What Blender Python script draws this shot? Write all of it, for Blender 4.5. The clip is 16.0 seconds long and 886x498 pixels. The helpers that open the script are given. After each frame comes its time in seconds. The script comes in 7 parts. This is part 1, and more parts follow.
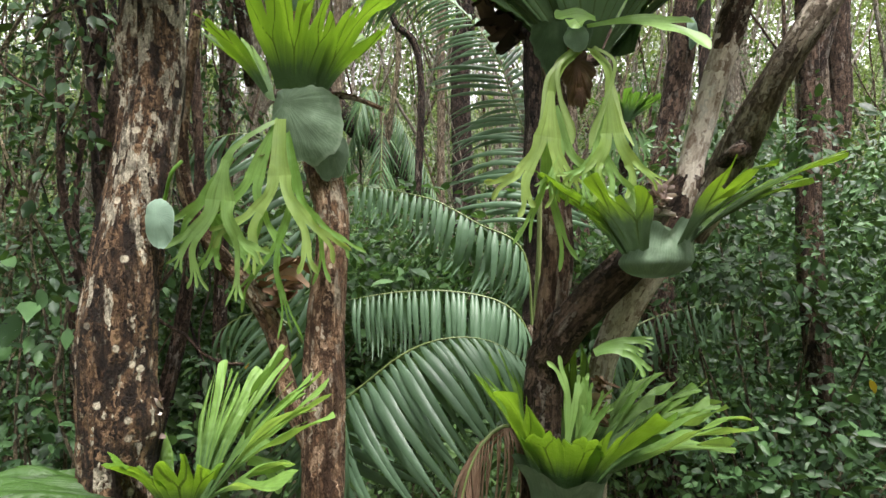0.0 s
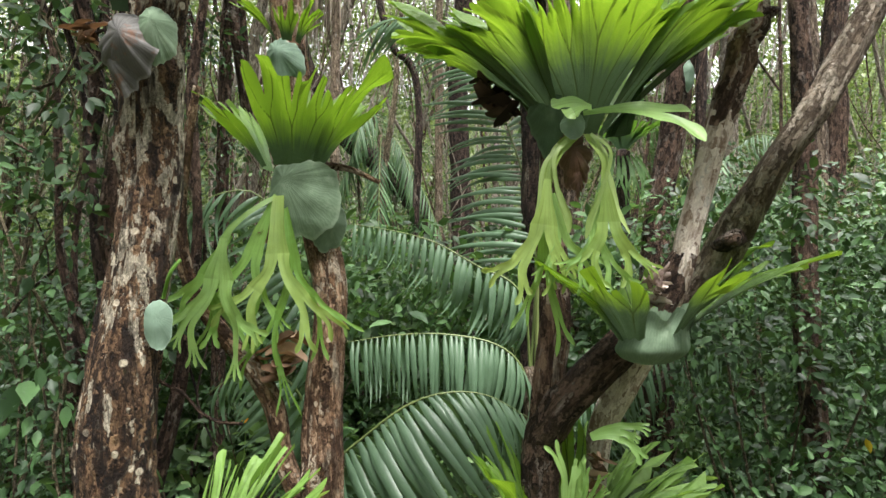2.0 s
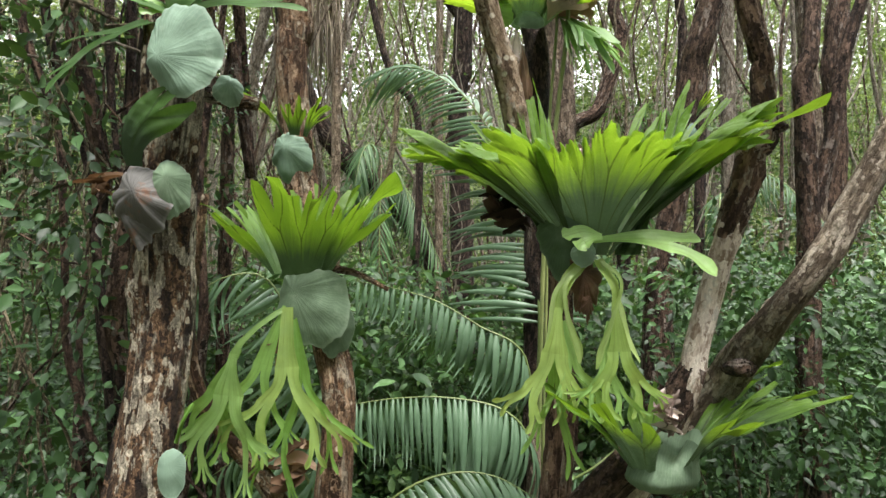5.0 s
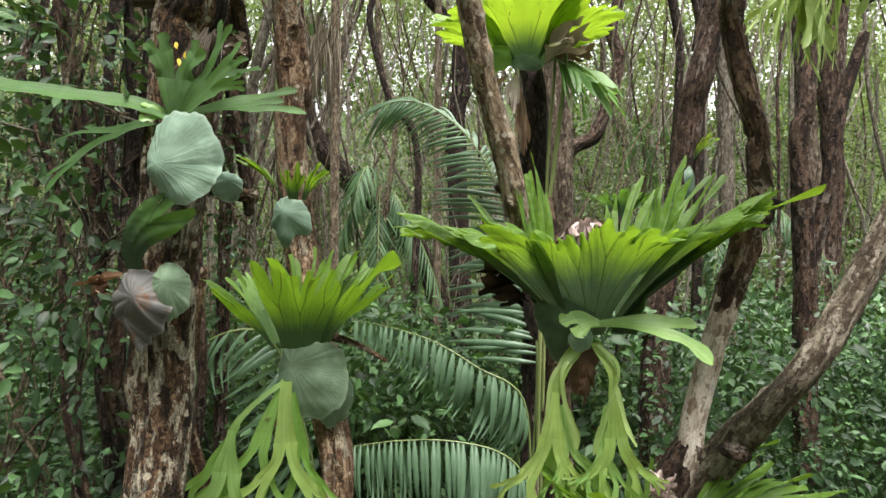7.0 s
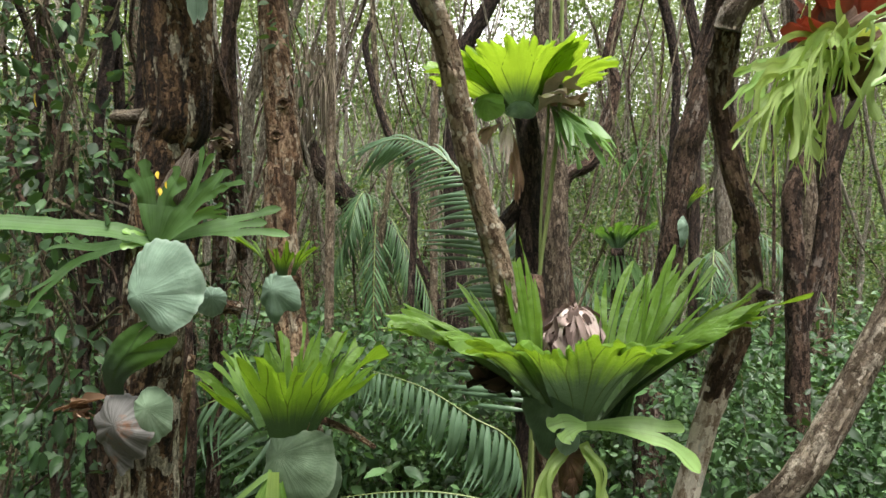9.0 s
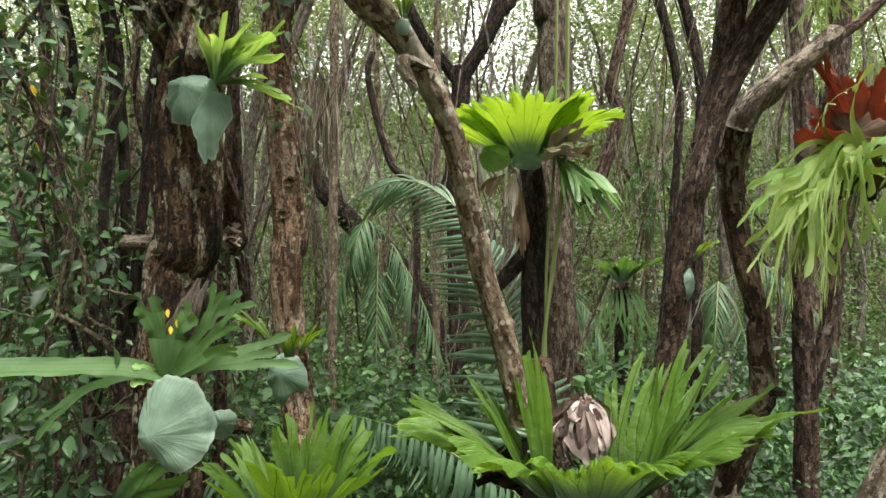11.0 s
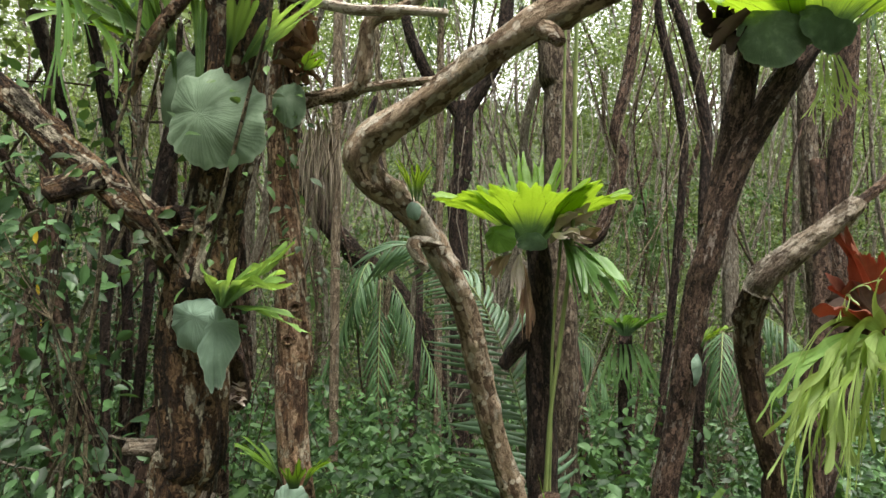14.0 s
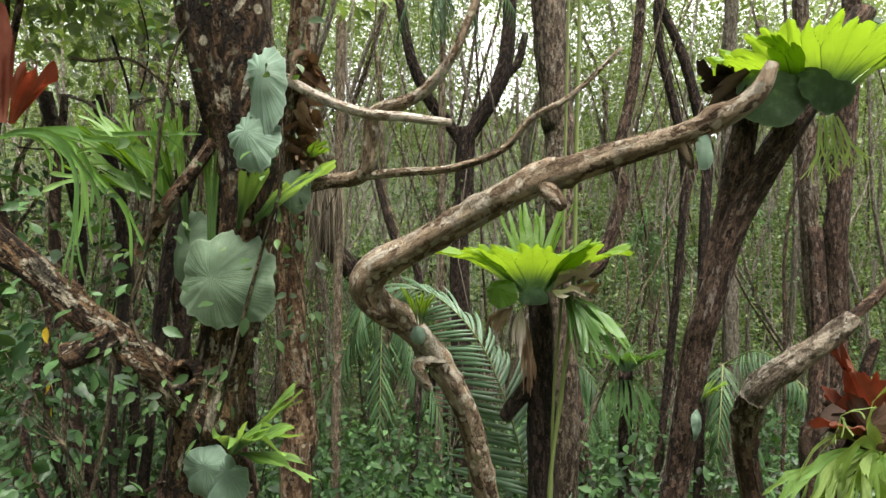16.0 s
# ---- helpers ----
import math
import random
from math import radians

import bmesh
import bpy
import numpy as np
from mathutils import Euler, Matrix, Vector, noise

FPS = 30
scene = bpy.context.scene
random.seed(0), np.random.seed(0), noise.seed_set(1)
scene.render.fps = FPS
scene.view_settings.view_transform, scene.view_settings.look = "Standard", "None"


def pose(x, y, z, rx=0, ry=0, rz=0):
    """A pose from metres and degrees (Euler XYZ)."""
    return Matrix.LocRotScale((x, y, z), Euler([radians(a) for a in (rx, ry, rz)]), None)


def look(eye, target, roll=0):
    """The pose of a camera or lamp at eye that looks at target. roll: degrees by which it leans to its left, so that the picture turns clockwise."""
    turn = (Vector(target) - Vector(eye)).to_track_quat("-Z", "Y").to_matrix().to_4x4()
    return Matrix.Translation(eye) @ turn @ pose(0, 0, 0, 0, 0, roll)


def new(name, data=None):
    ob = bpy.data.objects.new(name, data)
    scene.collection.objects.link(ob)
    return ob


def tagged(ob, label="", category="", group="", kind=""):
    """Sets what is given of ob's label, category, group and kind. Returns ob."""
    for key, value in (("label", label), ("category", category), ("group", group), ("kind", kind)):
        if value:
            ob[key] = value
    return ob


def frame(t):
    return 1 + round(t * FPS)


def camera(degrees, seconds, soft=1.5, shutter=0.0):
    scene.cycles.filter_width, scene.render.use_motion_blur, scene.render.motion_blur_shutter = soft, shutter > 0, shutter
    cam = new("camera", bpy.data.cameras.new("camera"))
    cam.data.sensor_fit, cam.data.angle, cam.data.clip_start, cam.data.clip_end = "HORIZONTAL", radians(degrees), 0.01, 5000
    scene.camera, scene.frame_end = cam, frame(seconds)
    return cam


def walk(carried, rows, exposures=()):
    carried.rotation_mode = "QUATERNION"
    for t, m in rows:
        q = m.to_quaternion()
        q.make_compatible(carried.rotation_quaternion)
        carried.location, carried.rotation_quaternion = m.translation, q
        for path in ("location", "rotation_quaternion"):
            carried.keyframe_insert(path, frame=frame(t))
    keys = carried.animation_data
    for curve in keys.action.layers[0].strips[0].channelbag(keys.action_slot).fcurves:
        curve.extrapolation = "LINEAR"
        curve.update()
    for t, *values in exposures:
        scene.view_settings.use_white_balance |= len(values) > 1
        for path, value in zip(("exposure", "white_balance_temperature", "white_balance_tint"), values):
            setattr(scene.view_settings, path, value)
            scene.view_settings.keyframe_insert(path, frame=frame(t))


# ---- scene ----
# ---------------------------------------------------------------- camera
PATH = [
    (0, (0.031, 0.013, 2.016), (0.004, 2.012, 2.047), 0.3),
    (0.5, (0.02, 0.009, 2.096), (-0.001, 2.009, 2.127), 0.2),
    (1, (0.025, 0.006, 2.176), (0.005, 2.005, 2.208), 0.2),
    (1.5, (0.033, 0.001, 2.257), (0.011, 2.001, 2.288), 0.2),
    (2, (0.033, -0.003, 2.338), (0.012, 1.997, 2.369), 0.2),
    (2.5, (0.039, -0.005, 2.419), (0.015, 1.994, 2.449), 0.2),
    (3, (0.028, -0.012, 2.5), (0.01, 1.987, 2.53), 0.2),
    (3.5, (0.019, -0.016, 2.581), (0.003, 1.984, 2.61), 0.2),
    (4, (0.004, -0.014, 2.661), (-0.008, 1.986, 2.689), 0.2),
    (6.5, (-0.036, -0.025, 3.047), (-0.043, 1.974, 3.079), 0.3),
    (7, (-0.022, -0.032, 3.128), (-0.026, 1.968, 3.162), 0.3),
    (7.5, (-0.005, -0.038, 3.219), (-0.009, 1.962, 3.251), 0.3),
    (8, (0.012, -0.038, 3.309), (0.01, 1.962, 3.342), 0.3),
    (8.5, (0.024, -0.034, 3.404), (0.021, 1.966, 3.437), 0.3),
    (9, (0.024, -0.027, 3.513), (0.022, 1.973, 3.545), 0.3),
    (11.5, (-0.032, -0.008, 4.013), (-0.035, 1.992, 4.047), 0.2),
    (12, (-0.044, 0.01, 4.117), (-0.046, 2.01, 4.151), 0.2),
    (12.5, (-0.045, 0.016, 4.224), (-0.048, 2.016, 4.257), 0.2),
    (13, (-0.048, 0.017, 4.335), (-0.05, 2.017, 4.366), 0.4),
    (13.5, (-0.051, 0.022, 4.446), (-0.054, 2.022, 4.475), 0.4),
    (14, (-0.06, 0.024, 4.558), (-0.062, 2.024, 4.586), 0.5),
    (14.5, (-0.067, 0.018, 4.667), (-0.07, 2.018, 4.693), 0.5),
    (15, (-0.074, 0.007, 4.773), (-0.077, 2.006, 4.8), 0.5),
    (15.5, (-0.077, -0.013, 4.878), (-0.081, 1.987, 4.906), 0.6),
    (16, (-0.074, -0.026, 4.98), (-0.079, 1.974, 5.009), 0.6),
]
cam = camera(76.0, 16.0, soft=1.5)
walk(cam, [(t, look(eye, aim, roll)) for t, eye, aim, roll in PATH], exposures=[(0.0, 2.03, 6350, 15), (8.0, 1.84, 6450, 13), (16.0, 1.62, 6600, 11)])

# ---------------------------------------------------------------- light
world = bpy.data.worlds.new("overcast_sky")
scene.world = world
world.use_nodes = True
wn, wl = world.node_tree.nodes, world.node_tree.links
sky = wn.new("ShaderNodeTexSky")
sky.sky_type, sky.sun_disc = "NISHITA", False
sky.sun_elevation, sky.sun_rotation = radians(62), radians(20)
sky.air_density, sky.dust_density, sky.ozone_density = 1.0, 4.0, 1.0
soft_sky = wn.new("ShaderNodeHueSaturation")
soft_sky.inputs["Saturation"].default_value = 0.08
wl.new(sky.outputs["Color"], soft_sky.inputs["Color"])
wl.new(soft_sky.outputs["Color"], wn["Background"].inputs["Color"])
wn["Background"].inputs["Strength"].default_value = 0.145

sun = new("sun", bpy.data.lights.new("sun", "SUN"))
sun.data.energy, sun.data.angle, sun.data.color = 3.1, radians(24), (1.0, 0.97, 0.90)
sun.matrix_world = look((0, 0, 30), (-4.5, 12.5, 0.0))


# ---------------------------------------------------------------- materials
class Graph:
    def __init__(self, name):
        self.mat = bpy.data.materials.new(name)
        self.mat.use_nodes = True
        self.n, self.l = self.mat.node_tree.nodes, self.mat.node_tree.links
        self.bsdf, self.out = self.n["Principled BSDF"], self.n["Material Output"]

    def node(self, kind, **values):
        nd = self.n.new(kind)
        for key, value in values.items():
            nd.inputs[key.replace("_", " ")].default_value = value
        return nd

    def link(self, a, b):
        self.l.new(a, b)

    def ramp(self, source, stops):
        nd = self.n.new("ShaderNodeValToRGB")
        while len(nd.color_ramp.elements) < len(stops):
            nd.color_ramp.elements.new(0.5)
        for el, (at, col) in zip(nd.color_ramp.elements, stops):
            el.position, el.color = at, (*col, 1.0)
        self.link(source, nd.inputs["Fac"])
        return nd.outputs["Color"]

    def mix(self, fac, a, b, blend="MIX"):
        nd = self.n.new("ShaderNodeMix")
        nd.data_type, nd.blend_type = "RGBA", blend
        for sock, value in ((nd.inputs[0], fac), (nd.inputs[6], a), (nd.inputs[7], b)):
            if isinstance(value, bpy.types.NodeSocket):
                self.link(value, sock)
            elif isinstance(value, (int, float)):
                sock.default_value = value
            else:
                sock.default_value = (*value, 1.0)
        return nd.outputs[2]

    def maths(self, op, a, b=0.0):
        nd = self.n.new("ShaderNodeMath")
        nd.operation = op
        for sock, value in zip(nd.inputs, (a, b)):
            if isinstance(value, bpy.types.NodeSocket):
                self.link(value, sock)
            else:
                sock.default_value = value
        return nd.outputs[0]

    def coords(self, which, scale=(1, 1, 1)):
        tc = self.n.new("ShaderNodeTexCoord")
        mp = self.n.new("ShaderNodeMapping")
        mp.inputs["Scale"].default_value = scale
        self.link(tc.outputs[which], mp.inputs["Vector"])
        return mp.outputs["Vector"]

    def noise(self, vec, scale, detail=4.0, rough=0.6):
        nd = self.node("ShaderNodeTexNoise", Scale=scale, Detail=detail, Roughness=rough)
        self.link(vec, nd.inputs["Vector"])
        return nd.outputs["Fac"]

    def bump(self, height, strength, distance):
        nd = self.node("ShaderNodeBump", Strength=strength, Distance=distance)
        self.link(height, nd.inputs["Height"])
        self.link(nd.outputs["Normal"], self.bsdf.inputs["Normal"])
        return nd


def bark(name, dark, mid, light, lichen=0.3, lichen_colour=(0.55, 0.50, 0.42), moss=0.2, rough=0.9, grain=1.0, pit=0.6, plate=42.0, spots=0.0, streak=0.0, peeled=False):
    """Flaking bark: long grain, shed pale plates, moss."""
    g = Graph(name)
    uv = g.coords("UV", (1.0, 0.22, 1.0))
    ob = g.coords("Object")
    fine = g.noise(uv, 60.0 * grain, 7.0, 0.75)
    body = g.noise(uv, 13.0 * grain, 5.0, 0.65)
    big = g.noise(ob, 2.6, 3.0, 0.55)
    both = g.maths("ADD", g.maths("MULTIPLY", fine, 0.6), g.maths("MULTIPLY", body, 0.4))
    # loose plates: warped cells, each with a tint of its own
    warp = g.node("ShaderNodeTexNoise", Scale=38.0, Detail=3.0)
    g.link(ob, warp.inputs["Vector"])
    shift = g.n.new("ShaderNodeVectorMath")
    shift.operation = "MULTIPLY_ADD"
    g.link(warp.outputs["Color"], shift.inputs[0])
    shift.inputs[1].default_value = (0.06, 0.06, 0.0)
    g.link(g.coords("UV", (1.0, 0.36, 1.0)), shift.inputs[2])
    cell = g.node("ShaderNodeTexVoronoi", Scale=plate)
    rift = g.node("ShaderNodeTexVoronoi", Scale=plate)
    rift.feature = "DISTANCE_TO_EDGE"
    for nd in (cell, rift):
        g.link(shift.outputs[0], nd.inputs["Vector"])
    pick = g.n.new("ShaderNodeSeparateColor")
    g.link(cell.outputs["Color"], pick.inputs[0])
    tint = g.maths("ADD", g.maths("MULTIPLY", pick.outputs[0], 0.22), g.maths("MULTIPLY", both, 0.78))
    col = g.ramp(tint, [(0.39, dark), (0.50, mid), (0.60, light)])
    where = g.maths("ADD", g.maths("MULTIPLY", pick.outputs[1], 0.30), g.maths("ADD", g.maths("MULTIPLY", body, 0.45), g.maths("MULTIPLY", big, 0.55)))
    edge = 0.83 - 0.30 * lichen
    pale = g.mix(g.ramp(fine, [(0.35, (0, 0, 0)), (0.65, (1, 1, 1))]), tuple(c * 0.5 for c in lichen_colour), lichen_colour)
    col = g.mix(g.ramp(where, [(edge, (0, 0, 0)), (edge + 0.06, (1, 1, 1))]), col, pale)
    if streak:
        run = g.maths("ADD", g.maths("MULTIPLY", g.noise(g.coords("UV", (1.0, 0.20, 1.0)), 8.0, 7.0, 0.66), 0.8), g.maths("MULTIPLY", big, 0.2))
        if peeled:
            # the bark has come off mostly between two and three metres up
            high = g.n.new("ShaderNodeSeparateXYZ")
            g.link(ob, high.inputs[0])
            zone = g.ramp(g.maths("ADD", g.maths("MULTIPLY", high.outputs["Z"], 0.2), g.maths("MULTIPLY", g.maths("SUBTRACT", big, 0.5), 0.15)), [(0.36, (0, 0, 0)), (0.46, (1, 1, 1)), (0.58, (1, 1, 1)), (0.70, (0.45, 0.45, 0.45))])
            run = g.maths("ADD", run, g.maths("MULTIPLY", zone, 0.085))
            flake = g.maths("ADD", g.noise(g.coords("UV", (1.0, 0.40, 1.0)), 17.0, 6.0, 0.60), g.maths("MULTIPLY", zone, 0.10))
            rot = g.maths("ADD", g.noise(g.coords("UV", (1.0, 0.45, 1.0)), 7.0, 7.0, 0.70), g.maths("MULTIPLY", zone, -0.03))
            col = g.mix(g.ramp(rot, [(0.55, (0, 0, 0)), (0.60, (0.88, 0.88, 0.88))]), col, dark)
            col = g.mix(g.ramp(flake, [(0.622, (0, 0, 0)), (0.636, (1, 1, 1))]), col, pale)
        es = 0.62 - 0.12 * streak + (0.05 if peeled else 0.0)
        col = g.mix(g.ramp(run, [(es, (0, 0, 0)), (es + 0.03, (0.95, 0.95, 0.95))]), col, pale)
        col = g.mix(g.ramp(g.noise(g.coords("UV", (1.0, 0.14, 1.0)), 15.0, 6.0, 0.65), [(0.40, (0.85, 0.85, 0.85)), (0.47, (0, 0, 0))]), col, dark)
    crack = g.ramp(g.maths("ADD", rift.outputs["Distance"], g.maths("MULTIPLY", g.maths("SUBTRACT", fine, 0.5), 0.5)), [(0.0, (1, 1, 1)), (0.20, (0, 0, 0))])
    col = g.mix(g.maths("MULTIPLY", crack, 0.8 * pit), col, tuple(c * 0.6 for c in dark))
    if spots:
        dot = g.node("ShaderNodeTexVoronoi", Scale=24.0)
        g.link(ob, dot.inputs["Vector"])
        ring = g.maths("ADD", dot.outputs["Distance"], g.maths("MULTIPLY", g.maths("SUBTRACT", fine, 0.5), 0.5))
        pickd = g.n.new("ShaderNodeSeparateColor")
        g.link(dot.outputs["Color"], pickd.inputs[0])
        on = g.maths("MULTIPLY", g.ramp(ring, [(0.24, (1, 1, 1)), (0.34, (0, 0, 0))]), g.ramp(pickd.outputs[0], [(1.0 - spots, (0, 0, 0)), (1.02 - spots, (1, 1, 1))]))
        col = g.mix(g.maths("MULTIPLY", on, 0.85), col, lichen_colour)
    mossy = g.maths("ADD", g.maths("MULTIPLY", g.noise(ob, 6.0, 6.0, 0.7), 0.7), g.maths("MULTIPLY", big, 0.3))
    em = 0.70 - 0.25 * moss
    col = g.mix(g.ramp(mossy, [(em, (0, 0, 0)), (em + 0.08, (0.75, 0.75, 0.75))]), col, (0.060, 0.068, 0.020))
    g.link(col, g.bsdf.inputs["Base Color"])
    g.bsdf.inputs["Roughness"].default_value = rough
    g.bsdf.inputs["Specular IOR Level"].default_value = 0.25
    h = g.maths("SUBTRACT", g.maths("ADD", g.maths("MULTIPLY", both, 1.3), g.maths("MULTIPLY", pick.outputs[0], 0.35)), g.maths("MULTIPLY", crack, 0.55 * pit))
    g.bump(h, 1.0, 0.035)
    return g.mat


def leaf(name, colour, tip=None, rough=0.45, through_light=0.35, vary=0.35, veins=0.0, glow=None, gloss=0.5, whole=False):
    """A leaf blade that lets light through; shade differs from leaf to leaf."""
    g = Graph(name)
    geo = g.n.new("ShaderNodeNewGeometry")
    ob = g.coords("Object")
    dark = tuple(c * (1.0 - vary) for c in colour)
    lite = tuple(min(1.0, c * (1.0 + vary * 1.2)) for c in (tip or colour))
    info = g.n.new("ShaderNodeObjectInfo")
    each = info.outputs["Random"] if whole else geo.outputs["Random Per Island"]
    rnd = g.maths("ADD", g.maths("MULTIPLY", each, 0.70 if whole else 0.75), g.maths("MULTIPLY", g.noise(ob, 9.0, 4.0), 0.75 if whole else 0.4))
    stand = g.noise(ob, 0.8, 3.0)
    rnd = g.maths("ADD", rnd, g.maths("MULTIPLY", g.maths("SUBTRACT", stand, 0.5), 1.1))
    col = g.ramp(rnd, [(0.1, dark), (0.5, colour), (0.95, lite)])
    if veins:
        sep = g.n.new("ShaderNodeSeparateXYZ")
        g.link(g.coords("UV"), sep.inputs[0])
        line = g.maths("ABSOLUTE", g.maths("SUBTRACT", g.maths("FRACT", g.maths("MULTIPLY", sep.outputs["X"], veins)), 0.5))
        mask = g.ramp(line, [(0.0, (1, 1, 1)), (0.06, (0, 0, 0))])
        col = g.mix(g.maths("MULTIPLY", mask, 0.55), col, tuple(min(1, c * 1.6 + 0.04) for c in colour))
    if whole:
        strand = g.noise(g.coords("UV", (9.0, 0.9, 1.0)), 1.0, 5.0, 0.65)
        col = g.mix(g.ramp(strand, [(0.34, (0.7, 0.7, 0.7)), (0.52, (0, 0, 0))]), col, tuple(c * 0.45 for c in colour))
        col = g.mix(g.ramp(strand, [(0.54, (0, 0, 0)), (0.70, (0.7, 0.7, 0.7))]), col, tuple(min(1, c * 1.35 + 0.05) for c in colour))
        col = g.mix(g.ramp(g.noise(ob, 16.0, 5.0, 0.65), [(0.48, (0, 0, 0)), (0.68, (0.6, 0.6, 0.6))]), col, tuple(min(1, c * 1.25 + 0.06) for c in colour))
        col = g.mix(g.ramp(g.noise(ob, 5.0, 4.0, 0.6), [(0.50, (0, 0, 0)), (0.70, (0.55, 0.55, 0.55))]), col, tuple(c * 0.5 for c in colour))
    g.link(col, g.bsdf.inputs["Base Color"])
    g.bsdf.inputs["Roughness"].default_value = rough
    g.bsdf.inputs["Specular IOR Level"].default_value = gloss
    g.bump(g.noise(ob, 60.0, 3.0), 0.25, 0.004)
    tr = g.node("ShaderNodeBsdfTranslucent")
    g.link(g.mix(0.8, col, glow or tuple(min(1.0, c * k) for c, k in zip(colour, (2.4, 2.0, 1.0)))), tr.inputs["Color"])
    ms = g.node("ShaderNodeMixShader", Fac=through_light)
    g.link(g.bsdf.outputs[0], ms.inputs[1])
    g.link(tr.outputs[0], ms.inputs[2])
    g.link(ms.outputs[0], g.out.inputs["Surface"])
    return g.mat


def frond_blade(name, base, lobe, glow, through_light=0.40, rough=0.48, rise=0.26, vein=0.22, strength=0.85):
    """Nest frond: felted grey-green near the foot, fresh green lobes with forking veins."""
    g = Graph(name)
    sep = g.n.new("ShaderNodeSeparateXYZ")
    g.link(g.coords("UV"), sep.inputs[0])
    u, v = sep.outputs["X"], sep.outputs["Y"]
    ob = g.coords("Object")
    blotch = g.noise(ob, 7.0, 4.0)
    along = g.maths("ADD", v, g.maths("MULTIPLY", g.maths("SUBTRACT", blotch, 0.5), 0.22))
    strand = g.noise(g.coords("UV", (34.0, 1.6, 1.0)), 1.0, 4.0, 0.6)
    along = g.maths("ADD", along, g.maths("MULTIPLY", g.maths("SUBTRACT", strand, 0.5), 0.30))
    col = g.ramp(along, [(rise, base), (rise + 0.30, lobe), (0.97, tuple(min(1, c * 1.2) for c in lobe))])
    col = g.mix(g.ramp(strand, [(0.54, (0, 0, 0)), (0.78, (0.22, 0.22, 0.22))]), col, tuple(min(1, c * 1.5 + 0.03) for c in base))
    col = g.mix(g.ramp(g.noise(ob, 3.1, 3.0), [(0.4, (0, 0, 0)), (0.75, (0.4, 0.4, 0.4))]), col, tuple(c * 0.62 for c in lobe))
    # age spots and nibbled brown flecks
    fleck = g.ramp(g.noise(ob, 31.0, 3.0, 0.7), [(0.70, (0, 0, 0)), (0.76, (0.6, 0.6, 0.6))])
    col = g.mix(fleck, col, tuple(c * 0.45 + 0.01 for c in lobe))
    lines = g.n.new("ShaderNodeUVMap")
    lines.uv_map = "veins"
    far = g.n.new("ShaderNodeSeparateXYZ")
    g.link(lines.outputs["UV"], far.inputs[0])
    fade = g.ramp(v, [(0.10, (0, 0, 0)), (0.30, (1, 1, 1)), (0.80, (0.8, 0.8, 0.8)), (0.97, (0, 0, 0))])
    wide = g.maths("ADD", far.outputs["X"], g.maths("MULTIPLY", g.maths("SUBTRACT", g.noise(ob, 60.0, 2.0), 0.5), 0.002))
    veins = g.maths("MULTIPLY", g.maths("MULTIPLY", g.ramp(g.maths("MULTIPLY", wide, 100.0), [(0.26, (1, 1, 1)), (0.62, (0, 0, 0))]), fade), strength)
    col = g.mix(veins, col, tuple(min(1, c * vein) for c in lobe))
    g.link(col, g.bsdf.inputs["Base Color"])
    g.bsdf.inputs["Roughness"].default_value = rough
    g.bsdf.inputs["Specular IOR Level"].default_value = 0.50
    ribs = g.maths("SINE", g.maths("MULTIPLY", u, 260.0))
    g.bump(g.maths("ADD", g.maths("MULTIPLY", ribs, 0.03), g.maths("ADD", g.noise(ob, 26.0, 5.0), g.maths("MULTIPLY", g.noise(ob, 9.0, 3.0), 1.2))), 0.6, 0.02)
    tr = g.node("ShaderNodeBsdfTranslucent")
    shine = g.mix(g.ramp(along, [(rise + 0.04, (0, 0, 0)), (rise + 0.32, (1, 1, 1))]), tuple(c * 0.7 for c in base), glow)
    shine = g.mix(veins, shine, tuple(min(1, c * vein * 0.7) for c in glow))
    g.link(shine, tr.inputs["Color"])
    ms = g.node("ShaderNodeMixShader", Fac=through_light)
    g.link(g.bsdf.outputs[0], ms.inputs[1])
    g.link(tr.outputs[0], ms.inputs[2])
    g.link(ms.outputs[0], g.out.inputs["Surface"])
    return g.mat


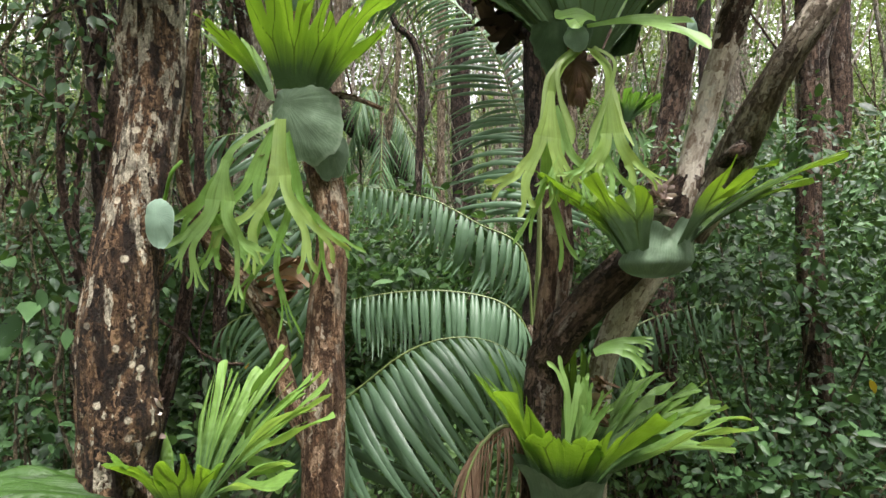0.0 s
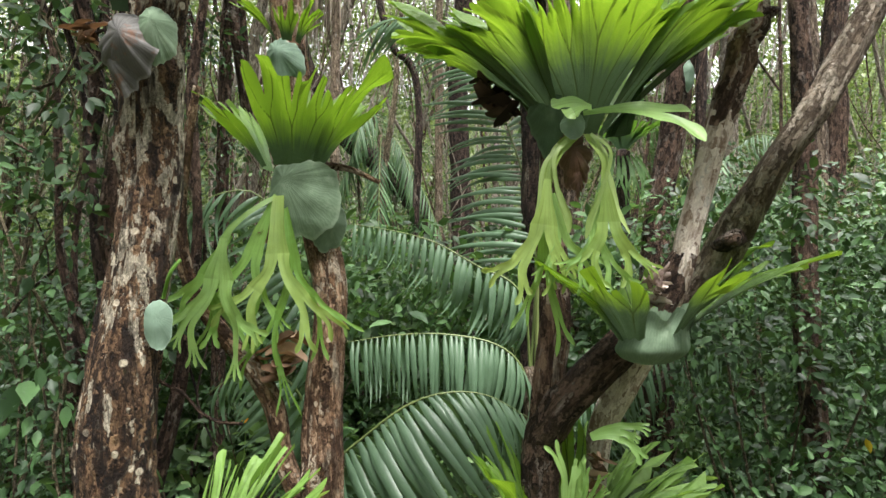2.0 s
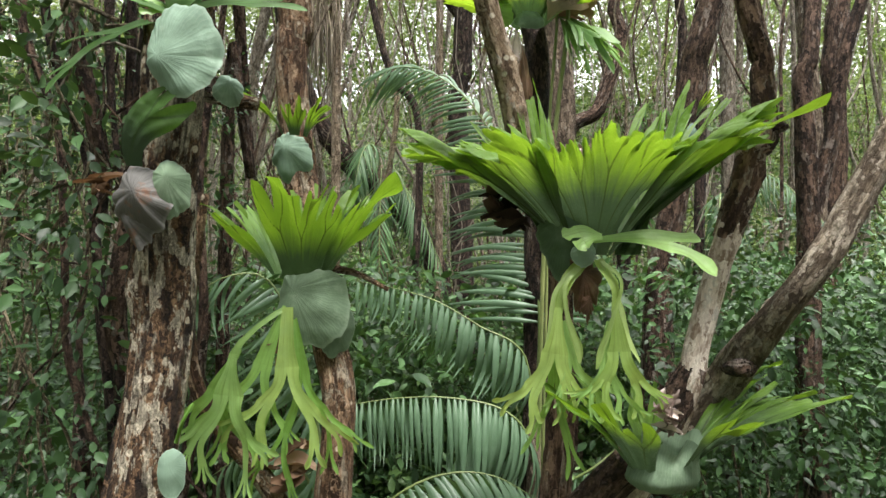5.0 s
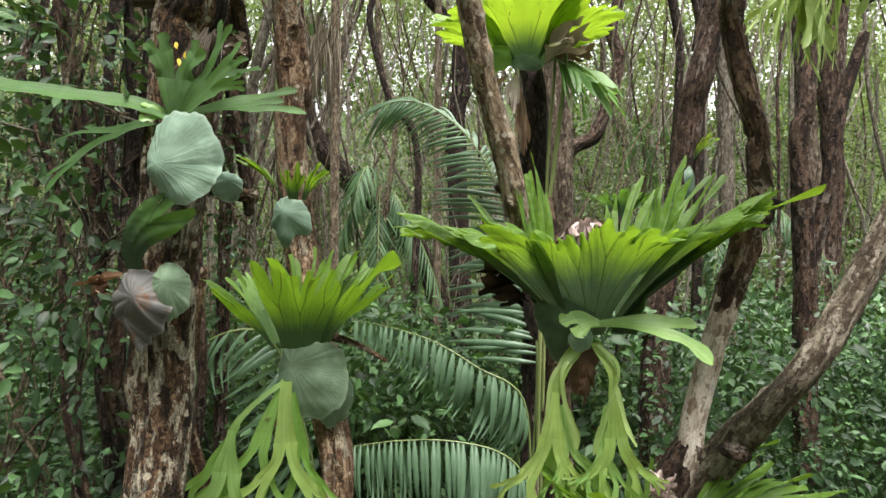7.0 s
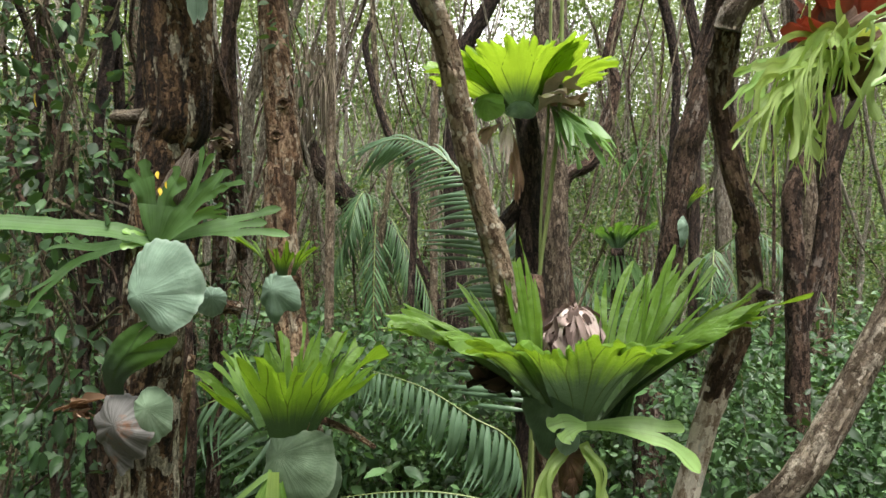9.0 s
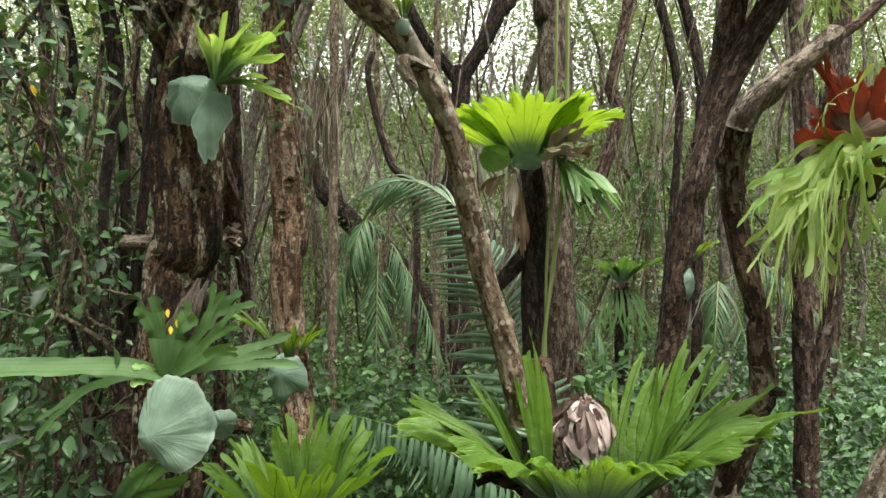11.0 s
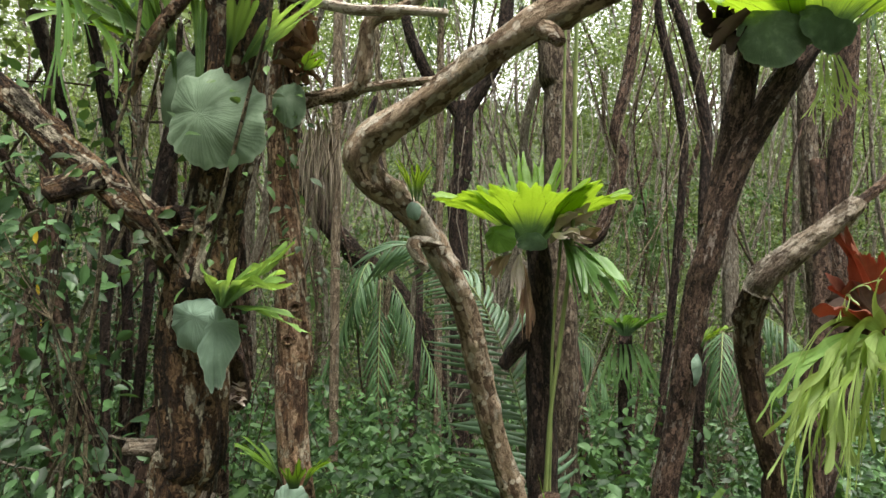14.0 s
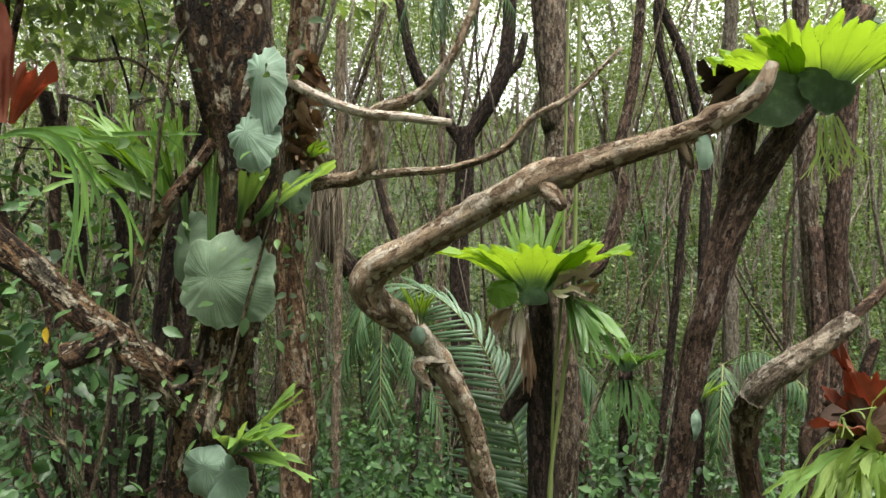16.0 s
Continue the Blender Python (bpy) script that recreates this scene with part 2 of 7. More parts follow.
def felt(name, colour, pale, ribs=64.0, brown=0.0):
    """A shield frond pressed against the trunk: waxy, radially ribbed."""
    g = Graph(name)
    sep = g.n.new("ShaderNodeSeparateXYZ")
    g.link(g.coords("UV"), sep.inputs[0])
    ob = g.coords("Object")
    wob = g.maths("MULTIPLY", g.noise(ob, 11.0, 4.0), 0.07)
    line = g.maths("SINE", g.maths("MULTIPLY", g.maths("ADD", sep.outputs["X"], wob), ribs * 6.283))
    blot = g.noise(ob, 12.0, 5.0, 0.6)
    col = g.ramp(blot, [(0.3, tuple(c * 0.75 for c in colour)), (0.55, colour), (0.8, pale)])
    col = g.mix(g.maths("MULTIPLY", g.ramp(line, [(0.5, (0, 0, 0)), (1.0, (1, 1, 1))]), 0.13), col, pale)
    rim = g.ramp(sep.outputs["Y"], [(0.93, (0, 0, 0)), (0.99, (1, 1, 1))])
    col = g.mix(g.maths("MULTIPLY", rim, 0.5), col, pale)
    if brown:
        col = g.mix(g.ramp(g.noise(ob, 8.0, 5.0, 0.7), [(0.62 - 0.25 * brown, (0, 0, 0)), (0.70 - 0.2 * brown, (1, 1, 1))]), col, (0.16, 0.09, 0.06))
    g.link(col, g.bsdf.inputs["Base Color"])
    g.bsdf.inputs["Roughness"].default_value = 0.7
    g.bsdf.inputs["Specular IOR Level"].default_value = 0.25
    g.bump(g.maths("ADD", g.maths("MULTIPLY", line, 0.07), g.maths("MULTIPLY", blot, 2.0)), 0.35, 0.006)
    tr = g.node("ShaderNodeBsdfTranslucent")
    g.link(col, tr.inputs["Color"])
    ms = g.node("ShaderNodeMixShader", Fac=0.15)
    g.link(g.bsdf.outputs[0], ms.inputs[1])
    g.link(tr.outputs[0], ms.inputs[2])
    g.link(ms.outputs[0], g.out.inputs["Surface"])
    return g.mat


def litter(name):
    g = Graph(name)
    ob = g.coords("Object")
    cell = g.node("ShaderNodeTexVoronoi", Scale=16.0)
    g.link(ob, cell.inputs["Vector"])
    col = g.ramp(cell.outputs["Color"], [(0.15, (0.015, 0.013, 0.008)), (0.5, (0.035, 0.028, 0.014)), (0.9, (0.08, 0.06, 0.03))])
    col = g.mix(g.ramp(g.noise(ob, 0.9, 4.0), [(0.35, (0, 0, 0)), (0.55, (0.35, 0.35, 0.35))]), col, (0.03, 0.042, 0.012))
    g.link(col, g.bsdf.inputs["Base Color"])
    g.bsdf.inputs["Roughness"].default_value = 0.95
    g.bump(cell.outputs["Distance"], 0.8, 0.03)
    return g.mat


M_BARK_A = bark("flaking_brown_bark", (0.016, 0.010, 0.007), (0.115, 0.064, 0.034), (0.29, 0.18, 0.100), 0.14, (0.74, 0.66, 0.50), 0.42, plate=70.0, streak=0.40, peeled=True, spots=0.12)
M_BARK_B = bark("dry_tan_bark", (0.050, 0.026, 0.014), (0.235, 0.135, 0.076), (0.46, 0.315, 0.205), 0.30, (0.62, 0.52, 0.39), 0.12, streak=0.42, spots=0.15)
M_BARK_D = bark("lichened_limb_bark", (0.085, 0.053, 0.031), (0.330, 0.235, 0.155), (0.54, 0.42, 0.30), 0.38, (0.70, 0.62, 0.50), 0.18, pit=0.3, plate=40.0, spots=0.60)
M_BARK_E = bark("grey_brown_bark", (0.04, 0.027, 0.019), (0.145, 0.105, 0.075), (0.30, 0.235, 0.175), 0.15, (0.45, 0.40, 0.33), 0.28)
M_PALE = bark("peeled_pale_wood", (0.26, 0.18, 0.125), (0.66, 0.56, 0.46), (0.84, 0.76, 0.66), 0.20, (0.86, 0.79, 0.69), 0.0, 0.75, pit=0.15)
M_BARK_G = bark("rough_grey_limb_bark", (0.10, 0.072, 0.050), (0.39, 0.31, 0.23), (0.60, 0.52, 0.42), 0.25, (0.56, 0.50, 0.41), 0.08, streak=0.15)
M_BARK_H = bark("red_brown_bark", (0.030, 0.016, 0.010), (0.135, 0.078, 0.050), (0.30, 0.20, 0.135), 0.25, (0.52, 0.43, 0.34), 0.10, pit=0.4, streak=0.35)
M_BARK_F = bark("dark_red_bark", (0.016, 0.009, 0.006), (0.075, 0.045, 0.031), (0.19, 0.122, 0.088), 0.20, (0.33, 0.27, 0.23), 0.12, pit=0.5)
M_DARK = bark("wet_dark_bark", (0.010, 0.007, 0.006), (0.040, 0.025, 0.020), (0.10, 0.067, 0.05), 0.06, (0.3, 0.25, 0.2), 0.10)
M_FAR = bark("far_grey_bark", (0.10, 0.08, 0.06), (0.24, 0.20, 0.155), (0.42, 0.37, 0.30), 0.30, (0.45, 0.41, 0.35), 0.20)
M_FARPALE = bark("far_pale_bark", (0.20, 0.165, 0.13), (0.42, 0.365, 0.30), (0.60, 0.54, 0.47), 0.25, (0.64, 0.59, 0.52), 0.10)
M_VINE = bark("vine_bark", (0.06, 0.048, 0.03), (0.19, 0.15, 0.095), (0.36, 0.30, 0.20), 0.05, (0.4, 0.36, 0.28), 0.35)
M_CANE = bark("ringed_palm_stem", (0.10, 0.075, 0.05), (0.22, 0.165, 0.115), (0.36, 0.29, 0.21), 0.10, (0.4, 0.36, 0.3), 0.10)

M_NEST = frond_blade("fresh_nest_frond", (0.052, 0.100, 0.036), (0.092, 0.190, 0.017), (0.25, 0.44, 0.022), rise=0.14)
M_NEST_FELT = frond_blade("felted_nest_frond", (0.070, 0.118, 0.056), (0.102, 0.208, 0.020), (0.245, 0.41, 0.022), rise=0.40)
M_NEST_LT = frond_blade("light_nest_frond", (0.095, 0.185, 0.055), (0.180, 0.330, 0.070), (0.38, 0.58, 0.09), vein=0.7)
M_NEST_DK = frond_blade("deep_green_nest_frond", (0.042, 0.078, 0.036), (0.046, 0.108, 0.020), (0.105, 0.22, 0.022), vein=0.5)
M_NEST_YL = frond_blade("yellow_green_nest_frond", (0.060, 0.115, 0.035), (0.150, 0.280, 0.022), (0.34, 0.52, 0.026), rise=0.20)
M_SHIELD = felt("grey_green_shield", (0.145, 0.215, 0.135), (0.28, 0.36, 0.26))
M_SHIELD_DK = felt("dark_green_shield", (0.075, 0.125, 0.072), (0.15, 0.21, 0.14), 52.0)
M_SHIELD_B = felt("blue_green_shield", (0.185, 0.280, 0.205), (0.36, 0.46, 0.37), 48.0)
M_SHIELD_OLD = felt("withered_shield", (0.110, 0.108, 0.102), (0.29, 0.285, 0.28), 60.0, 0.24)
M_STRAP = leaf("fertile_frond", (0.125, 0.265, 0.045), (0.20, 0.36, 0.09), 0.42, 0.35, 0.30, 9.0, (0.34, 0.52, 0.06), 0.5, True)
M_STRAP_PALE = leaf("pale_fertile_frond", (0.185, 0.335, 0.090), (0.29, 0.46, 0.15), 0.42, 0.35, 0.25, 9.0, (0.42, 0.58, 0.10), 0.5, True)
M_STRAP_YL = leaf("yellowing_fertile_frond", (0.170, 0.280, 0.060), (0.28, 0.39, 0.11), 0.42, 0.38, 0.30, 9.0, (0.50, 0.58, 0.08), 0.5, True)
M_STRAP_LT = leaf("light_fertile_frond", (0.240, 0.350, 0.105), (0.36, 0.47, 0.18), 0.42, 0.38, 0.25, 9.0, (0.50, 0.60, 0.12), 0.5, True)
M_DEADCUP = felt("dead_brown_shield", (0.105, 0.060, 0.040), (0.27, 0.185, 0.125), 26.0, 0.45)
M_STRAP_DK = leaf("deep_green_frond", (0.080, 0.175, 0.042), (0.13, 0.25, 0.07), 0.45, 0.35, 0.25, 9.0, (0.24, 0.42, 0.06), 0.45, True)
# darker fertile_frond copy: the shade its fronds hang in is put into the colour
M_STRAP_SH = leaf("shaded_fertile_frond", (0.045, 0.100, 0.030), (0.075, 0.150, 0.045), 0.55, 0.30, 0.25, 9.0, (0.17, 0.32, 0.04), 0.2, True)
M_DEAD = leaf("dead_frond", (0.13, 0.078, 0.047), (0.30, 0.21, 0.15), 0.85, 0.12, 0.55, 0.0, (0.4, 0.2, 0.08), 0.2)
M_HEART = leaf("grey_brown_dead_frond", (0.085, 0.058, 0.050), (0.30, 0.235, 0.215), 0.85, 0.10, 0.60, 0.0, (0.3, 0.17, 0.10), 0.2)
M_DEAD_PK = leaf("pinkish_dead_frond", (0.22, 0.165, 0.145), (0.50, 0.43, 0.39), 0.8, 0.12, 0.45, 0.0, (0.5, 0.3, 0.2), 0.2)
M_RED = leaf("rust_red_shield", (0.105, 0.026, 0.015), (0.27, 0.12, 0.080), 0.75, 0.18, 0.6, 0.0, (0.42, 0.05, 0.018), 0.25)
M_DARKDEAD = leaf("blackened_dead_frond", (0.030, 0.020, 0.015), (0.09, 0.06, 0.045), 0.9, 0.05, 0.4, 0.0, (0.05, 0.03, 0.02), 0.2)
M_PALM = leaf("palm_leaflet", (0.078, 0.145, 0.080), (0.14, 0.225, 0.14), 0.40, 0.20, 0.32, 3.0, (0.18, 0.33, 0.07), 0.65)
M_PALM_LT = leaf("light_palm_leaflet", (0.055, 0.135, 0.042), (0.09, 0.19, 0.065), 0.55, 0.28, 0.25, 3.0, (0.19, 0.36, 0.05), 0.25)
# darker copy of palm_leaflet with deep-forest shade put into its colour
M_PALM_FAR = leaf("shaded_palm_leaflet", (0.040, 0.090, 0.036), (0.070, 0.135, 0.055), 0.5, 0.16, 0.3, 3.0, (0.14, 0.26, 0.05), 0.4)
M_RACHIS = leaf("palm_rachis", (0.14, 0.19, 0.06), (0.24, 0.26, 0.10), 0.5, 0.0, 0.2)
M_BUSH = leaf("dark_shrub_leaf", (0.024, 0.058, 0.021), (0.050, 0.105, 0.036), 0.45, 0.12, 0.60, 0.0, (0.14, 0.26, 0.04), 0.38)
M_UNDER = leaf("undergrowth_leaf", (0.029, 0.060, 0.020), (0.072, 0.130, 0.040), 0.5, 0.18, 0.55, 0.0, (0.20, 0.34, 0.05), 0.3)
M_BROAD = leaf("broad_teal_leaf", (0.023, 0.054, 0.021), (0.058, 0.115, 0.042), 0.48, 0.25, 0.60, 0.0, (0.15, 0.30, 0.05), 0.3)
M_CANOPY = leaf("forest_leaf", (0.046, 0.078, 0.024), (0.140, 0.190, 0.062), 0.45, 0.30, 0.65, 0.0, (0.34, 0.48, 0.08), 0.6)
M_YELLOW = leaf("yellow_leaf", (0.60, 0.40, 0.03), (0.7, 0.5, 0.05), 0.5, 0.3, 0.2)
M_ORANGE = leaf("orange_petal", (0.75, 0.28, 0.02), (0.85, 0.4, 0.03), 0.5, 0.3, 0.2)
M_FIBRE = leaf("hanging_fibre", (0.19, 0.155, 0.115), (0.30, 0.25, 0.19), 0.9, 0.1, 0.35)
M_GROUND = litter("leaf_litter")

# ---------------------------------------------------------------- mesh helpers
ORIGIN = {}


def thing(name, base, label, category, group=""):
    ob = new(name)
    ob.location = base
    ORIGIN[ob.name] = Vector(base)
    return tagged(ob, label, category, group)


def mesh_object(name, verts, faces, mat, parent=None, uv=None, smooth=True, label="", veins=None):
    """verts in world metres; faces all triangles or all quads."""
    org = ORIGIN[parent.name] if parent else Vector((0, 0, 0))
    v = np.asarray(verts, dtype=np.float32) - np.array(org, dtype=np.float32)
    f = np.asarray(faces, dtype=np.int32)
    me = bpy.data.meshes.new(name)
    k, m = f.shape[1], f.shape[0]
    me.vertices.add(len(v))
    me.vertices.foreach_set("co", v.ravel())
    me.loops.add(k * m)
    me.loops.foreach_set("vertex_index", f.ravel())
    me.polygons.add(m)
    me.polygons.foreach_set("loop_start", np.arange(m, dtype=np.int32) * k)
    me.polygons.foreach_set("use_smooth", np.full(m, smooth))
    if uv is not None:
        layer = me.uv_layers.new(name="UVMap")
        layer.data.foreach_set("uv", np.asarray(uv, dtype=np.float32)[f.ravel()].ravel())
    if veins is not None:
        layer = me.uv_layers.new(name="veins")
        layer.data.foreach_set("uv", np.asarray(veins, dtype=np.float32)[f.ravel()].ravel())
    me.update(calc_edges=True)
    me.materials.append(mat)
    ob = new(name, me)
    if parent:
        ob.parent = parent
        ORIGIN[ob.name] = org
    if label:
        tagged(ob, label)
    return ob


def grid_faces(rows, cols, closed=False):
    i, j = np.meshgrid(np.arange(rows - 1), np.arange(cols if closed else cols - 1), indexing="ij")
    i, j = i.ravel(), j.ravel()
    j2 = (j + 1) % cols
    return np.stack([i * cols + j, i * cols + j2, (i + 1) * cols + j2, (i + 1) * cols + j], axis=1)


def spline(pts, step):
    """A smooth line through (place, radius) knots, resampled."""
    p = np.array([list(q) + [r] for q, r in pts], dtype=float)
    p = np.vstack([2 * p[0] - p[1], p, 2 * p[-1] - p[-2]])
    out = []
    for k in range(1, len(p) - 2):
        a, b, c, d = p[k - 1:k + 3]
        n = max(2, int(np.linalg.norm(c[:3] - b[:3]) / step))
        for t in np.arange(n) / n:
            out.append(0.5 * (2 * b + (c - a) * t + (2 * a - 5 * b + 4 * c - d) * t * t + (3 * b - a - 3 * c + d) * t ** 3))
    out.append(p[-2])
    return np.array(out)


def tube(pts, sides=20, step=0.04, lump=0.10, ridge=0.05, knots=0, seed=0, closed_end=True):
    """An uneven trunk or limb along knots."""
    line = spline(pts, step)
    n = len(line)
    pos, rad = line[:, :3], np.maximum(line[:, 3], 0.0015)
    tan = np.gradient(pos, axis=0)
    tan /= np.linalg.norm(tan, axis=1)[:, None] + 1e-9
    run = np.concatenate([[0], np.cumsum(np.linalg.norm(np.diff(pos, axis=0), axis=1))])
    side = np.cross(tan[0], (0.0, -1.0, 0.02))
    if np.linalg.norm(side) < 0.1:
        side = np.array((1.0, 0, 0))
    rng = random.Random(seed)
    bumps = [(rng.uniform(0.05, 0.95) * run[-1], rng.uniform(0, 6.28), rng.uniform(0.6, 1.6), rng.uniform(0.12, 0.4)) for _ in range(knots)]
    verts, uv = [], []
    for k in range(n):
        side = side - tan[k] * side.dot(tan[k])
        side /= np.linalg.norm(side)
        up = np.cross(side, tan[k])
        for j in range(sides + 1):
            a = 2 * math.pi * (j % sides) / sides + math.pi / 2
            c, s = math.cos(a), math.sin(a)
            q = Vector((c * 1.3 + seed * 7.1, s * 1.3, run[k] * 2.6))
            r = 1 + lump * 1.6 * noise.noise(q) + ridge * noise.noise(Vector((c * 4.5, s * 4.5 + seed, run[k] * 3.2)))
            r += ridge * 0.7 * noise.noise(Vector((c * 9, s * 9 + seed, run[k] * 11)))
            for at, ba, size, high in bumps:
                da = math.atan2(math.sin(a - ba), math.cos(a - ba))
                d2 = ((run[k] - at) / (rad[k] * size * 0.55)) ** 2 + (da / (0.5 * size)) ** 2
                if d2 < 6:
                    r += high * math.exp(-d2)
            verts.append(pos[k] + (side * c + up * s) * rad[k] * r)
            uv.append(((j / sides) * 2 * math.pi * rad[k], run[k]))
    faces = grid_faces(n, sides + 1)
    if closed_end:
        for end in (0, n - 1):
            verts.append(pos[end] + tan[end] * (rad[end] * (0.35 if end else -0.2)))
            uv.append((0.05, run[end]))
            c = len(verts) - 1
            ring = [[end * (sides + 1) + j, end * (sides + 1) + j + 1, c, c] for j in range(sides)]
            faces = np.vstack([faces, ring])
    return verts, faces, uv


def to_tris(faces):
    f = np.asarray(faces)
    t = np.vstack([f[:, [0, 1, 2]], f[:, [0, 2, 3]]])
    return t[(t[:, 0] != t[:, 1]) & (t[:, 1] != t[:, 2]) & (t[:, 0] != t[:, 2])]


def limb(name, parent, mat, pts, label="", **kw):
    v, f, uv = tube(pts, **kw)
    return mesh_object(name, v, to_tris(f), mat, parent, uv, True, label)


def join_parts(parts):
    """Joins (verts, faces, uv) lists."""
    vs, fs, us, n = [], [], [], 0
    for v, f, u in parts:
        vs.append(np.asarray(v, dtype=float)), fs.append(np.asarray(f) + n), us.append(np.asarray(u, dtype=float))
        n += len(v)
    return np.vstack(vs), np.vstack(fs), np.vstack(us)


# ---------------------------------------------------------------- fern pieces
def frond_plan(lobes, notch, seed, split=1.0, gap=0.20, blunt=0.07, rows=22, sharp=0.42, vee=0.0):
    """A blade that forks again and again. Gives columns across (0 to 1), reach of each column, row grid, finger data and the angular distance from the nearest vein."""
    rng = random.Random(seed * 13 + 5)
    main = max(1, (lobes + 1) // 2)
    rim_only = notch < 0.3
    if vee:
        gap, sharp = gap * 1.7, 0.85
    elif rim_only:
        gap, sharp = gap * 2.0, 1.1
    bounds = [0.0] + [(k + rng.uniform(-0.16, 0.16)) / main for k in range(1, main)] + [1.0]
    tips, cuts, veins = [], [], []
    for k in range(main):
        lo, hi = bounds[k], bounds[k + 1]
        c = lo + (hi - lo) * rng.uniform(0.42, 0.58)
        if k:
            cuts.append((lo, min(0.82, notch * rng.uniform(0.85, 1.3) * (0.55 if rim_only and not vee else 1.0)), gap * 0.5 / main))
        f1 = max(0.22, 0.86 - notch * rng.uniform(0.75, 1.15))
        veins.append((0.05, c * 0.85 + 0.075, f1 - 0.10, c))
        cuts.append((c, min(0.75, (1 - f1) * rng.uniform(0.45, 0.85) * (0.55 + notch) * (0.45 if rim_only and not vee else 1.0)), gap * 0.42 / main))
        for lo2, hi2 in ((lo, c), (c, hi)):
            c2 = (lo2 + hi2) / 2
            f2 = f1 + (1 - f1) * rng.uniform(0.35, 0.6)
            veins.append((f1 - 0.10, c, f1 + 0.06, c + (c2 - c) * 0.75))
            veins.append((f1 + 0.06, c + (c2 - c) * 0.75, f2, c2))
            if rng.random() < 0.55 * split + (0.30 if notch < 0.3 else 0.0):
                cuts.append((c2, (1 - f2) * rng.uniform(0.25, 0.6) * (0.5 + 0.5 * split), gap * 0.26 / main))
                for lo3, hi3 in ((lo2, c2), (c2, hi2)):
                    tips.append((lo3, hi3, k))
                    veins.append((f2, c2, 0.97, (lo3 + hi3) / 2))
            else:
                tips.append((lo2, hi2, k))
                veins.append((f2, c2, 0.97, c2))
    cols = list(np.linspace(0, 1, max(70, len(tips) * 16)))
    for c, d, g in cuts:
        cols += [c, c - g * 0.3, c + g * 0.3, c - g * 0.7, c + g * 0.7, c - g, c + g]
    a = np.unique(np.clip(np.round(cols, 5), 0, 1))
    lows = np.array([t[0] for t in tips])
    k = np.clip(np.searchsorted(lows, a, side="right") - 1, 0, len(tips) - 1)
    width = np.array([t[1] - t[0] for t in tips])[k]
    w = (a - lows[k]) / width
    swell = 0.14 if notch > 0.3 else 0.05
    size = np.array([rng.uniform(1 - swell, 1.03) for _ in tips])
    big = np.array([rng.uniform(1 - swell, 1.05) for _ in range(main)])
    group = np.array([t[2] for t in tips])
    reach = size[k] * big[group[k]] * (1 - blunt * np.abs(2 * w - 1) ** 4)
    for c, d, g in cuts:
        reach = reach * (1 - d * np.clip(1 - np.abs(a - c) / g, 0, 1) ** sharp)
    if rim_only:
        beat = a * len(tips) * 2.3 + 0.45 * np.sin(a * len(tips) * 2.1 + seed)
        reach = reach * (1 - 0.085 * (1 - np.abs(np.sin(beat * math.pi)) ** 0.7) * (0.6 + 0.4 * np.sin(a * 31 + seed)))
    rim = np.minimum(a, 1 - a) / (0.45 / main)
    reach = reach * (1 - 0.40 * np.clip(1 - rim, 0, 1) ** 1.6)
    s = np.linspace(0, 1, rows) ** 0.9
    l = s[None, :] * reach[:, None]
    near = np.full(l.shape, 9.0)
    for l0, a0, l1, a1 in veins:
        t = (l - l0) / (l1 - l0)
        d = np.abs(a[:, None] - (a0 + (a1 - a0) * np.clip(t, 0, 1)))
        near = np.where((t >= 0) & (t <= 1), np.minimum(near, d), near)
    rnd = np.array([[rng.uniform(-1, 1) for _ in range(4)] for _ in tips])
    both = np.array([[rng.uniform(-1, 1) for _ in range(4)] for _ in range(main)])
    return {"a": a, "l": l, "s": s, "w": w, "near": near, "tip": rnd[k], "lobe": both[group[k]], "main": main, "width": width, "rng": rng}


def ripple(rng, x, y, waves=5, low=2.0, high=7.0):
    """Smooth unevenness from a few crossing waves, about -1 to 1."""
    out = 0.0
    for _ in range(waves):
        out = out + np.sin(x * rng.uniform(low, high) * rng.choice((-1, 1)) + y * rng.uniform(low, high) * 0.7 + rng.uniform(0, 6.28))
    return out / waves ** 0.5 * 0.8


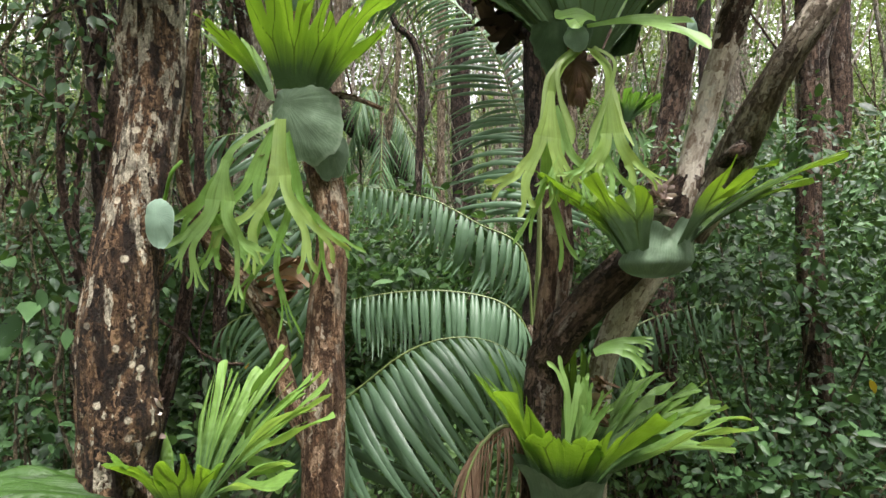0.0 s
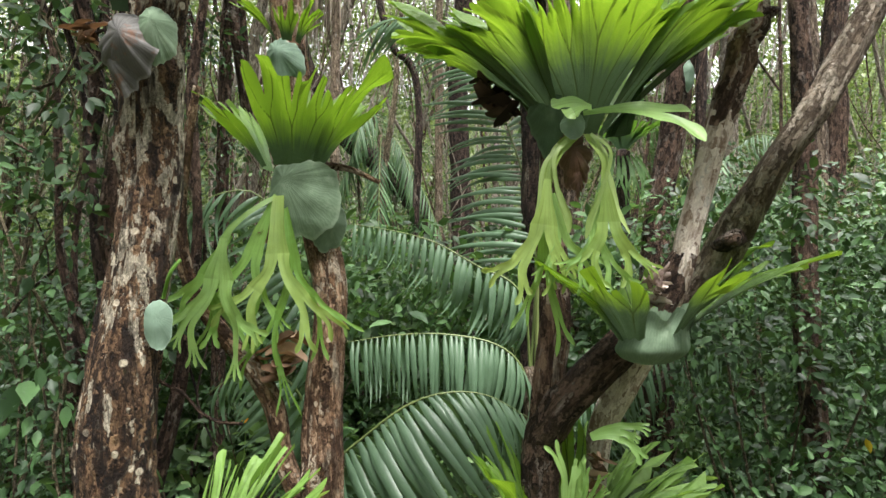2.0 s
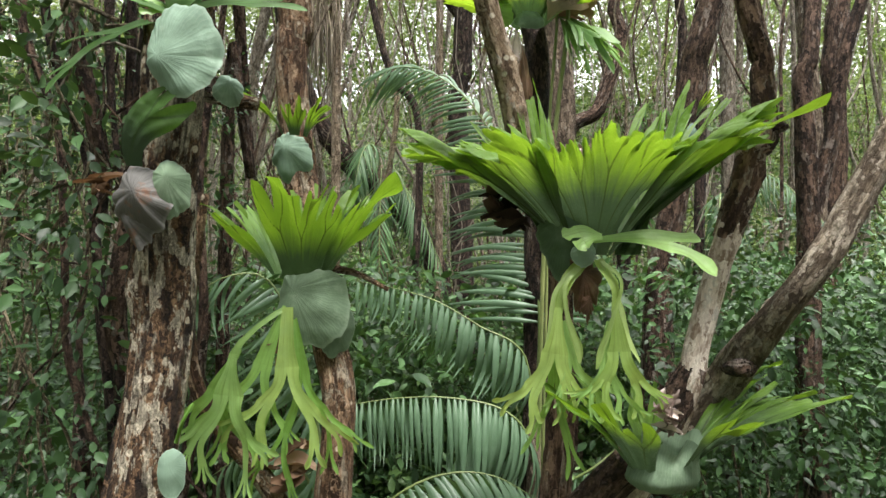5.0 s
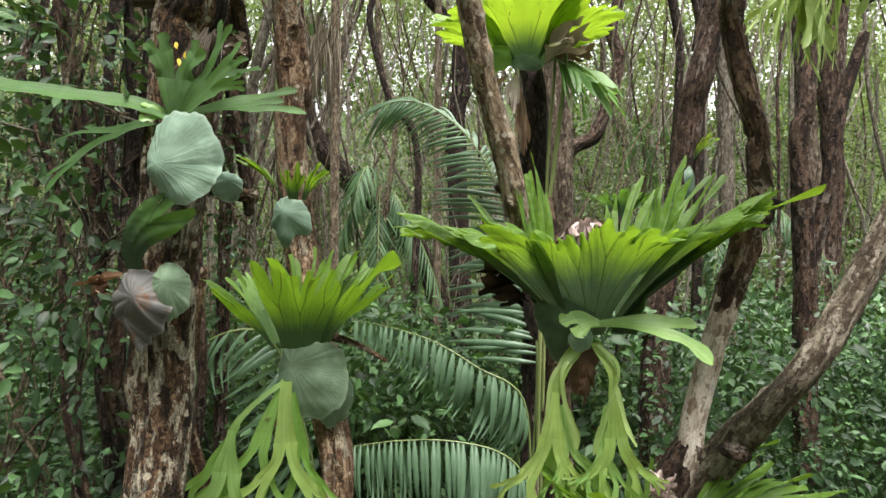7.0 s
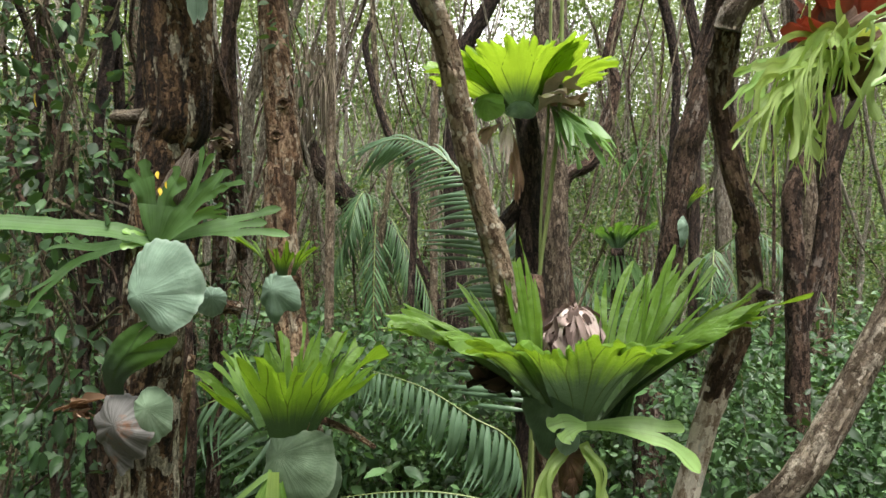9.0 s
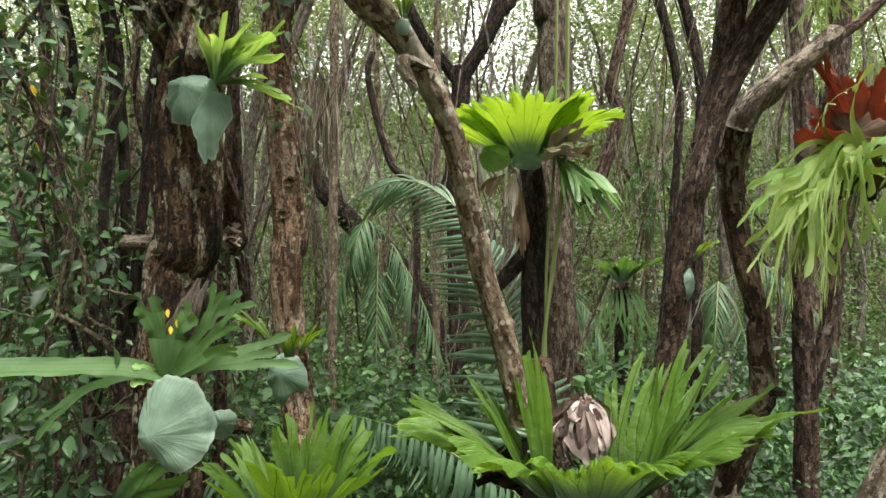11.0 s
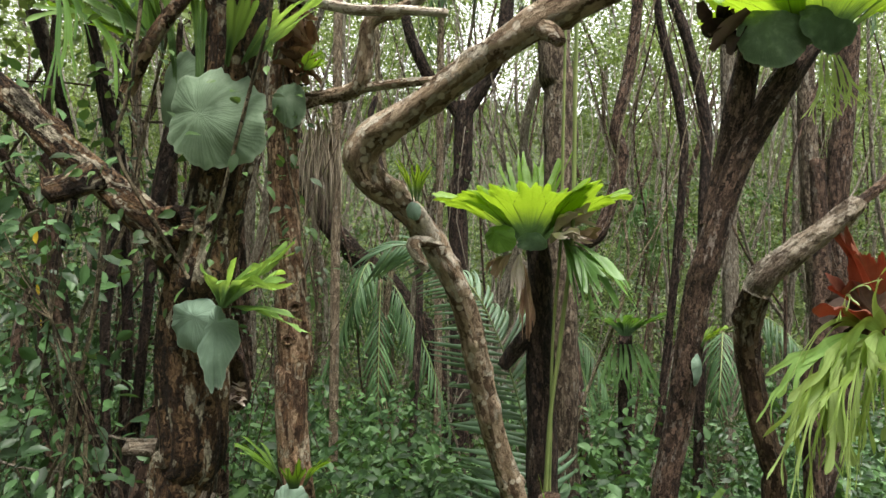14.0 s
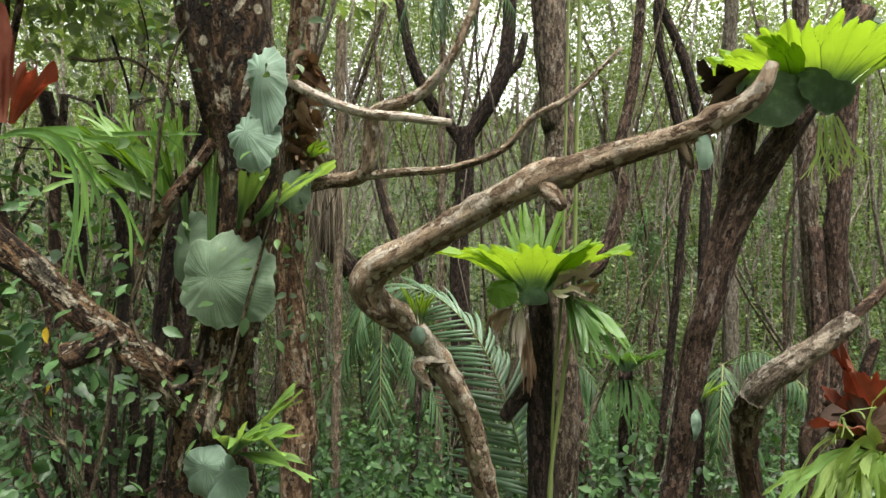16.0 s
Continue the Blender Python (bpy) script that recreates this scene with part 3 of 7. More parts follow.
def fan(base, turn, spread, length, e0, e1, lobes, r0=0.05, seed=0, notch=0.48, wave=0.03, sag=0.0, ruffle=0.02, taper=0.0, split=1.0, gap=0.20, vee=0.0):
    """A lobed nest frond: a wedge that rises from the trunk and flares outward. turn 0 faces -y, positive towards +x."""
    p = frond_plan(lobes, notch, seed, split, gap, vee=vee)
    rng, a, l, s, w = p["rng"], p["a"][:, None], p["l"], p["s"][None, :], p["w"][:, None]
    l = l * (1 - taper * np.abs(2 * a - 1) ** 2)
    grid = np.linspace(0, 1.25, 60)
    el = np.radians(e0 + (e1 - e0) * np.minimum(grid, 1.1) ** 0.8 - sag * np.maximum(grid - 0.55, 0) ** 2 * 4)
    cr = np.concatenate([[0], np.cumsum(np.cos(el[:-1]) * np.diff(grid))])
    cz = np.concatenate([[0], np.cumsum(np.sin(el[:-1]) * np.diff(grid))])
    free = np.maximum(0.0, l - (1 - min(0.8, notch * 1.4)))
    tip, lobe = p["tip"], p["lobe"]
    ang = turn + (a - 0.5) * spread * (0.75 + 0.25 * np.minimum(1, l / 0.5))
    ang = ang + (tip[:, 0:1] * 7 + lobe[:, 0:1] * 9) * free + 5 * ripple(rng, a * 2, l, 4) * l
    ang = np.radians(ang)
    rho = r0 + length * np.interp(l, grid, cr)
    h = length * np.interp(l, grid, cz)
    out_roll = np.maximum(0.0, (s - 0.86) / 0.14) ** 2
    if notch <= 0.3:
        h = h - length * 0.022 * out_roll * (1 + 0.9 * tip[:, 1:2])
        rho = rho + length * 0.022 * out_roll
        h = h + length * ruffle * 1.1 * np.maximum(0, l - 0.5) ** 1.3 * np.sin(a * p["main"] * 13 + 2.0 * tip[:, 2:3]) * 2
    lift = length * wave * (lobe[:, 1:2] * 1.5 * l * l + tip[:, 1:2] * 2.2 * free)
    cup = length * p["width"][:, None] * radians(spread) * (0.05 + 0.16 * tip[:, 3:4]) * (2 * w - 1) ** 2 * l * (0.2 + free * 2)
    fold = -length * 0.011 * np.exp(-(p["near"] * radians(spread) * length / 0.014)) * np.minimum(1, l * 3)
    h = h + lift + cup + fold + length * wave * ripple(rng, a * 3, l * 1.4) * l
    h = h + length * ruffle * free * np.sin(l * 17 + 6 * tip[:, 2:3]) * (2 * w - 1) * 1.6
    rho = rho + length * wave * 0.8 * ripple(rng, a * 3 + 5, l * 1.2) * l
    v = np.stack([base[0] + rho * np.sin(ang), base[1] - rho * np.cos(ang), base[2] + h], axis=2)
    uv = np.stack([np.broadcast_to(a, l.shape), l], axis=2)
    line = np.stack([p["near"] * radians(spread) * (l * length + r0), l], axis=2)
    return v.reshape(-1, 3), grid_faces(*l.shape), uv.reshape(-1, 2), line.reshape(-1, 2)


def blade_part(parent, mat, pts, spread, lobes, seed, w0=0.02, stalk=0.2, notch=0.6, facing=(0, -1, 0.1), wave=0.05, split=1.0, gap=0.36, name="fertile_frond", label=""):
    """A hanging or reaching frond: a stalk that widens into a wedge and forks into tongues, along a path."""
    p = frond_plan(lobes, notch, seed, split, gap, blunt=0.22, rows=30, sharp=0.35)
    rng, a, l, w = p["rng"], p["a"][:, None], p["l"], p["w"][:, None]
    line = spline([(q, 0.0) for q in pts], 0.012)[:, :3]
    run = np.concatenate([[0], np.cumsum(np.linalg.norm(np.diff(line, axis=0), axis=1))])
    length = run[-1]
    line = np.vstack([line, line[-1] + (line[-1] - line[-2]) / (run[-1] - run[-2]) * length * 0.3])
    run = np.concatenate([run, [length * 1.3]])
    ang = np.radians((a - 0.5) * spread)
    open_out = np.maximum(0.0, l - stalk) / (1 - stalk)
    free = np.maximum(0.0, l - (1 - min(0.8, notch)))
    along = (l * length) * (1 - (1 - np.cos(ang)) * open_out)
    across = (a - 0.5) * w0 + np.sin(ang + np.radians(p["tip"][:, 0:1] * 9 + p["lobe"][:, 0:1] * 8) * free) * open_out ** 1.12 * length * (1 - stalk)
    mid = np.stack([np.interp(along, run, line[:, j]) for j in range(3)], axis=2)
    nxt = np.stack([np.interp(along + 0.02, run, line[:, j]) for j in range(3)], axis=2)
    d = nxt - mid
    d /= np.linalg.norm(d, axis=2)[:, :, None] + 1e-9
    side = np.cross(d, np.asarray(facing, dtype=float))
    side /= np.linalg.norm(side, axis=2)[:, :, None] + 1e-9
    nrm = np.cross(side, d)
    off = length * (wave * ripple(rng, a * 3, l * 1.5) * l + free * (0.22 * p["tip"][:, 1:2] + 0.14 * p["lobe"][:, 1:2]))
    off = off + length * 0.10 * (2 * w - 1) ** 2 * free * 0.5 - 0.16 * np.abs(across) * (0.4 + open_out)
    v = mid + side * across[:, :, None] + nrm * off[:, :, None]
    uv = np.stack([np.broadcast_to(a, l.shape), l], axis=2)
    vein = np.stack([p["near"] * (w0 + radians(spread) * open_out * length), l], axis=2)
    return mesh_object(name, v.reshape(-1, 3), grid_faces(*l.shape), mat, parent, uv.reshape(-1, 2), True, label, vein.reshape(-1, 2))


def shield_mesh(centre, turn, rx, up, down, bulge=0.05, origin=0.35, seed=0, wavy=0.06, lean=0.0, point=0.0, ox=-0.3):
    """A rounded shield frond; turn as for fan; lean in degrees tips its top towards the viewer."""
    rng = random.Random(seed)
    na, ns = 132, 14
    verts, uv = [], []
    ca, sa = math.cos(radians(turn)), math.sin(radians(turn))
    cl, sl = math.cos(radians(lean)), math.sin(radians(lean))
    ph = rng.uniform(0, 6)
    for i in range(na + 1):
        b = 2 * math.pi * (i % na) / na + math.pi / 2
        e = 1 + wavy * 2.6 * noise.noise(Vector((math.cos(b) * 1.5 + seed, math.sin(b) * 1.5, ph))) + wavy * 1.3 * noise.noise(Vector((math.cos(b) * 5 + seed, math.sin(b) * 5, ph)))
        ex = rx * math.cos(b) * e * (1 - point * max(0, -math.sin(b)))
        ez = (up * math.sin(b) ** 0.88 if math.sin(b) > 0 else down * math.sin(b)) * e
        for j in range(ns):
            s = j / (ns - 1)
            x = ex * s + ox * rx * (1 - s)
            z = origin * up * (1 - s) + ez * s
            y = -bulge * 0.7 * (1 - s ** 2.0) - 0.012 * math.sin(3 * b + ph) * s ** 2 * (rx / 0.15) - 0.004 * math.sin(8 * b + ph) * s ** 4 * (rx / 0.15)
            y += -0.012 * noise.noise(Vector((x * 12, z * 12, seed)))
            y += 0.004 * rx * math.sin(19 * b + 2.2 * math.sin(2 * b + ph)) * math.sin(min(1.0, s * 1.15) * math.pi) * (0.5 + noise.noise(Vector((b * 1.3, 3.1, seed))))
            z, y = z * cl - y * sl * 0, y * cl - z * sl
            verts.append((centre[0] + x * ca - y * sa, centre[1] + x * sa + y * ca, centre[2] + z))
            uv.append((i / na, s))
    return verts, grid_faces(na + 1, ns), uv


def strap(start, heading, w0, w1, length, forks, rng, twist=0.0, spread=24.0, gravity=0.5, parts=None, shrink=0.72, facing=(0, -1, 0), side=None, bend=0.0, first=True, grain=(0.0, 1.0), gone=0.0):
    """A forking strap frond: a wedge whose end splits, edge on edge, into narrower tongues. Adds to parts."""
    parts = [] if parts is None else parts
    d, p, nrm = Vector(heading).normalized(), Vector(start), Vector(facing)
    n = 9 if forks else 11
    verts, uv = [], []
    wob = rng.uniform(0, 6)
    for k in range(n + 1):
        t = k / n
        nrm = nrm - d * nrm.dot(d)
        nrm = nrm.normalized() if nrm.length > 0.05 else Vector((0.3, -1, 0.2)).normalized()
        s_now = d.cross(nrm).normalized()
        if side is not None:
            s_now = side.lerp(s_now, min(1.0, t * 2.5)).normalized()
        s_now = Matrix.Rotation(twist * t, 3, d) @ s_now
        if forks:
            w = w0 + (w1 - w0) * (t ** 1.5 if first else t)
            w *= 1 - 0.16 * math.sin(t * math.pi) * (0 if first else 1)
        else:
            w = w0 * (1.0 - 0.18 * math.sin(t * math.pi) + 0.25 * math.exp(-((t - 0.72) / 0.16) ** 2)) * math.sqrt(max(0.02, 1 - max(0.0, (t - 0.72) / 0.28) ** 2))
        w *= 1 + 0.06 * math.sin(t * 7 + wob)
        cup = 0.16 * (math.sin(t * math.pi) if forks else min(1.0, t * 1.5))
        for c, lift in ((-0.5, 1.0), (-0.25, 0.25), (0.0, 0.0), (0.25, 0.25), (0.5, 1.0)):
            verts.append(p + s_now * (w * c) + nrm * (w * lift * cup))
            uv.append((grain[0] + (grain[1] - grain[0]) * (c + 0.5), gone + t * length * 2.2))
        if k < n:
            p = p + d * (length / n)
            if t < 0.6:
                d = Matrix.Rotation(-bend / (0.6 * n), 3, nrm) @ d
            d = (d + Vector((0, 0, -1)) * gravity / n * (0.5 + t) + Vector((rng.uniform(-1, 1), rng.uniform(-1, 1), 0)) * 0.03).normalized()
    parts.append((verts, grid_faces(n + 1, 5), uv))
    if forks > 0:
        nrm = (nrm - d * nrm.dot(d)).normalized()
        kids = 2 if rng.random() < 0.75 else 3
        for q in range(kids):
            c = (q / (kids - 1)) * 2 - 1
            kw = w / kids
            off = c * w * (0.25 if kids == 2 else 1 / 3)
            face = (nrm + Vector((rng.uniform(-0.3, 0.3), rng.uniform(-0.2, 0.2), rng.uniform(-0.2, 0.2)))).normalized()
            strap(p + s_now * off, d, kw, kw * (1.30 if forks > 1 else 1.0), length * shrink * rng.uniform(0.7, 1.25), forks - 1, rng, rng.uniform(-0.5, 0.5), spread * 0.92, gravity, parts, shrink,
                  face, s_now.copy(), radians(spread * c * rng.uniform(0.7, 1.3)), False, (grain[0] + (grain[1] - grain[0]) * q / kids, grain[0] + (grain[1] - grain[0]) * (q + 1) / kids), gone + length * 2.2)
    return parts


def strap_part(name, parent, mat, start, heading, w0, w1, length, forks, seed, label="", **kw):
    """One forked frond as a part."""
    v, f, uv = join_parts(strap(start, heading, w0, w1, length, forks, random.Random(seed), **kw))
    return mesh_object(name, v, f, mat, parent, uv, True, label)


def ribbon_part(name, parent, mat, pts, seed, facing=(0, -1, 0.2), ruffle=0.12, label=""):
    """A wavy frond blade that follows a path; pts hold place and half width."""
    line = spline(pts, 0.012)
    pos, wid = line[:, :3], line[:, 3]
    tan = np.gradient(pos, axis=0)
    verts, uv, n = [], [], len(pos)
    for i in range(n):
        d = Vector(tan[i]).normalized()
        side = d.cross(Vector(facing)).normalized()
        nrm = side.cross(d)
        t = i / (n - 1)
        for j in range(9):
            c = j / 4 - 1
            w = wid[i] * (1 + 0.16 * noise.noise(Vector((i * 0.10, 5.0 * (c > 0), seed))) + 0.20 * noise.noise(Vector((i * 0.30, 9.0 * (c > 0), seed))))
            z = wid[i] * ruffle * 3 * abs(c) ** 2 * noise.noise(Vector((i * 0.16, c * 1.3, seed + 7))) + 0.12 * wid[i] * c * c
            verts.append(Vector(pos[i]) + side * (c * w) + nrm * z)
            uv.append((j / 8, 0.45 + 0.5 * t))
    return mesh_object(name, verts, grid_faces(n, 9), mat, parent, uv, True, label)


def fan_part(parent, mat, base, turn, spread, length, e0, e1, lobes, name="nest_frond", label="", **kw):
    v, f, uv, veins = fan(base, turn, spread, length, e0, e1, lobes, **kw)
    return mesh_object(name, v, f, mat, parent, uv, True, label, veins)


def shield_part(parent, mat, centre, turn, rx, up, down, name="shield_frond", label="", **kw):
    v, f, uv = shield_mesh(centre, turn, rx, up, down, **kw)
    return mesh_object(name, v, f, mat, parent, uv, True, label)


def cup_part(parent, mat, base, profile, seed, lean=(0.0, 0.0), name="shield_frond", label=""):
    """A felted cup of overlapping shield fronds, turned round an upright line; profile holds height and radius."""
    line = spline([((0.0, 0.0, z), q) for z, q in profile], 0.008)
    verts, uv, n, na = [], [], len(line), 72
    z0, z1 = line[0][2], line[-1][2]
    for i in range(n):
        t = (line[i][2] - z0) / (z1 - z0)
        for j in range(na + 1):
            a = 2 * math.pi * (j % na) / na
            w = 1 + 0.16 * noise.noise(Vector((math.cos(a) * 1.6 + seed, math.sin(a) * 1.6, t * 1.5))) + 0.05 * noise.noise(Vector((math.cos(a) * 6, math.sin(a) * 6 + seed, t * 2.5)))
            w += 0.10 * t * math.sin(3 * a + seed) + 0.018 * math.sin(23 * a + 3 * math.sin(2 * a))
            h = line[i][2] + 0.05 * t * t * noise.noise(Vector((math.cos(a) * 2, math.sin(a) * 2, seed)))
            verts.append((base[0] + math.sin(a) * line[i][3] * w + lean[0] * t, base[1] - math.cos(a) * line[i][3] * w + lean[1] * t, base[2] + h))
            uv.append((j / na, 0.15 + 0.7 * t))
    return mesh_object(name, verts, grid_faces(n, na + 1), mat, parent, uv, True, label)


def crumple(base, rx, ry, rz, n, seed, size=0.09):
    """A heap of curled dead frond scraps."""
    rng = random.Random(seed)
    parts = []
    for _ in range(n):
        c = Vector(base) + Vector((rng.gauss(0, 0.4) * rx, rng.gauss(0, 0.4) * ry, rng.uniform(-0.5, 0.5) * rz))
        m = Euler((rng.uniform(-0.9, 0.9), rng.uniform(-0.8, 0.8), rng.uniform(0, 6.28))).to_matrix()
        s = size * rng.uniform(0.6, 1.4)
        verts, uv = [], []
        roll, bow = rng.uniform(0.8, 2.4), rng.uniform(-0.9, 0.9)
        for i in range(9):
            for j in range(6):
                x, y = (j / 5 - 0.5) * (1 - 0.55 * abs(i / 4 - 1) ** 1.5), (i / 8 - 0.5) * 2.6
                z = roll * x * x + bow * 0.35 * y * y + 0.06 * math.sin(9 * x + 4 * y)
                verts.append(c + m @ Vector((x * s, y * s, z * s)))
                uv.append((j / 5, i / 8))
        parts.append((verts, grid_faces(9, 6), uv))
    return join_parts(parts)


def shreds(base, radius, height, n, seed):
    """Long dead fronds that fold over a dome and hang down round it."""
    rng = random.Random(seed)
    parts = []
    for _ in range(n):
        a, lean, long, wide = rng.uniform(0, 6.28), rng.uniform(0.3, 1.0), rng.uniform(0.35, 1.25), rng.uniform(0.006, 0.017)
        swirl, curl, low = rng.uniform(-1.4, 1.4), rng.uniform(-1.2, 1.2), rng.uniform(0.6, 1.08)
        verts, uv = [], []
        for i in range(13):
            t = i / 12
            g = t * long * 2.2 + rng.uniform(-0.05, 0.05)
            rho = radius * (0.12 + lean * math.sin(min(g, 1.9)) * (0.85 + 0.3 * noise.noise(Vector((t * 3, a, seed)))))
            z = height * low * (0.35 + 0.65 * math.cos(min(g, 2.4))) + 0.02 * noise.noise(Vector((t * 5, a * 3, seed)))
            at = a + swirl * t
            for j in range(5):
                c = j / 2 - 1
                w = wide * (0.35 + 1.1 * math.sin(math.pi * min(1.0, t * 0.85 + 0.1)))
                verts.append((base[0] + math.cos(at) * rho - math.sin(at) * c * w, base[1] + math.sin(at) * rho + math.cos(at) * c * w, base[2] + z + w * (0.7 * c * c + curl * c)))
                uv.append((j / 4, t))
        parts.append((verts, grid_faces(13, 5), uv))
    return join_parts(parts)


# ---------------------------------------------------------------- palm pieces
def leaflet_mesh(kind, length=1.0, width=0.06, droop=0.5):
    """One folded palm leaflet along +x, drooping towards -z; shared by many."""
    verts, uv, n = [], [], 9
    for i in range(n + 1):
        t = i / n
        x = length * (t - 0.10 * droop * t * t)
        z = -droop * length * 0.55 * t ** 2.2
        w = width * min(1.0, 0.35 + 3.0 * t) * (1 - t ** 2.6) + 0.001
        for c, up in ((-0.5, -0.18), (0.0, 0.10), (0.5, -0.18)):
            verts.append((x, c * w, z + up * w))
            uv.append((c + 0.5, t))
    return verts, grid_faces(n + 1, 3), uv


LEAFLETS = {}


def leaflet_data(mat, kind):
    key = (mat.name, kind)
    if key not in LEAFLETS:
        v, f, uv = leaflet_mesh(kind, 1.0, (0.105, 0.092, 0.118, 0.10)[kind % 4], (0.8, 1.0, 1.2, 1.45)[kind % 4])
        ob = mesh_object("leaflet_pattern", v, f, mat, None, uv)
        LEAFLETS[key] = ob.data
        bpy.data.objects.remove(ob)
    return LEAFLETS[key]


def palm_frond(parent, mat, pts, count, longest, seed, hang=0.6, single=True, sides=(-1, 1), start=0.12, rach=0.012, name="frond", forward=0.55, width=1.0, face=None):
    """A feather frond: arching rachis with two rows of leaflets. hang: 0 spreads flat, 1 hangs straight down."""
    rng = random.Random(seed)
    line = spline([(p, rach * (1 - 0.8 * k / (len(pts) - 1))) for k, p in enumerate(pts)], 0.05)
    v, f, uv = tube([(p, rach * (1 - 0.8 * k / (len(pts) - 1))) for k, p in enumerate(pts)], sides=6, step=0.06, lump=0.0, ridge=0.0)
    frond = mesh_object(name, v, to_tris(f), M_RACHIS, parent, uv)
    pos = line[:, :3]
    tan = np.gradient(pos, axis=0)
    n, bulk = len(pos), []
    for sd in sides:
        for k in range(count):
            t = start + (0.995 - start) * (k + rng.uniform(-0.25, 0.25)) / count
            x = min(n - 1.001, max(0, t * (n - 1)))
            i = int(x)
            p = Vector(pos[i] * (1 - (x - i)) + pos[i + 1] * (x - i))
            d = Vector(tan[i]).normalized()
            side = d.cross(Vector((0, 0, 1)))
            side = side.normalized() if side.length > 0.05 else Vector((1, 0, 0))
            if face:
                side = d.cross(Vector(face)).normalized()
            up = side.cross(d).normalized()
            out = side * sd * (1 - hang * 0.75) + d * forward * (0.7 + 0.9 * t) + Vector((0, 0, -1)) * hang * 1.1 + up * 0.15 * (1 - hang)
            out += Vector((rng.uniform(-1, 1), rng.uniform(-1, 1), rng.uniform(-1, 1))) * (0.09 - 0.05 * hang)
            out.normalize()
            flat = (up + side * sd * hang * 0.9 + Vector((0, -0.35, 0.1))).normalized()
            zax = (flat - out * flat.dot(out)).normalized()
            yax = zax.cross(out)
            size = longest * (0.55 + 0.45 * math.sin(min(1, t * 1.25) * math.pi * 0.85 + 0.25)) * rng.uniform(0.9, 1.06)
            m = Matrix((out * size, yax * size * width, zax * size)).transposed().to_4x4()
            m.translation = p
            kind = rng.randrange(4)
            if single:
                ob = new("leaflet", leaflet_data(mat, kind))
                ob.parent = frond
                ob.matrix_basis = Matrix.Translation(-ORIGIN[parent.name]) @ m
            else:
                lv, lf, lu = leaflet_mesh(kind, 1.0, 0.062, (0.35, 0.6, 0.9, 1.3)[kind])
                bulk.append(([m @ Vector(q) for q in lv], lf, lu))
    if bulk:
        v, f, uv = join_parts(bulk)
        tagged(mesh_object("foliage", v, f, mat, frond, uv), kind="stuff")
    return frond


# ---------------------------------------------------------------- loose foliage
LEAF_SMALL = (np.array([(0, 0, 0), (0.30, 0.45, 0.10), (0, 1, -0.06), (-0.30, 0.45, 0.10)]), np.array([(0, 1, 2), (0, 2, 3)]))
LEAF_OVAL = (np.array([(0, 0, 0), (0.20, 0.22, 0.05), (0.25, 0.52, 0.06), (0.13, 0.80, 0.02), (0, 1.02, -0.10), (-0.13, 0.80, 0.02), (-0.25, 0.52, 0.06),
                       (-0.20, 0.22, 0.05), (0, 0.5, 0.0)]),
             np.array([(0, 1, 8), (1, 2, 8), (2, 3, 8), (3, 4, 8), (4, 5, 8), (5, 6, 8), (6, 7, 8), (7, 0, 8)]))


def leaf_swarm(places, heads, sizes, gen, template=LEAF_SMALL, flat=0.5):
    """Leaves at places pointing along heads, blades turned up more or less."""
    tv, tf = template
    n = len(places)
    y = heads / (np.linalg.norm(heads, axis=1)[:, None] + 1e-9)
    up = np.stack([gen.normal(0, 1 - flat, n), gen.normal(0, 1 - flat, n) - 0.25, np.full(n, flat + 0.15)], axis=1)
    x = np.cross(y, up)
    x /= np.linalg.norm(x, axis=1)[:, None] + 1e-9
    z = np.cross(x, y)
    s = sizes[:, None, None]
    v = places[:, None, :] + s * (tv[None, :, 0:1] * x[:, None, :] + tv[None, :, 1:2] * y[:, None, :] + tv[None, :, 2:3] * z[:, None, :])
    f = tf[None] + (np.arange(n) * len(tv))[:, None, None]
    return v.reshape(-1, 3), f.reshape(-1, 3)


def clumps(gen, centres, per, spread, size, template=LEAF_SMALL, droop=0.35, flat=0.5):
    """Twig-wise clusters of leaves round centres (k x 3)."""
    k = len(centres)
    c = np.repeat(centres, per, axis=0)
    off = gen.normal(0, 1, (k * per, 3)) * np.asarray(spread)
    heads = off / (np.linalg.norm(off, axis=1)[:, None] + 1e-9) + gen.normal(0, 0.5, (k * per, 3)) + np.array((0, -0.1, -droop))
    sizes = size * gen.uniform(0.4, 1.0, k * per) * np.repeat(gen.uniform(0.8, 1.65, k), per)
    return leaf_swarm(c + off, heads, sizes, gen, template, flat)


def stems(base, tips, radius, seed, step=0.10, wander=0.06):
    """Thin bent stems from one foot to many tips, one mesh."""
    rng = random.Random(seed)
    parts = []
    for tip in tips:
        a, b = Vector(base), Vector(tip)
        mid = a.lerp(b, 0.5) + Vector((rng.uniform(-1, 1), rng.uniform(-1, 1), 0.6)) * wander * (b - a).length
        v, f, uv = tube([(a, radius), (mid, radius * 0.7), (b, radius * 0.25)], sides=6, step=step, lump=0.05, ridge=0.0, seed=seed)
        parts.append((v, to_tris(f), uv))
    return join_parts(parts)


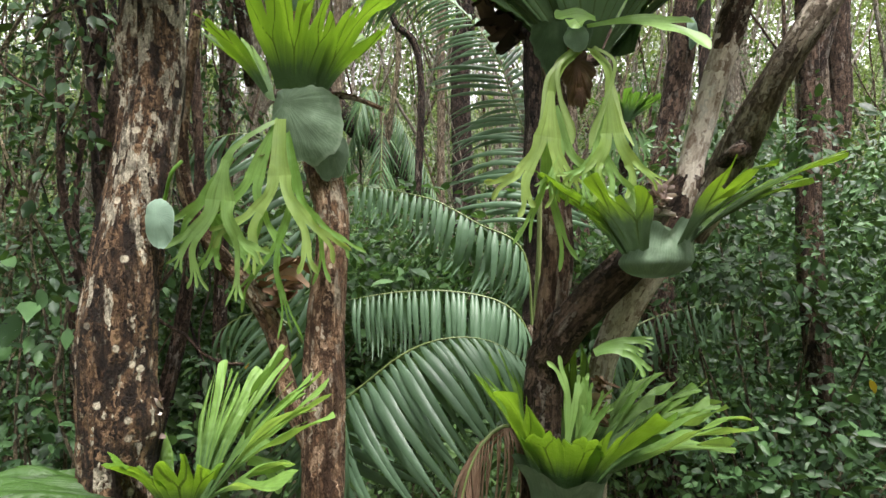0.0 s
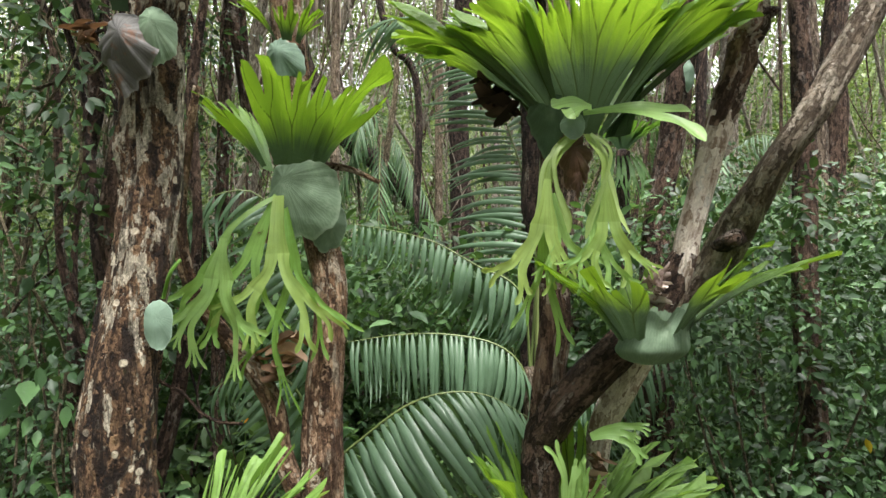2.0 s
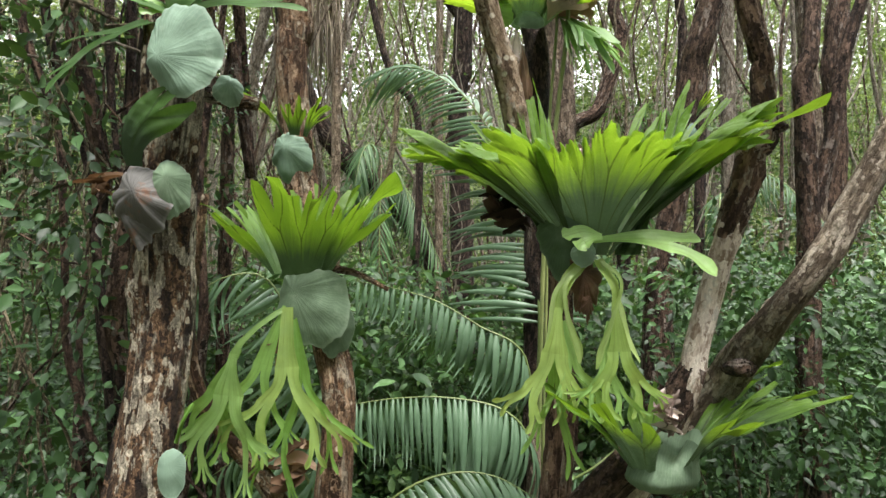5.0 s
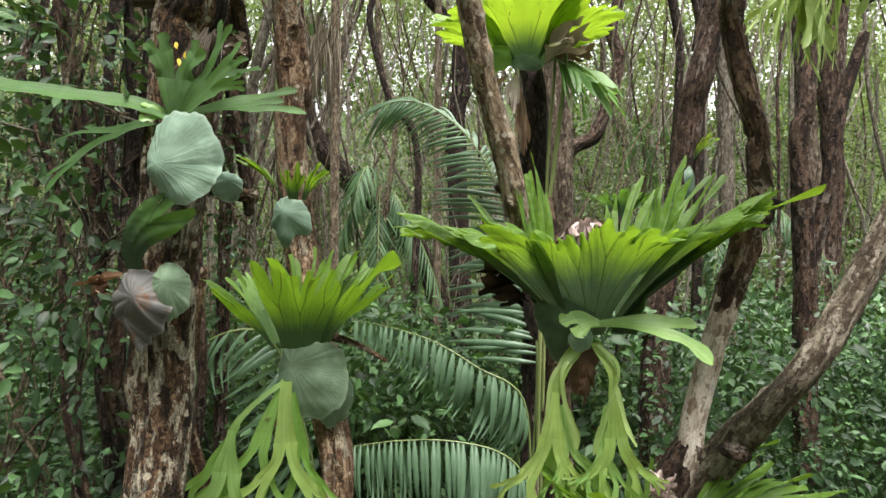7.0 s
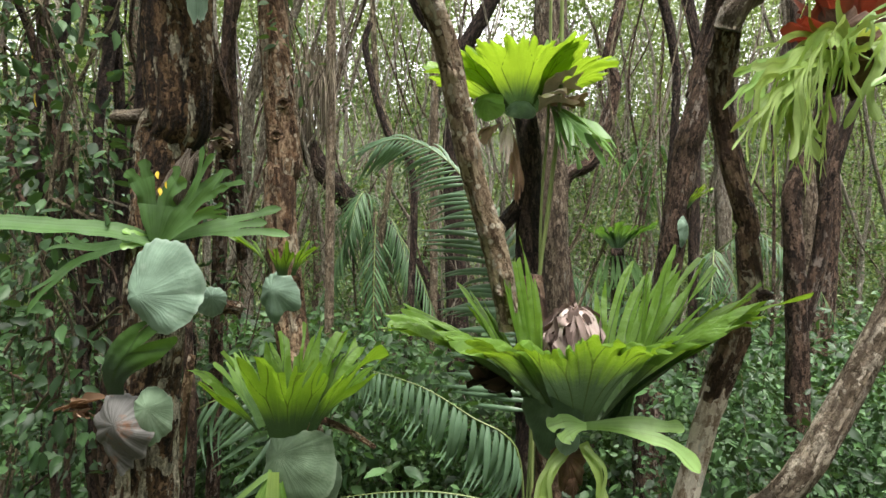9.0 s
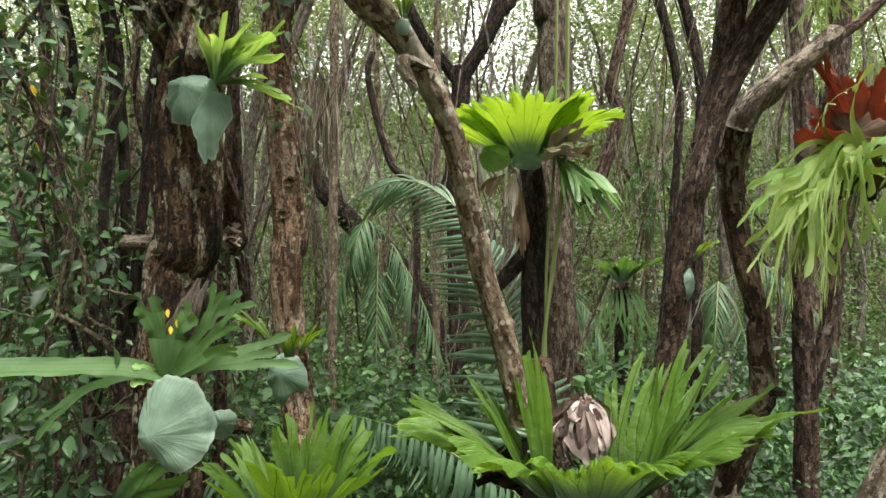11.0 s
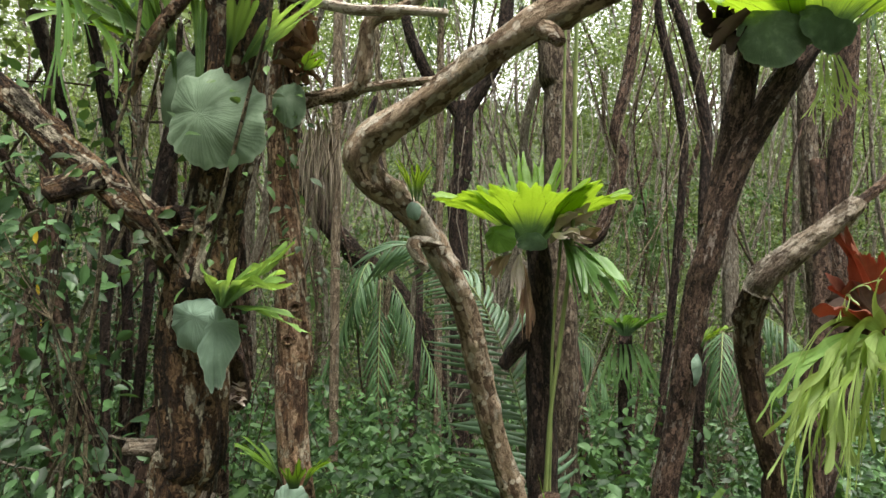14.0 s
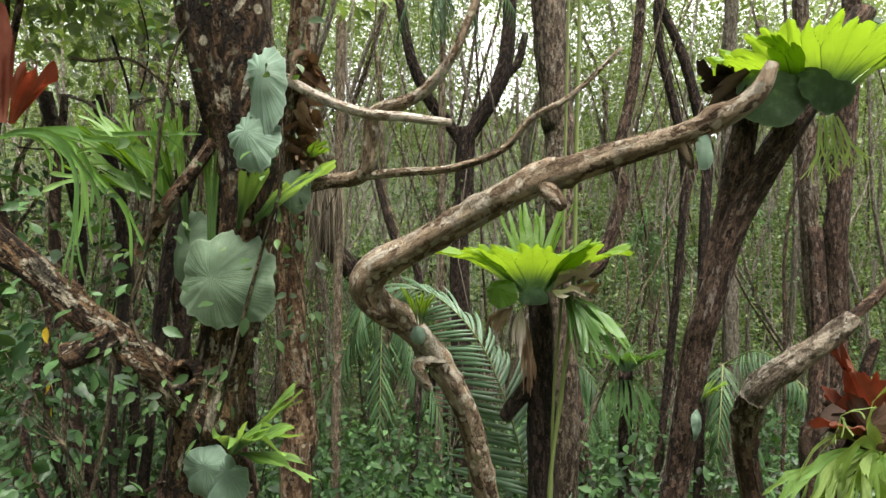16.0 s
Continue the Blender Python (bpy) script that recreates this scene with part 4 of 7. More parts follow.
def shrub(name, base, centre, spread, twigs, per, size, mat, seed, label, clump=0.10, template=LEAF_OVAL, stem=0.012):
    gen = np.random.default_rng(seed)
    ob = thing(name, base, label, "shrub")
    c = np.asarray(centre) + gen.uniform(-1, 1, (twigs, 3)) * np.asarray(spread)
    lob = np.array([noise.noise(Vector(q) * 1.7 + Vector((seed, 0, 0))) + 0.6 * noise.noise(Vector(q) * 4.2 + Vector((seed, 7, 0))) for q in c])
    c = c[lob > 0.02]
    v, f = clumps(gen, c, int(per * 1.25), (clump, clump, clump * 0.7), size, template)
    v[:, 2] = np.maximum(v[:, 2], 0.02)
    tips = [tuple(q) for q in c[:: max(1, len(c) // 16)]]
    sv, sf, su = stems(base, tips, stem, seed)
    mesh_object("stem", sv, sf, M_VINE, ob, su)
    tagged(mesh_object("foliage", v, f, mat, ob), kind="stuff")
    return ob


def vine(name, pts, radius, seed, label, mat=None, group="hanging vines", parent=None):
    ob = thing(name, pts[0], label, "vine", group)
    v, f, uv = tube([(p, radius) for p in pts], sides=7, step=0.06, lump=0.15, ridge=0.0, seed=seed)
    mesh_object("stem", v, to_tris(f), mat or M_VINE, ob, uv)
    return ob


# ---------------------------------------------------------------- ground and distance
def ground_height(x, y):
    return 0.10 * noise.noise(Vector((x * 0.35, y * 0.35, 0))) + 0.5 * noise.noise(Vector((x * 0.05, y * 0.05, 3))) * min(1, (abs(x) + abs(y)) / 40)


axis = np.concatenate([np.linspace(-300, -24, 12), np.linspace(-20, 20, 81), np.linspace(24, 300, 12)])
gx, gy = np.meshgrid(axis, axis + 8, indexing="ij")
gv = [(x, y, ground_height(x, y)) for x, y in zip(gx.ravel(), gy.ravel())]
ground = mesh_object("ground", gv, grid_faces(len(axis), len(axis))[:, ::-1], M_GROUND)
tagged(ground, "forest floor covered in brown leaf litter", "ground", kind="structure")

gen = np.random.default_rng(5)


def far_foliage(name, label, n_clumps, per, depth, low, high, spread, size, mat, seed, width=0.95, thin_top=0.0, gap=0.0, template=LEAF_SMALL, freq=0.45):
    g = np.random.default_rng(seed)
    y = g.uniform(depth[0], depth[1], n_clumps)
    x = g.uniform(-1, 1, n_clumps) * (y * width + 1.5)
    z = low + (high - low) * g.uniform(0, 1, n_clumps) ** (1.0 + thin_top)
    c = np.stack([x, y, z], axis=1)
    keep = np.array([noise.noise(Vector((a * freq, b * freq * 0.55, d * freq * 0.9 + seed))) > gap for a, b, d in c])
    v, f = clumps(g, c[keep], per, spread, size, template)
    v[:, 2] = np.maximum(v[:, 2], -0.1)
    ob = mesh_object(name, v, f, mat)
    return tagged(ob, label, "foliage", kind="stuff")


far_foliage("undergrowth", "low dark-green forest undergrowth behind the palms", 2400, 34, (5.0, 13.0), 0.0, 1.9, (0.17, 0.16, 0.08), 0.10, M_UNDER, 11, gap=-0.1)
far_foliage("broad_leaf_undergrowth", "broad-leaved green plants over the forest floor", 3600, 20, (4.8, 10.0), 0.05, 2.7, (0.24, 0.20, 0.11), 0.13, M_BROAD, 17, gap=-0.15, template=LEAF_OVAL, thin_top=0.8, freq=0.7)
far_foliage("forest_understorey", "mid-green understorey leaves between slim trunks", 4000, 38, (9.5, 19.0), 0.2, 6.5, (0.30, 0.24, 0.10), 0.095, M_UNDER, 12, thin_top=0.6, gap=0.06)
far_foliage("forest_foliage", "light green leaves of the forest further off", 12500, 46, (12.0, 26.0), 0.5, 14.0, (0.34, 0.30, 0.13), 0.105, M_CANOPY, 13, gap=0.20, freq=0.36)
far_foliage("far_forest_foliage", "pale green distant forest crowns with sky between", 15500, 36, (24.0, 42.0), 0.0, 24.0, (0.70, 0.6, 0.28), 0.21, M_CANOPY, 14, 0.75, gap=-0.20, freq=0.20)


def surround(name, label, n_clumps, per, lo, hi, keep, spread, size, mat, seed):
    """Added forest above and behind that cuts down sky light and sun."""
    g = np.random.default_rng(seed)
    c = g.uniform(lo, hi, (n_clumps, 3))
    c = c[[keep(*q) for q in c]]
    v, f = clumps(g, c, per, spread, size, LEAF_SMALL)
    return tagged(mesh_object(name, v, f, mat), label, "foliage", kind="stuff")


# unseen overhead leaves, added so that light falls through gaps
surround("shade_canopy", "leafy canopy with gaps of sky, added overhead to break up the light", 900, 40, (-16, -10, 10.5), (16, 13, 14.5), lambda x, y, z: noise.noise(Vector((x * 0.22, y * 0.22, 5.0))) > 0.18, (0.8, 0.8, 0.25), 0.30, M_CANOPY, 15)
# kept out of view; added only to shade the growth further back
surround("rear_shade_canopy", "leafy canopy added out of view to darken the deeper forest", 800, 36, (-16, 6, 13.5), (16, 24, 17.5), lambda x, y, z: z > 9.0 + 0.47 * max(0.0, y - 6) - 1.0 and noise.noise(Vector((x * 0.25, y * 0.25, 8.0))) > -0.12, (0.8, 0.8, 0.3), 0.30, M_CANOPY, 19)
# leaf mass added high on the left to shade the shrubs and vines
surround("left_shade_crown", "dense leafy crown added to shade the vine tangle", 420, 44, (-7.0, 1.6, 6.9), (-0.9, 6.5, 9.0), lambda x, y, z: noise.noise(Vector((x * 0.4, y * 0.4, 2.0))) > -0.08, (0.40, 0.40, 0.16), 0.16, M_CANOPY, 18)
# added beside and behind the camera, unseen, to cut frontal fill light
surround("light_block_foliage", "dense forest foliage added out of view to block low sky light", 2600, 36, (-26, -16, 0.0), (26, 8, 13.0), lambda x, y, z: (x * x + y * y) ** 0.5 > 9.0 + 2 * noise.noise(Vector((x * 0.3, y * 0.3, z * 0.3))) and abs(x) > 0.95 * y + 3.0, (0.8, 0.8, 0.4), 0.32, M_UNDER, 16)

# wall of forest far behind everything, its haze put into the pale colour stops
g = Graph("distant_forest")
ob = g.coords("Object")
mott = g.maths("ADD", g.maths("MULTIPLY", g.noise(ob, 0.9, 6.0, 0.7), 0.6), g.maths("MULTIPLY", g.noise(g.coords("Object", (1, 1, 0.12)), 1.3, 4.0), 0.4))
g.link(g.ramp(mott, [(0.36, (0.05, 0.065, 0.035)), (0.50, (0.12, 0.15, 0.085)), (0.64, (0.25, 0.28, 0.19))]), g.bsdf.inputs["Base Color"])
g.bsdf.inputs["Roughness"].default_value = 1.0
wall = []
for i in range(721):
    a = 2 * math.pi * (i % 720) / 720
    x, y = math.sin(a), math.cos(a)
    top = 22.5 + 5.0 * noise.noise(Vector((x * 4, y * 4, 0))) + 4.0 * noise.noise(Vector((x * 17, y * 17, 2))) + 2.5 * noise.noise(Vector((x * 70, y * 70, 4)))
    for j in range(2):
        wall.append((58 * x, 8 + 58 * y, -1.0 + j * top))
tagged(mesh_object("backdrop", wall, grid_faces(721, 2), g.mat), "hazy distant wall of forest all round", "backdrop", kind="structure")


# ---------------------------------------------------------------- far trees
def slim_tree(seed, x, y, r, height, lean, mat, label, forked=False):
    rng = random.Random(seed)
    z0 = ground_height(x, y) - 0.1
    ob = thing("forest_tree", (x, y, z0), label, "tree", "slim forest trees")
    pts, px, py = [], x, y
    for k in range(7):
        t = k / 6
        pts.append(((px, py, z0 + height * t), r * (1.15 - 0.6 * t)))
        px += (lean / 3 + rng.uniform(-0.24, 0.24)) * height * 0.16
        py += rng.uniform(-0.05, 0.05) * height * 0.16
    limb("trunk", ob, mat, pts, sides=9, step=0.35, lump=0.10, ridge=0.04, seed=seed)
    if forked:
        k = rng.choice((2, 3))
        p, q = Vector(pts[k][0]), pts[k][1]
        s = rng.choice((-1, 1))
        limb("limb", ob, mat, [(p, q * 0.7), (p + Vector((s * 0.5, 0.1, 0.9)), q * 0.6), (p + Vector((s * 0.9, 0.2, 2.4)), q * 0.5), (p + Vector((s * 1.5, 0.2, 4.6)), q * 0.3)],
             sides=8, step=0.3, seed=seed + 1)
    return ob


frng = random.Random(77)
for k in range(130):
    y = frng.uniform(8.5, 28.0)
    x = frng.uniform(-1, 1) * (y * 0.88 + 1)
    r = frng.choice((0.02, 0.025, 0.03, 0.04, 0.05, 0.07, 0.11)) * (0.8 + y / 40)
    mt, lb = frng.choice(((M_FAR, "slim grey-barked forest tree in the distance"), (M_FAR, "slim grey-barked forest tree in the distance"),
                          (M_BARK_F, "slim dark-barked forest tree in the distance"), (M_BARK_E, "slim brown-barked forest tree in the distance")))
    slim_tree(300 + k, x, y, r, frng.uniform(8, 16), frng.uniform(-0.8, 0.8), mt, lb, True)


for k in range(44):
    y = frng.uniform(5.6, 9.5)
    slim_tree(460 + k, frng.uniform(-1, 1) * (y * 0.8 + 0.5), y, frng.choice((0.008, 0.010, 0.014, 0.02)), frng.uniform(4.5, 9), frng.uniform(-0.9, 0.9), frng.choice((M_FAR, M_VINE, M_BARK_F)), "thin bare crooked sapling in the forest", True)

for k in range(80):
    y = frng.uniform(10.0, 24.0)
    slim_tree(520 + k, frng.uniform(-1, 1) * (y * 0.82), y, frng.choice((0.018, 0.025, 0.035, 0.05)), frng.uniform(9, 16), frng.uniform(-0.7, 0.7), M_FARPALE, "slender pale-barked forest tree in the distance", True)


def tree(name, base, label, group=""):
    return thing(name, base, label, "tree", group)


# leaning dark trunk far back
t_diag = tree("leaning_tree", (0.093, 11.5, 1.419), "dark leaning forest tree with a curved trunk")
limb("trunk", t_diag, M_DARK, [((1.2, 11.6, -0.2), 0.26), ((0.097, 11.5, 0.734), 0.24), ((-0.2, 11.5, 2.561), 0.23), ((-1.069, 11.5, 3.933), 0.22), ((-1.995, 11.5, 4.734), 0.21), ((-2.694, 11.5, 5.654), 0.20),
     ((-3.05, 11.5, 6.694), 0.19), ((-3.412, 11.5, 8.318), 0.17), ((-2.969, 11.5, 9.521), 0.15)], sides=12, step=0.15, seed=3)

# dark forked trunk
t_fork = tree("forked_tree", (0.35, 9.6, 0), "dark forest tree that forks into two limbs")
limb("trunk", t_fork, M_DARK, [((0.35, 9.6, -0.2), 0.20), ((0.242, 9.6, 3.19), 0.18), ((0.167, 9.6, 5.596), 0.16), ((0.245, 9.6, 5.916), 0.16), ((0.261, 9.6, 7.172), 0.165)], sides=12, step=0.15, seed=4)
limb("limb", t_fork, M_DARK, [((0.261, 9.6, 6.978), 0.14), ((0.514, 9.6, 7.35), 0.13), ((0.892, 9.6, 8.127), 0.14), ((0.981, 9.6, 8.903), 0.12), ((1.018, 9.6, 10.167), 0.09)], sides=10, step=0.15, seed=5)
limb("limb", t_fork, M_DARK, [((0.262, 9.6, 6.881), 0.11), ((-0.063, 9.6, 7.296), 0.10), ((-0.405, 9.6, 7.727), 0.10), ((-0.702, 9.6, 8.499), 0.09), ((-0.958, 9.6, 9.759), 0.07)], sides=10, step=0.15, seed=6)
limb("limb", t_fork, M_DARK, [((0.844, 9.6, 8.03), 0.08), ((1.131, 9.6, 8.274), 0.075), ((1.271, 9.6, 8.809), 0.06)], sides=8, step=0.15, seed=7)

# grey straight trunk behind the high fern
t_grey = tree("grey_tree", (1.12, 5.6, 0), "straight grey-brown forest tree")
limb("trunk", t_grey, M_BARK_E, [((1.18, 5.6, -0.2), 0.1842), ((1.083, 5.6, 3.783), 0.173), ((1.083, 5.6, 6.029), 0.1618), ((1.028, 5.6, 6.429), 0.1674), ((0.935, 5.6, 7.56), 0.173), ((0.87, 5.6, 8.698), 0.1535)], sides=16, step=0.08, seed=8)

# dark right trunk that leans and carries the yellow fern
t_right = tree("dark_right_tree", (1.75, 4.5, 0), "dark red-barked tree leaning outward")
limb("trunk", t_right, M_BARK_F, [((1.72, 4.55, -0.2), 0.1327), ((1.663, 4.5, 1.839), 0.1291), ((1.687, 4.5, 2.69), 0.1022), ((1.805, 4.5, 3.329), 0.1022),
     ((1.92, 4.45, 4.278), 0.1040), ((1.97, 4.4, 4.542), 0.1018), ((2.188, 4.4, 5.249), 0.0965), ((2.495, 4.4, 5.826), 0.114), ((2.803, 4.4, 6.317), 0.103), ((3.2, 4.4, 6.944), 0.0855)],
     sides=18, step=0.05, seed=9, lump=0.035, knots=0)
limb("limb", t_right, M_BARK_F, [((2.046, 4.45, 4.804), 0.1121), ((2.193, 4.5, 5.345), 0.1166), ((2.291, 4.5, 5.888), 0.1031), ((2.371, 4.5, 6.433), 0.0762)], sides=12, step=0.06, seed=10)

# further trunks at the right
for k, (pts, mt, lb) in enumerate((
    ([((4.5, 7.0, -0.2), 0.120), ((4.558, 7.0, 3.559), 0.112), ((4.458, 7.0, 5.2), 0.108), ((4.388, 7.0, 6.82), 0.100), ((4.294, 7.0, 8.941), 0.085)], M_BARK_E, "brown forest tree with rough bark"),
    ([((4.9, 7.6, -0.2), 0.14), ((5.196, 7.6, 3.922), 0.135), ((5.188, 7.6, 5.457), 0.140), ((5.339, 7.6, 6.983), 0.125), ((5.415, 7.6, 9.286), 0.105)], M_BARK_F, "dark forest tree with rough bark"),
    ([((4.4, 9.0, -0.2), 0.1435), ((4.487, 9.0, 2.759), 0.1256), ((4.456, 9.0, 5.45), 0.1166), ((4.438, 9.0, 7.259), 0.1076), ((4.44, 9.0, 8.238), 0.1076), ((4.525, 9.0, 10.059), 0.0897)], M_FAR, "pale grey forest tree"),
    ([((2.3, 8.0, -0.2), 0.0957), ((1.663, 8.0, 4.138), 0.1036), ((2.142, 8.0, 4.944), 0.0957), ((2.462, 8.0, 5.993), 0.0877), ((2.344, 8.0, 6.332), 0.0877), ((2.578, 8.0, 7.46), 0.0797), ((2.73, 8.0, 9.16), 0.0638)], M_BARK_F, "reddish-brown bent forest tree"),
    ([((3.0, 8.6, -0.2), 0.06), ((3.526, 8.6, 5.384), 0.06), ((3.513, 8.6, 6.788), 0.0686), ((3.161, 8.6, 8.43), 0.06), ((3.197, 8.6, 9.736), 0.0514)], M_DARK, "slim dark crooked forest tree"),
    ([((3.4, 7.8, -0.2), 0.07), ((3.507, 7.8, 5.257), 0.07), ((3.532, 7.8, 6.389), 0.0777), ((3.254, 7.8, 7.642), 0.07), ((2.858, 7.8, 8.584), 0.0544)], M_DARK, "slim dark crooked forest tree"),
    ([((-1.9, 4.7, -0.2), 0.0609), ((-1.834, 4.7, 4.341), 0.0515), ((-1.758, 4.7, 4.186), 0.0468), ((-1.718, 4.9, 3.509), 0.0391), ((-1.783, 4.7, 5.223), 0.0515), ((-1.718, 4.7, 5.698), 0.0422)], M_BARK_F, "slim red-brown crooked forest tree"),
    ([((-0.5, 8.2, -0.2), 0.049), ((-0.929, 8.2, 2.852), 0.049), ((-0.736, 8.2, 5.06), 0.0409), ((-0.958, 8.2, 6.002), 0.0449), ((-1.063, 8.2, 7.9), 0.0368)], M_VINE, "thin pale crooked sapling"),
    ([((-0.6, 7.6, -0.2), 0.0492), ((-0.378, 7.6, 4.331), 0.0492), ((-0.766, 7.6, 5.249), 0.0454), ((-1.042, 7.6, 6.325), 0.0454), ((-0.987, 7.6, 6.698), 0.0379)], M_DARK, "thin dark crooked sapling"),
)):
    ob = tree("forest_tree", pts[0][0], lb, "slim forest trees")
    limb("trunk", ob, mt, pts, sides=12, step=0.12, seed=40 + k)

# ringed cane palm with a hanging flower broom
cane = thing("cane_palm", ((-1.422, 7.2, 2.478)[0], 7.2, 0), "slim ringed palm stem with hanging brown flower fibres", "palm")
cx = (-1.428, 7.2, 3.196)[0]
rings = []
for k in range(120):
    z = -0.1 + k * 0.068
    rings += [((cx, 7.2, z), 0.060), ((cx, 7.2, z + 0.054), 0.0595), ((cx, 7.2, z + 0.060), 0.0615)]
limb("trunk", cane, M_CANE, rings, sides=12, step=0.014, lump=0.0, ridge=0.0)
hair_top = Vector((-1.536, 7.15, 6.145))
fibre = []
hrng = random.Random(4)
for k in range(150):
    a = hair_top + Vector((hrng.uniform(-0.25, 0.15), hrng.uniform(-0.12, 0.12), hrng.uniform(-0.25, 0.12)))
    dx = hrng.uniform(-0.15, 0.10)
    b = a + Vector((dx, hrng.uniform(-0.08, 0.08), -hrng.uniform(0.5, 1.15)))
    v, f, uv = tube([(a, 0.005), (a.lerp(b, 0.5) + Vector((dx * 0.4, 0, 0.03)), 0.005), (b, 0.003)], sides=4, step=0.25, lump=0, ridge=0)
    fibre.append((v, to_tris(f), uv))
v, f, uv = join_parts(fibre)
mesh_object("flower_broom", v, f, M_FIBRE, cane, uv, label="dry brown hanging flower fibres")

# ---------------------------------------------------------------- big left tree
t_left = tree("gnarled_tree", ((-1.018, 1.78, 1.264)[0], 1.78, 0), "gnarled tree with flaking brown bark and pale lichen patches")
limb("trunk", t_left, M_BARK_A, [(((-1.018, 1.78, 1.264)[0] - 0.02, 1.78, -0.15), 0.150), ((-1.022, 1.8, 1.291), 0.1099), ((-1.04, 1.82, 1.751), 0.1134), ((-1.019, 1.87, 2.116), 0.1013), ((-0.989, 1.92, 2.542), 0.0959),
     ((-0.982, 1.92, 2.667), 0.0959), ((-0.979, 1.9, 2.993), 0.0959), ((-0.933, 1.86, 3.315), 0.0987), ((-0.874, 1.82, 3.872), 0.102), ((-0.826, 1.78, 3.971), 0.0974), ((-0.815, 1.74, 4.321), 0.0974),
     ((-0.742, 1.66, 4.58), 0.0829), ((-0.659, 1.6, 4.934), 0.0777), ((-0.619, 1.54, 5.218), 0.0809), ((-0.647, 1.5, 5.472), 0.1067), ((-0.666, 1.48, 5.693), 0.1165), ((-0.687, 1.48, 6.06), 0.0977)],
     sides=48, step=0.018, lump=0.07, ridge=0.10, knots=16, seed=21)
limb("limb", t_left, M_BARK_A, [((-0.779, 1.7, 4.417), 0.0386), ((-0.826, 1.62, 4.561), 0.051), ((-0.885, 1.55, 4.67), 0.0463), ((-0.96, 1.52, 4.748), 0.0404), ((-1.046, 1.49, 4.829), 0.0369), ((-1.129, 1.46, 4.922), 0.0347),
     ((-1.241, 1.42, 5.021), 0.0405), ((-1.366, 1.4, 5.151), 0.0349)], sides=26, step=0.02, lump=0.12, ridge=0.08, knots=8, seed=22)
limb("branch_stub", t_left, M_BARK_A, [((-0.963, 1.5, 4.766), 0.0389), ((-1.013, 1.46, 4.727), 0.0349), ((-1.049, 1.43, 4.71), 0.0328)], sides=20, step=0.015, knots=3, seed=23, label="broken branch stub with a hollow end")
limb("branch_stub", t_left, M_BARK_A, [((-0.873, 1.88, 3.371), 0.0284), ((-0.767, 1.9, 3.35), 0.0246), ((-0.668, 1.92, 3.338), 0.0208)], sides=14, step=0.015, knots=3, seed=24)
limb("branch_stub", t_left, M_BARK_G, [((-0.86, 1.76, 3.950), 0.030), ((-0.950, 1.78, 3.960), 0.026), ((-1.035, 1.79, 3.962), 0.024)], sides=16, step=0.012, lump=0.2, ridge=0.2, knots=5, seed=25, label="pale broken branch stub")
limb("dead_limb", t_left, M_BARK_H, [((-0.800, 1.80, 4.430), 0.036), ((-0.850, 1.98, 4.330), 0.040), ((-0.880, 2.20, 4.200), 0.043), ((-0.888, 2.32, 4.070), 0.050), ((-0.892, 2.35, 3.985), 0.046), ((-0.900, 2.36, 3.930), 0.024)],
     sides=18, step=0.015, lump=0.2, ridge=0.15, knots=7, seed=26, label="dead reddish limb with a torn stump")
v, f, uv = crumple(Vector((-0.880, 2.285, 4.010)), 0.034, 0.02, 0.10, 18, 27, 0.026)
mesh_object("torn_wood", v, f, M_DEAD_PK, t_left, uv, label="torn pinkish wood of a stump")
for k, (x0, z0, x1, z1, w) in enumerate(((-0.770, 3.850, -0.800, 3.640, 0.022), (-0.742, 3.845, -0.765, 3.700, 0.014), (-0.802, 3.800, -0.838, 3.600, 0.018), (-0.835, 3.745, -0.850, 3.620, 0.012), (-0.722, 3.835, -0.728, 3.760, 0.010))):
    ribbon_part("weathered_wood", t_left, M_BARK_G, [((x0, 1.735, z0), w * 0.3), ((x0 * 0.7 + x1 * 0.3, 1.700, z0 * 0.7 + z1 * 0.3), w), ((x1, 1.695, z1 + 0.05), w * 1.2), ((x1 - 0.01, 1.715, z1), w * 0.5)], 94 + k, ruffle=0.35, label="splintered grey weathered wood")
limb("limb", t_left, M_BARK_B, [((-0.891, 1.5, 4.98), 0.0194), ((-0.812, 1.46, 5.099), 0.0188), ((-0.725, 1.46, 5.219), 0.0173), ((-0.668, 1.5, 5.334), 0.0159)], sides=12, step=0.02, seed=28)

limb("upper_trunk", t_left, M_BARK_A, [((-0.68, 1.48, 5.95), 0.097), ((-0.74, 1.55, 6.8), 0.09), ((-0.70, 1.7, 7.8), 0.07), ((-0.82, 1.8, 8.6), 0.04)], sides=16, step=0.06, seed=29)
limb("upper_limb", t_left, M_BARK_A, [((-0.74, 1.55, 6.7), 0.06), ((-1.2, 1.9, 7.3), 0.05), ((-1.9, 2.4, 7.8), 0.03)], sides=10, step=0.06, seed=30)

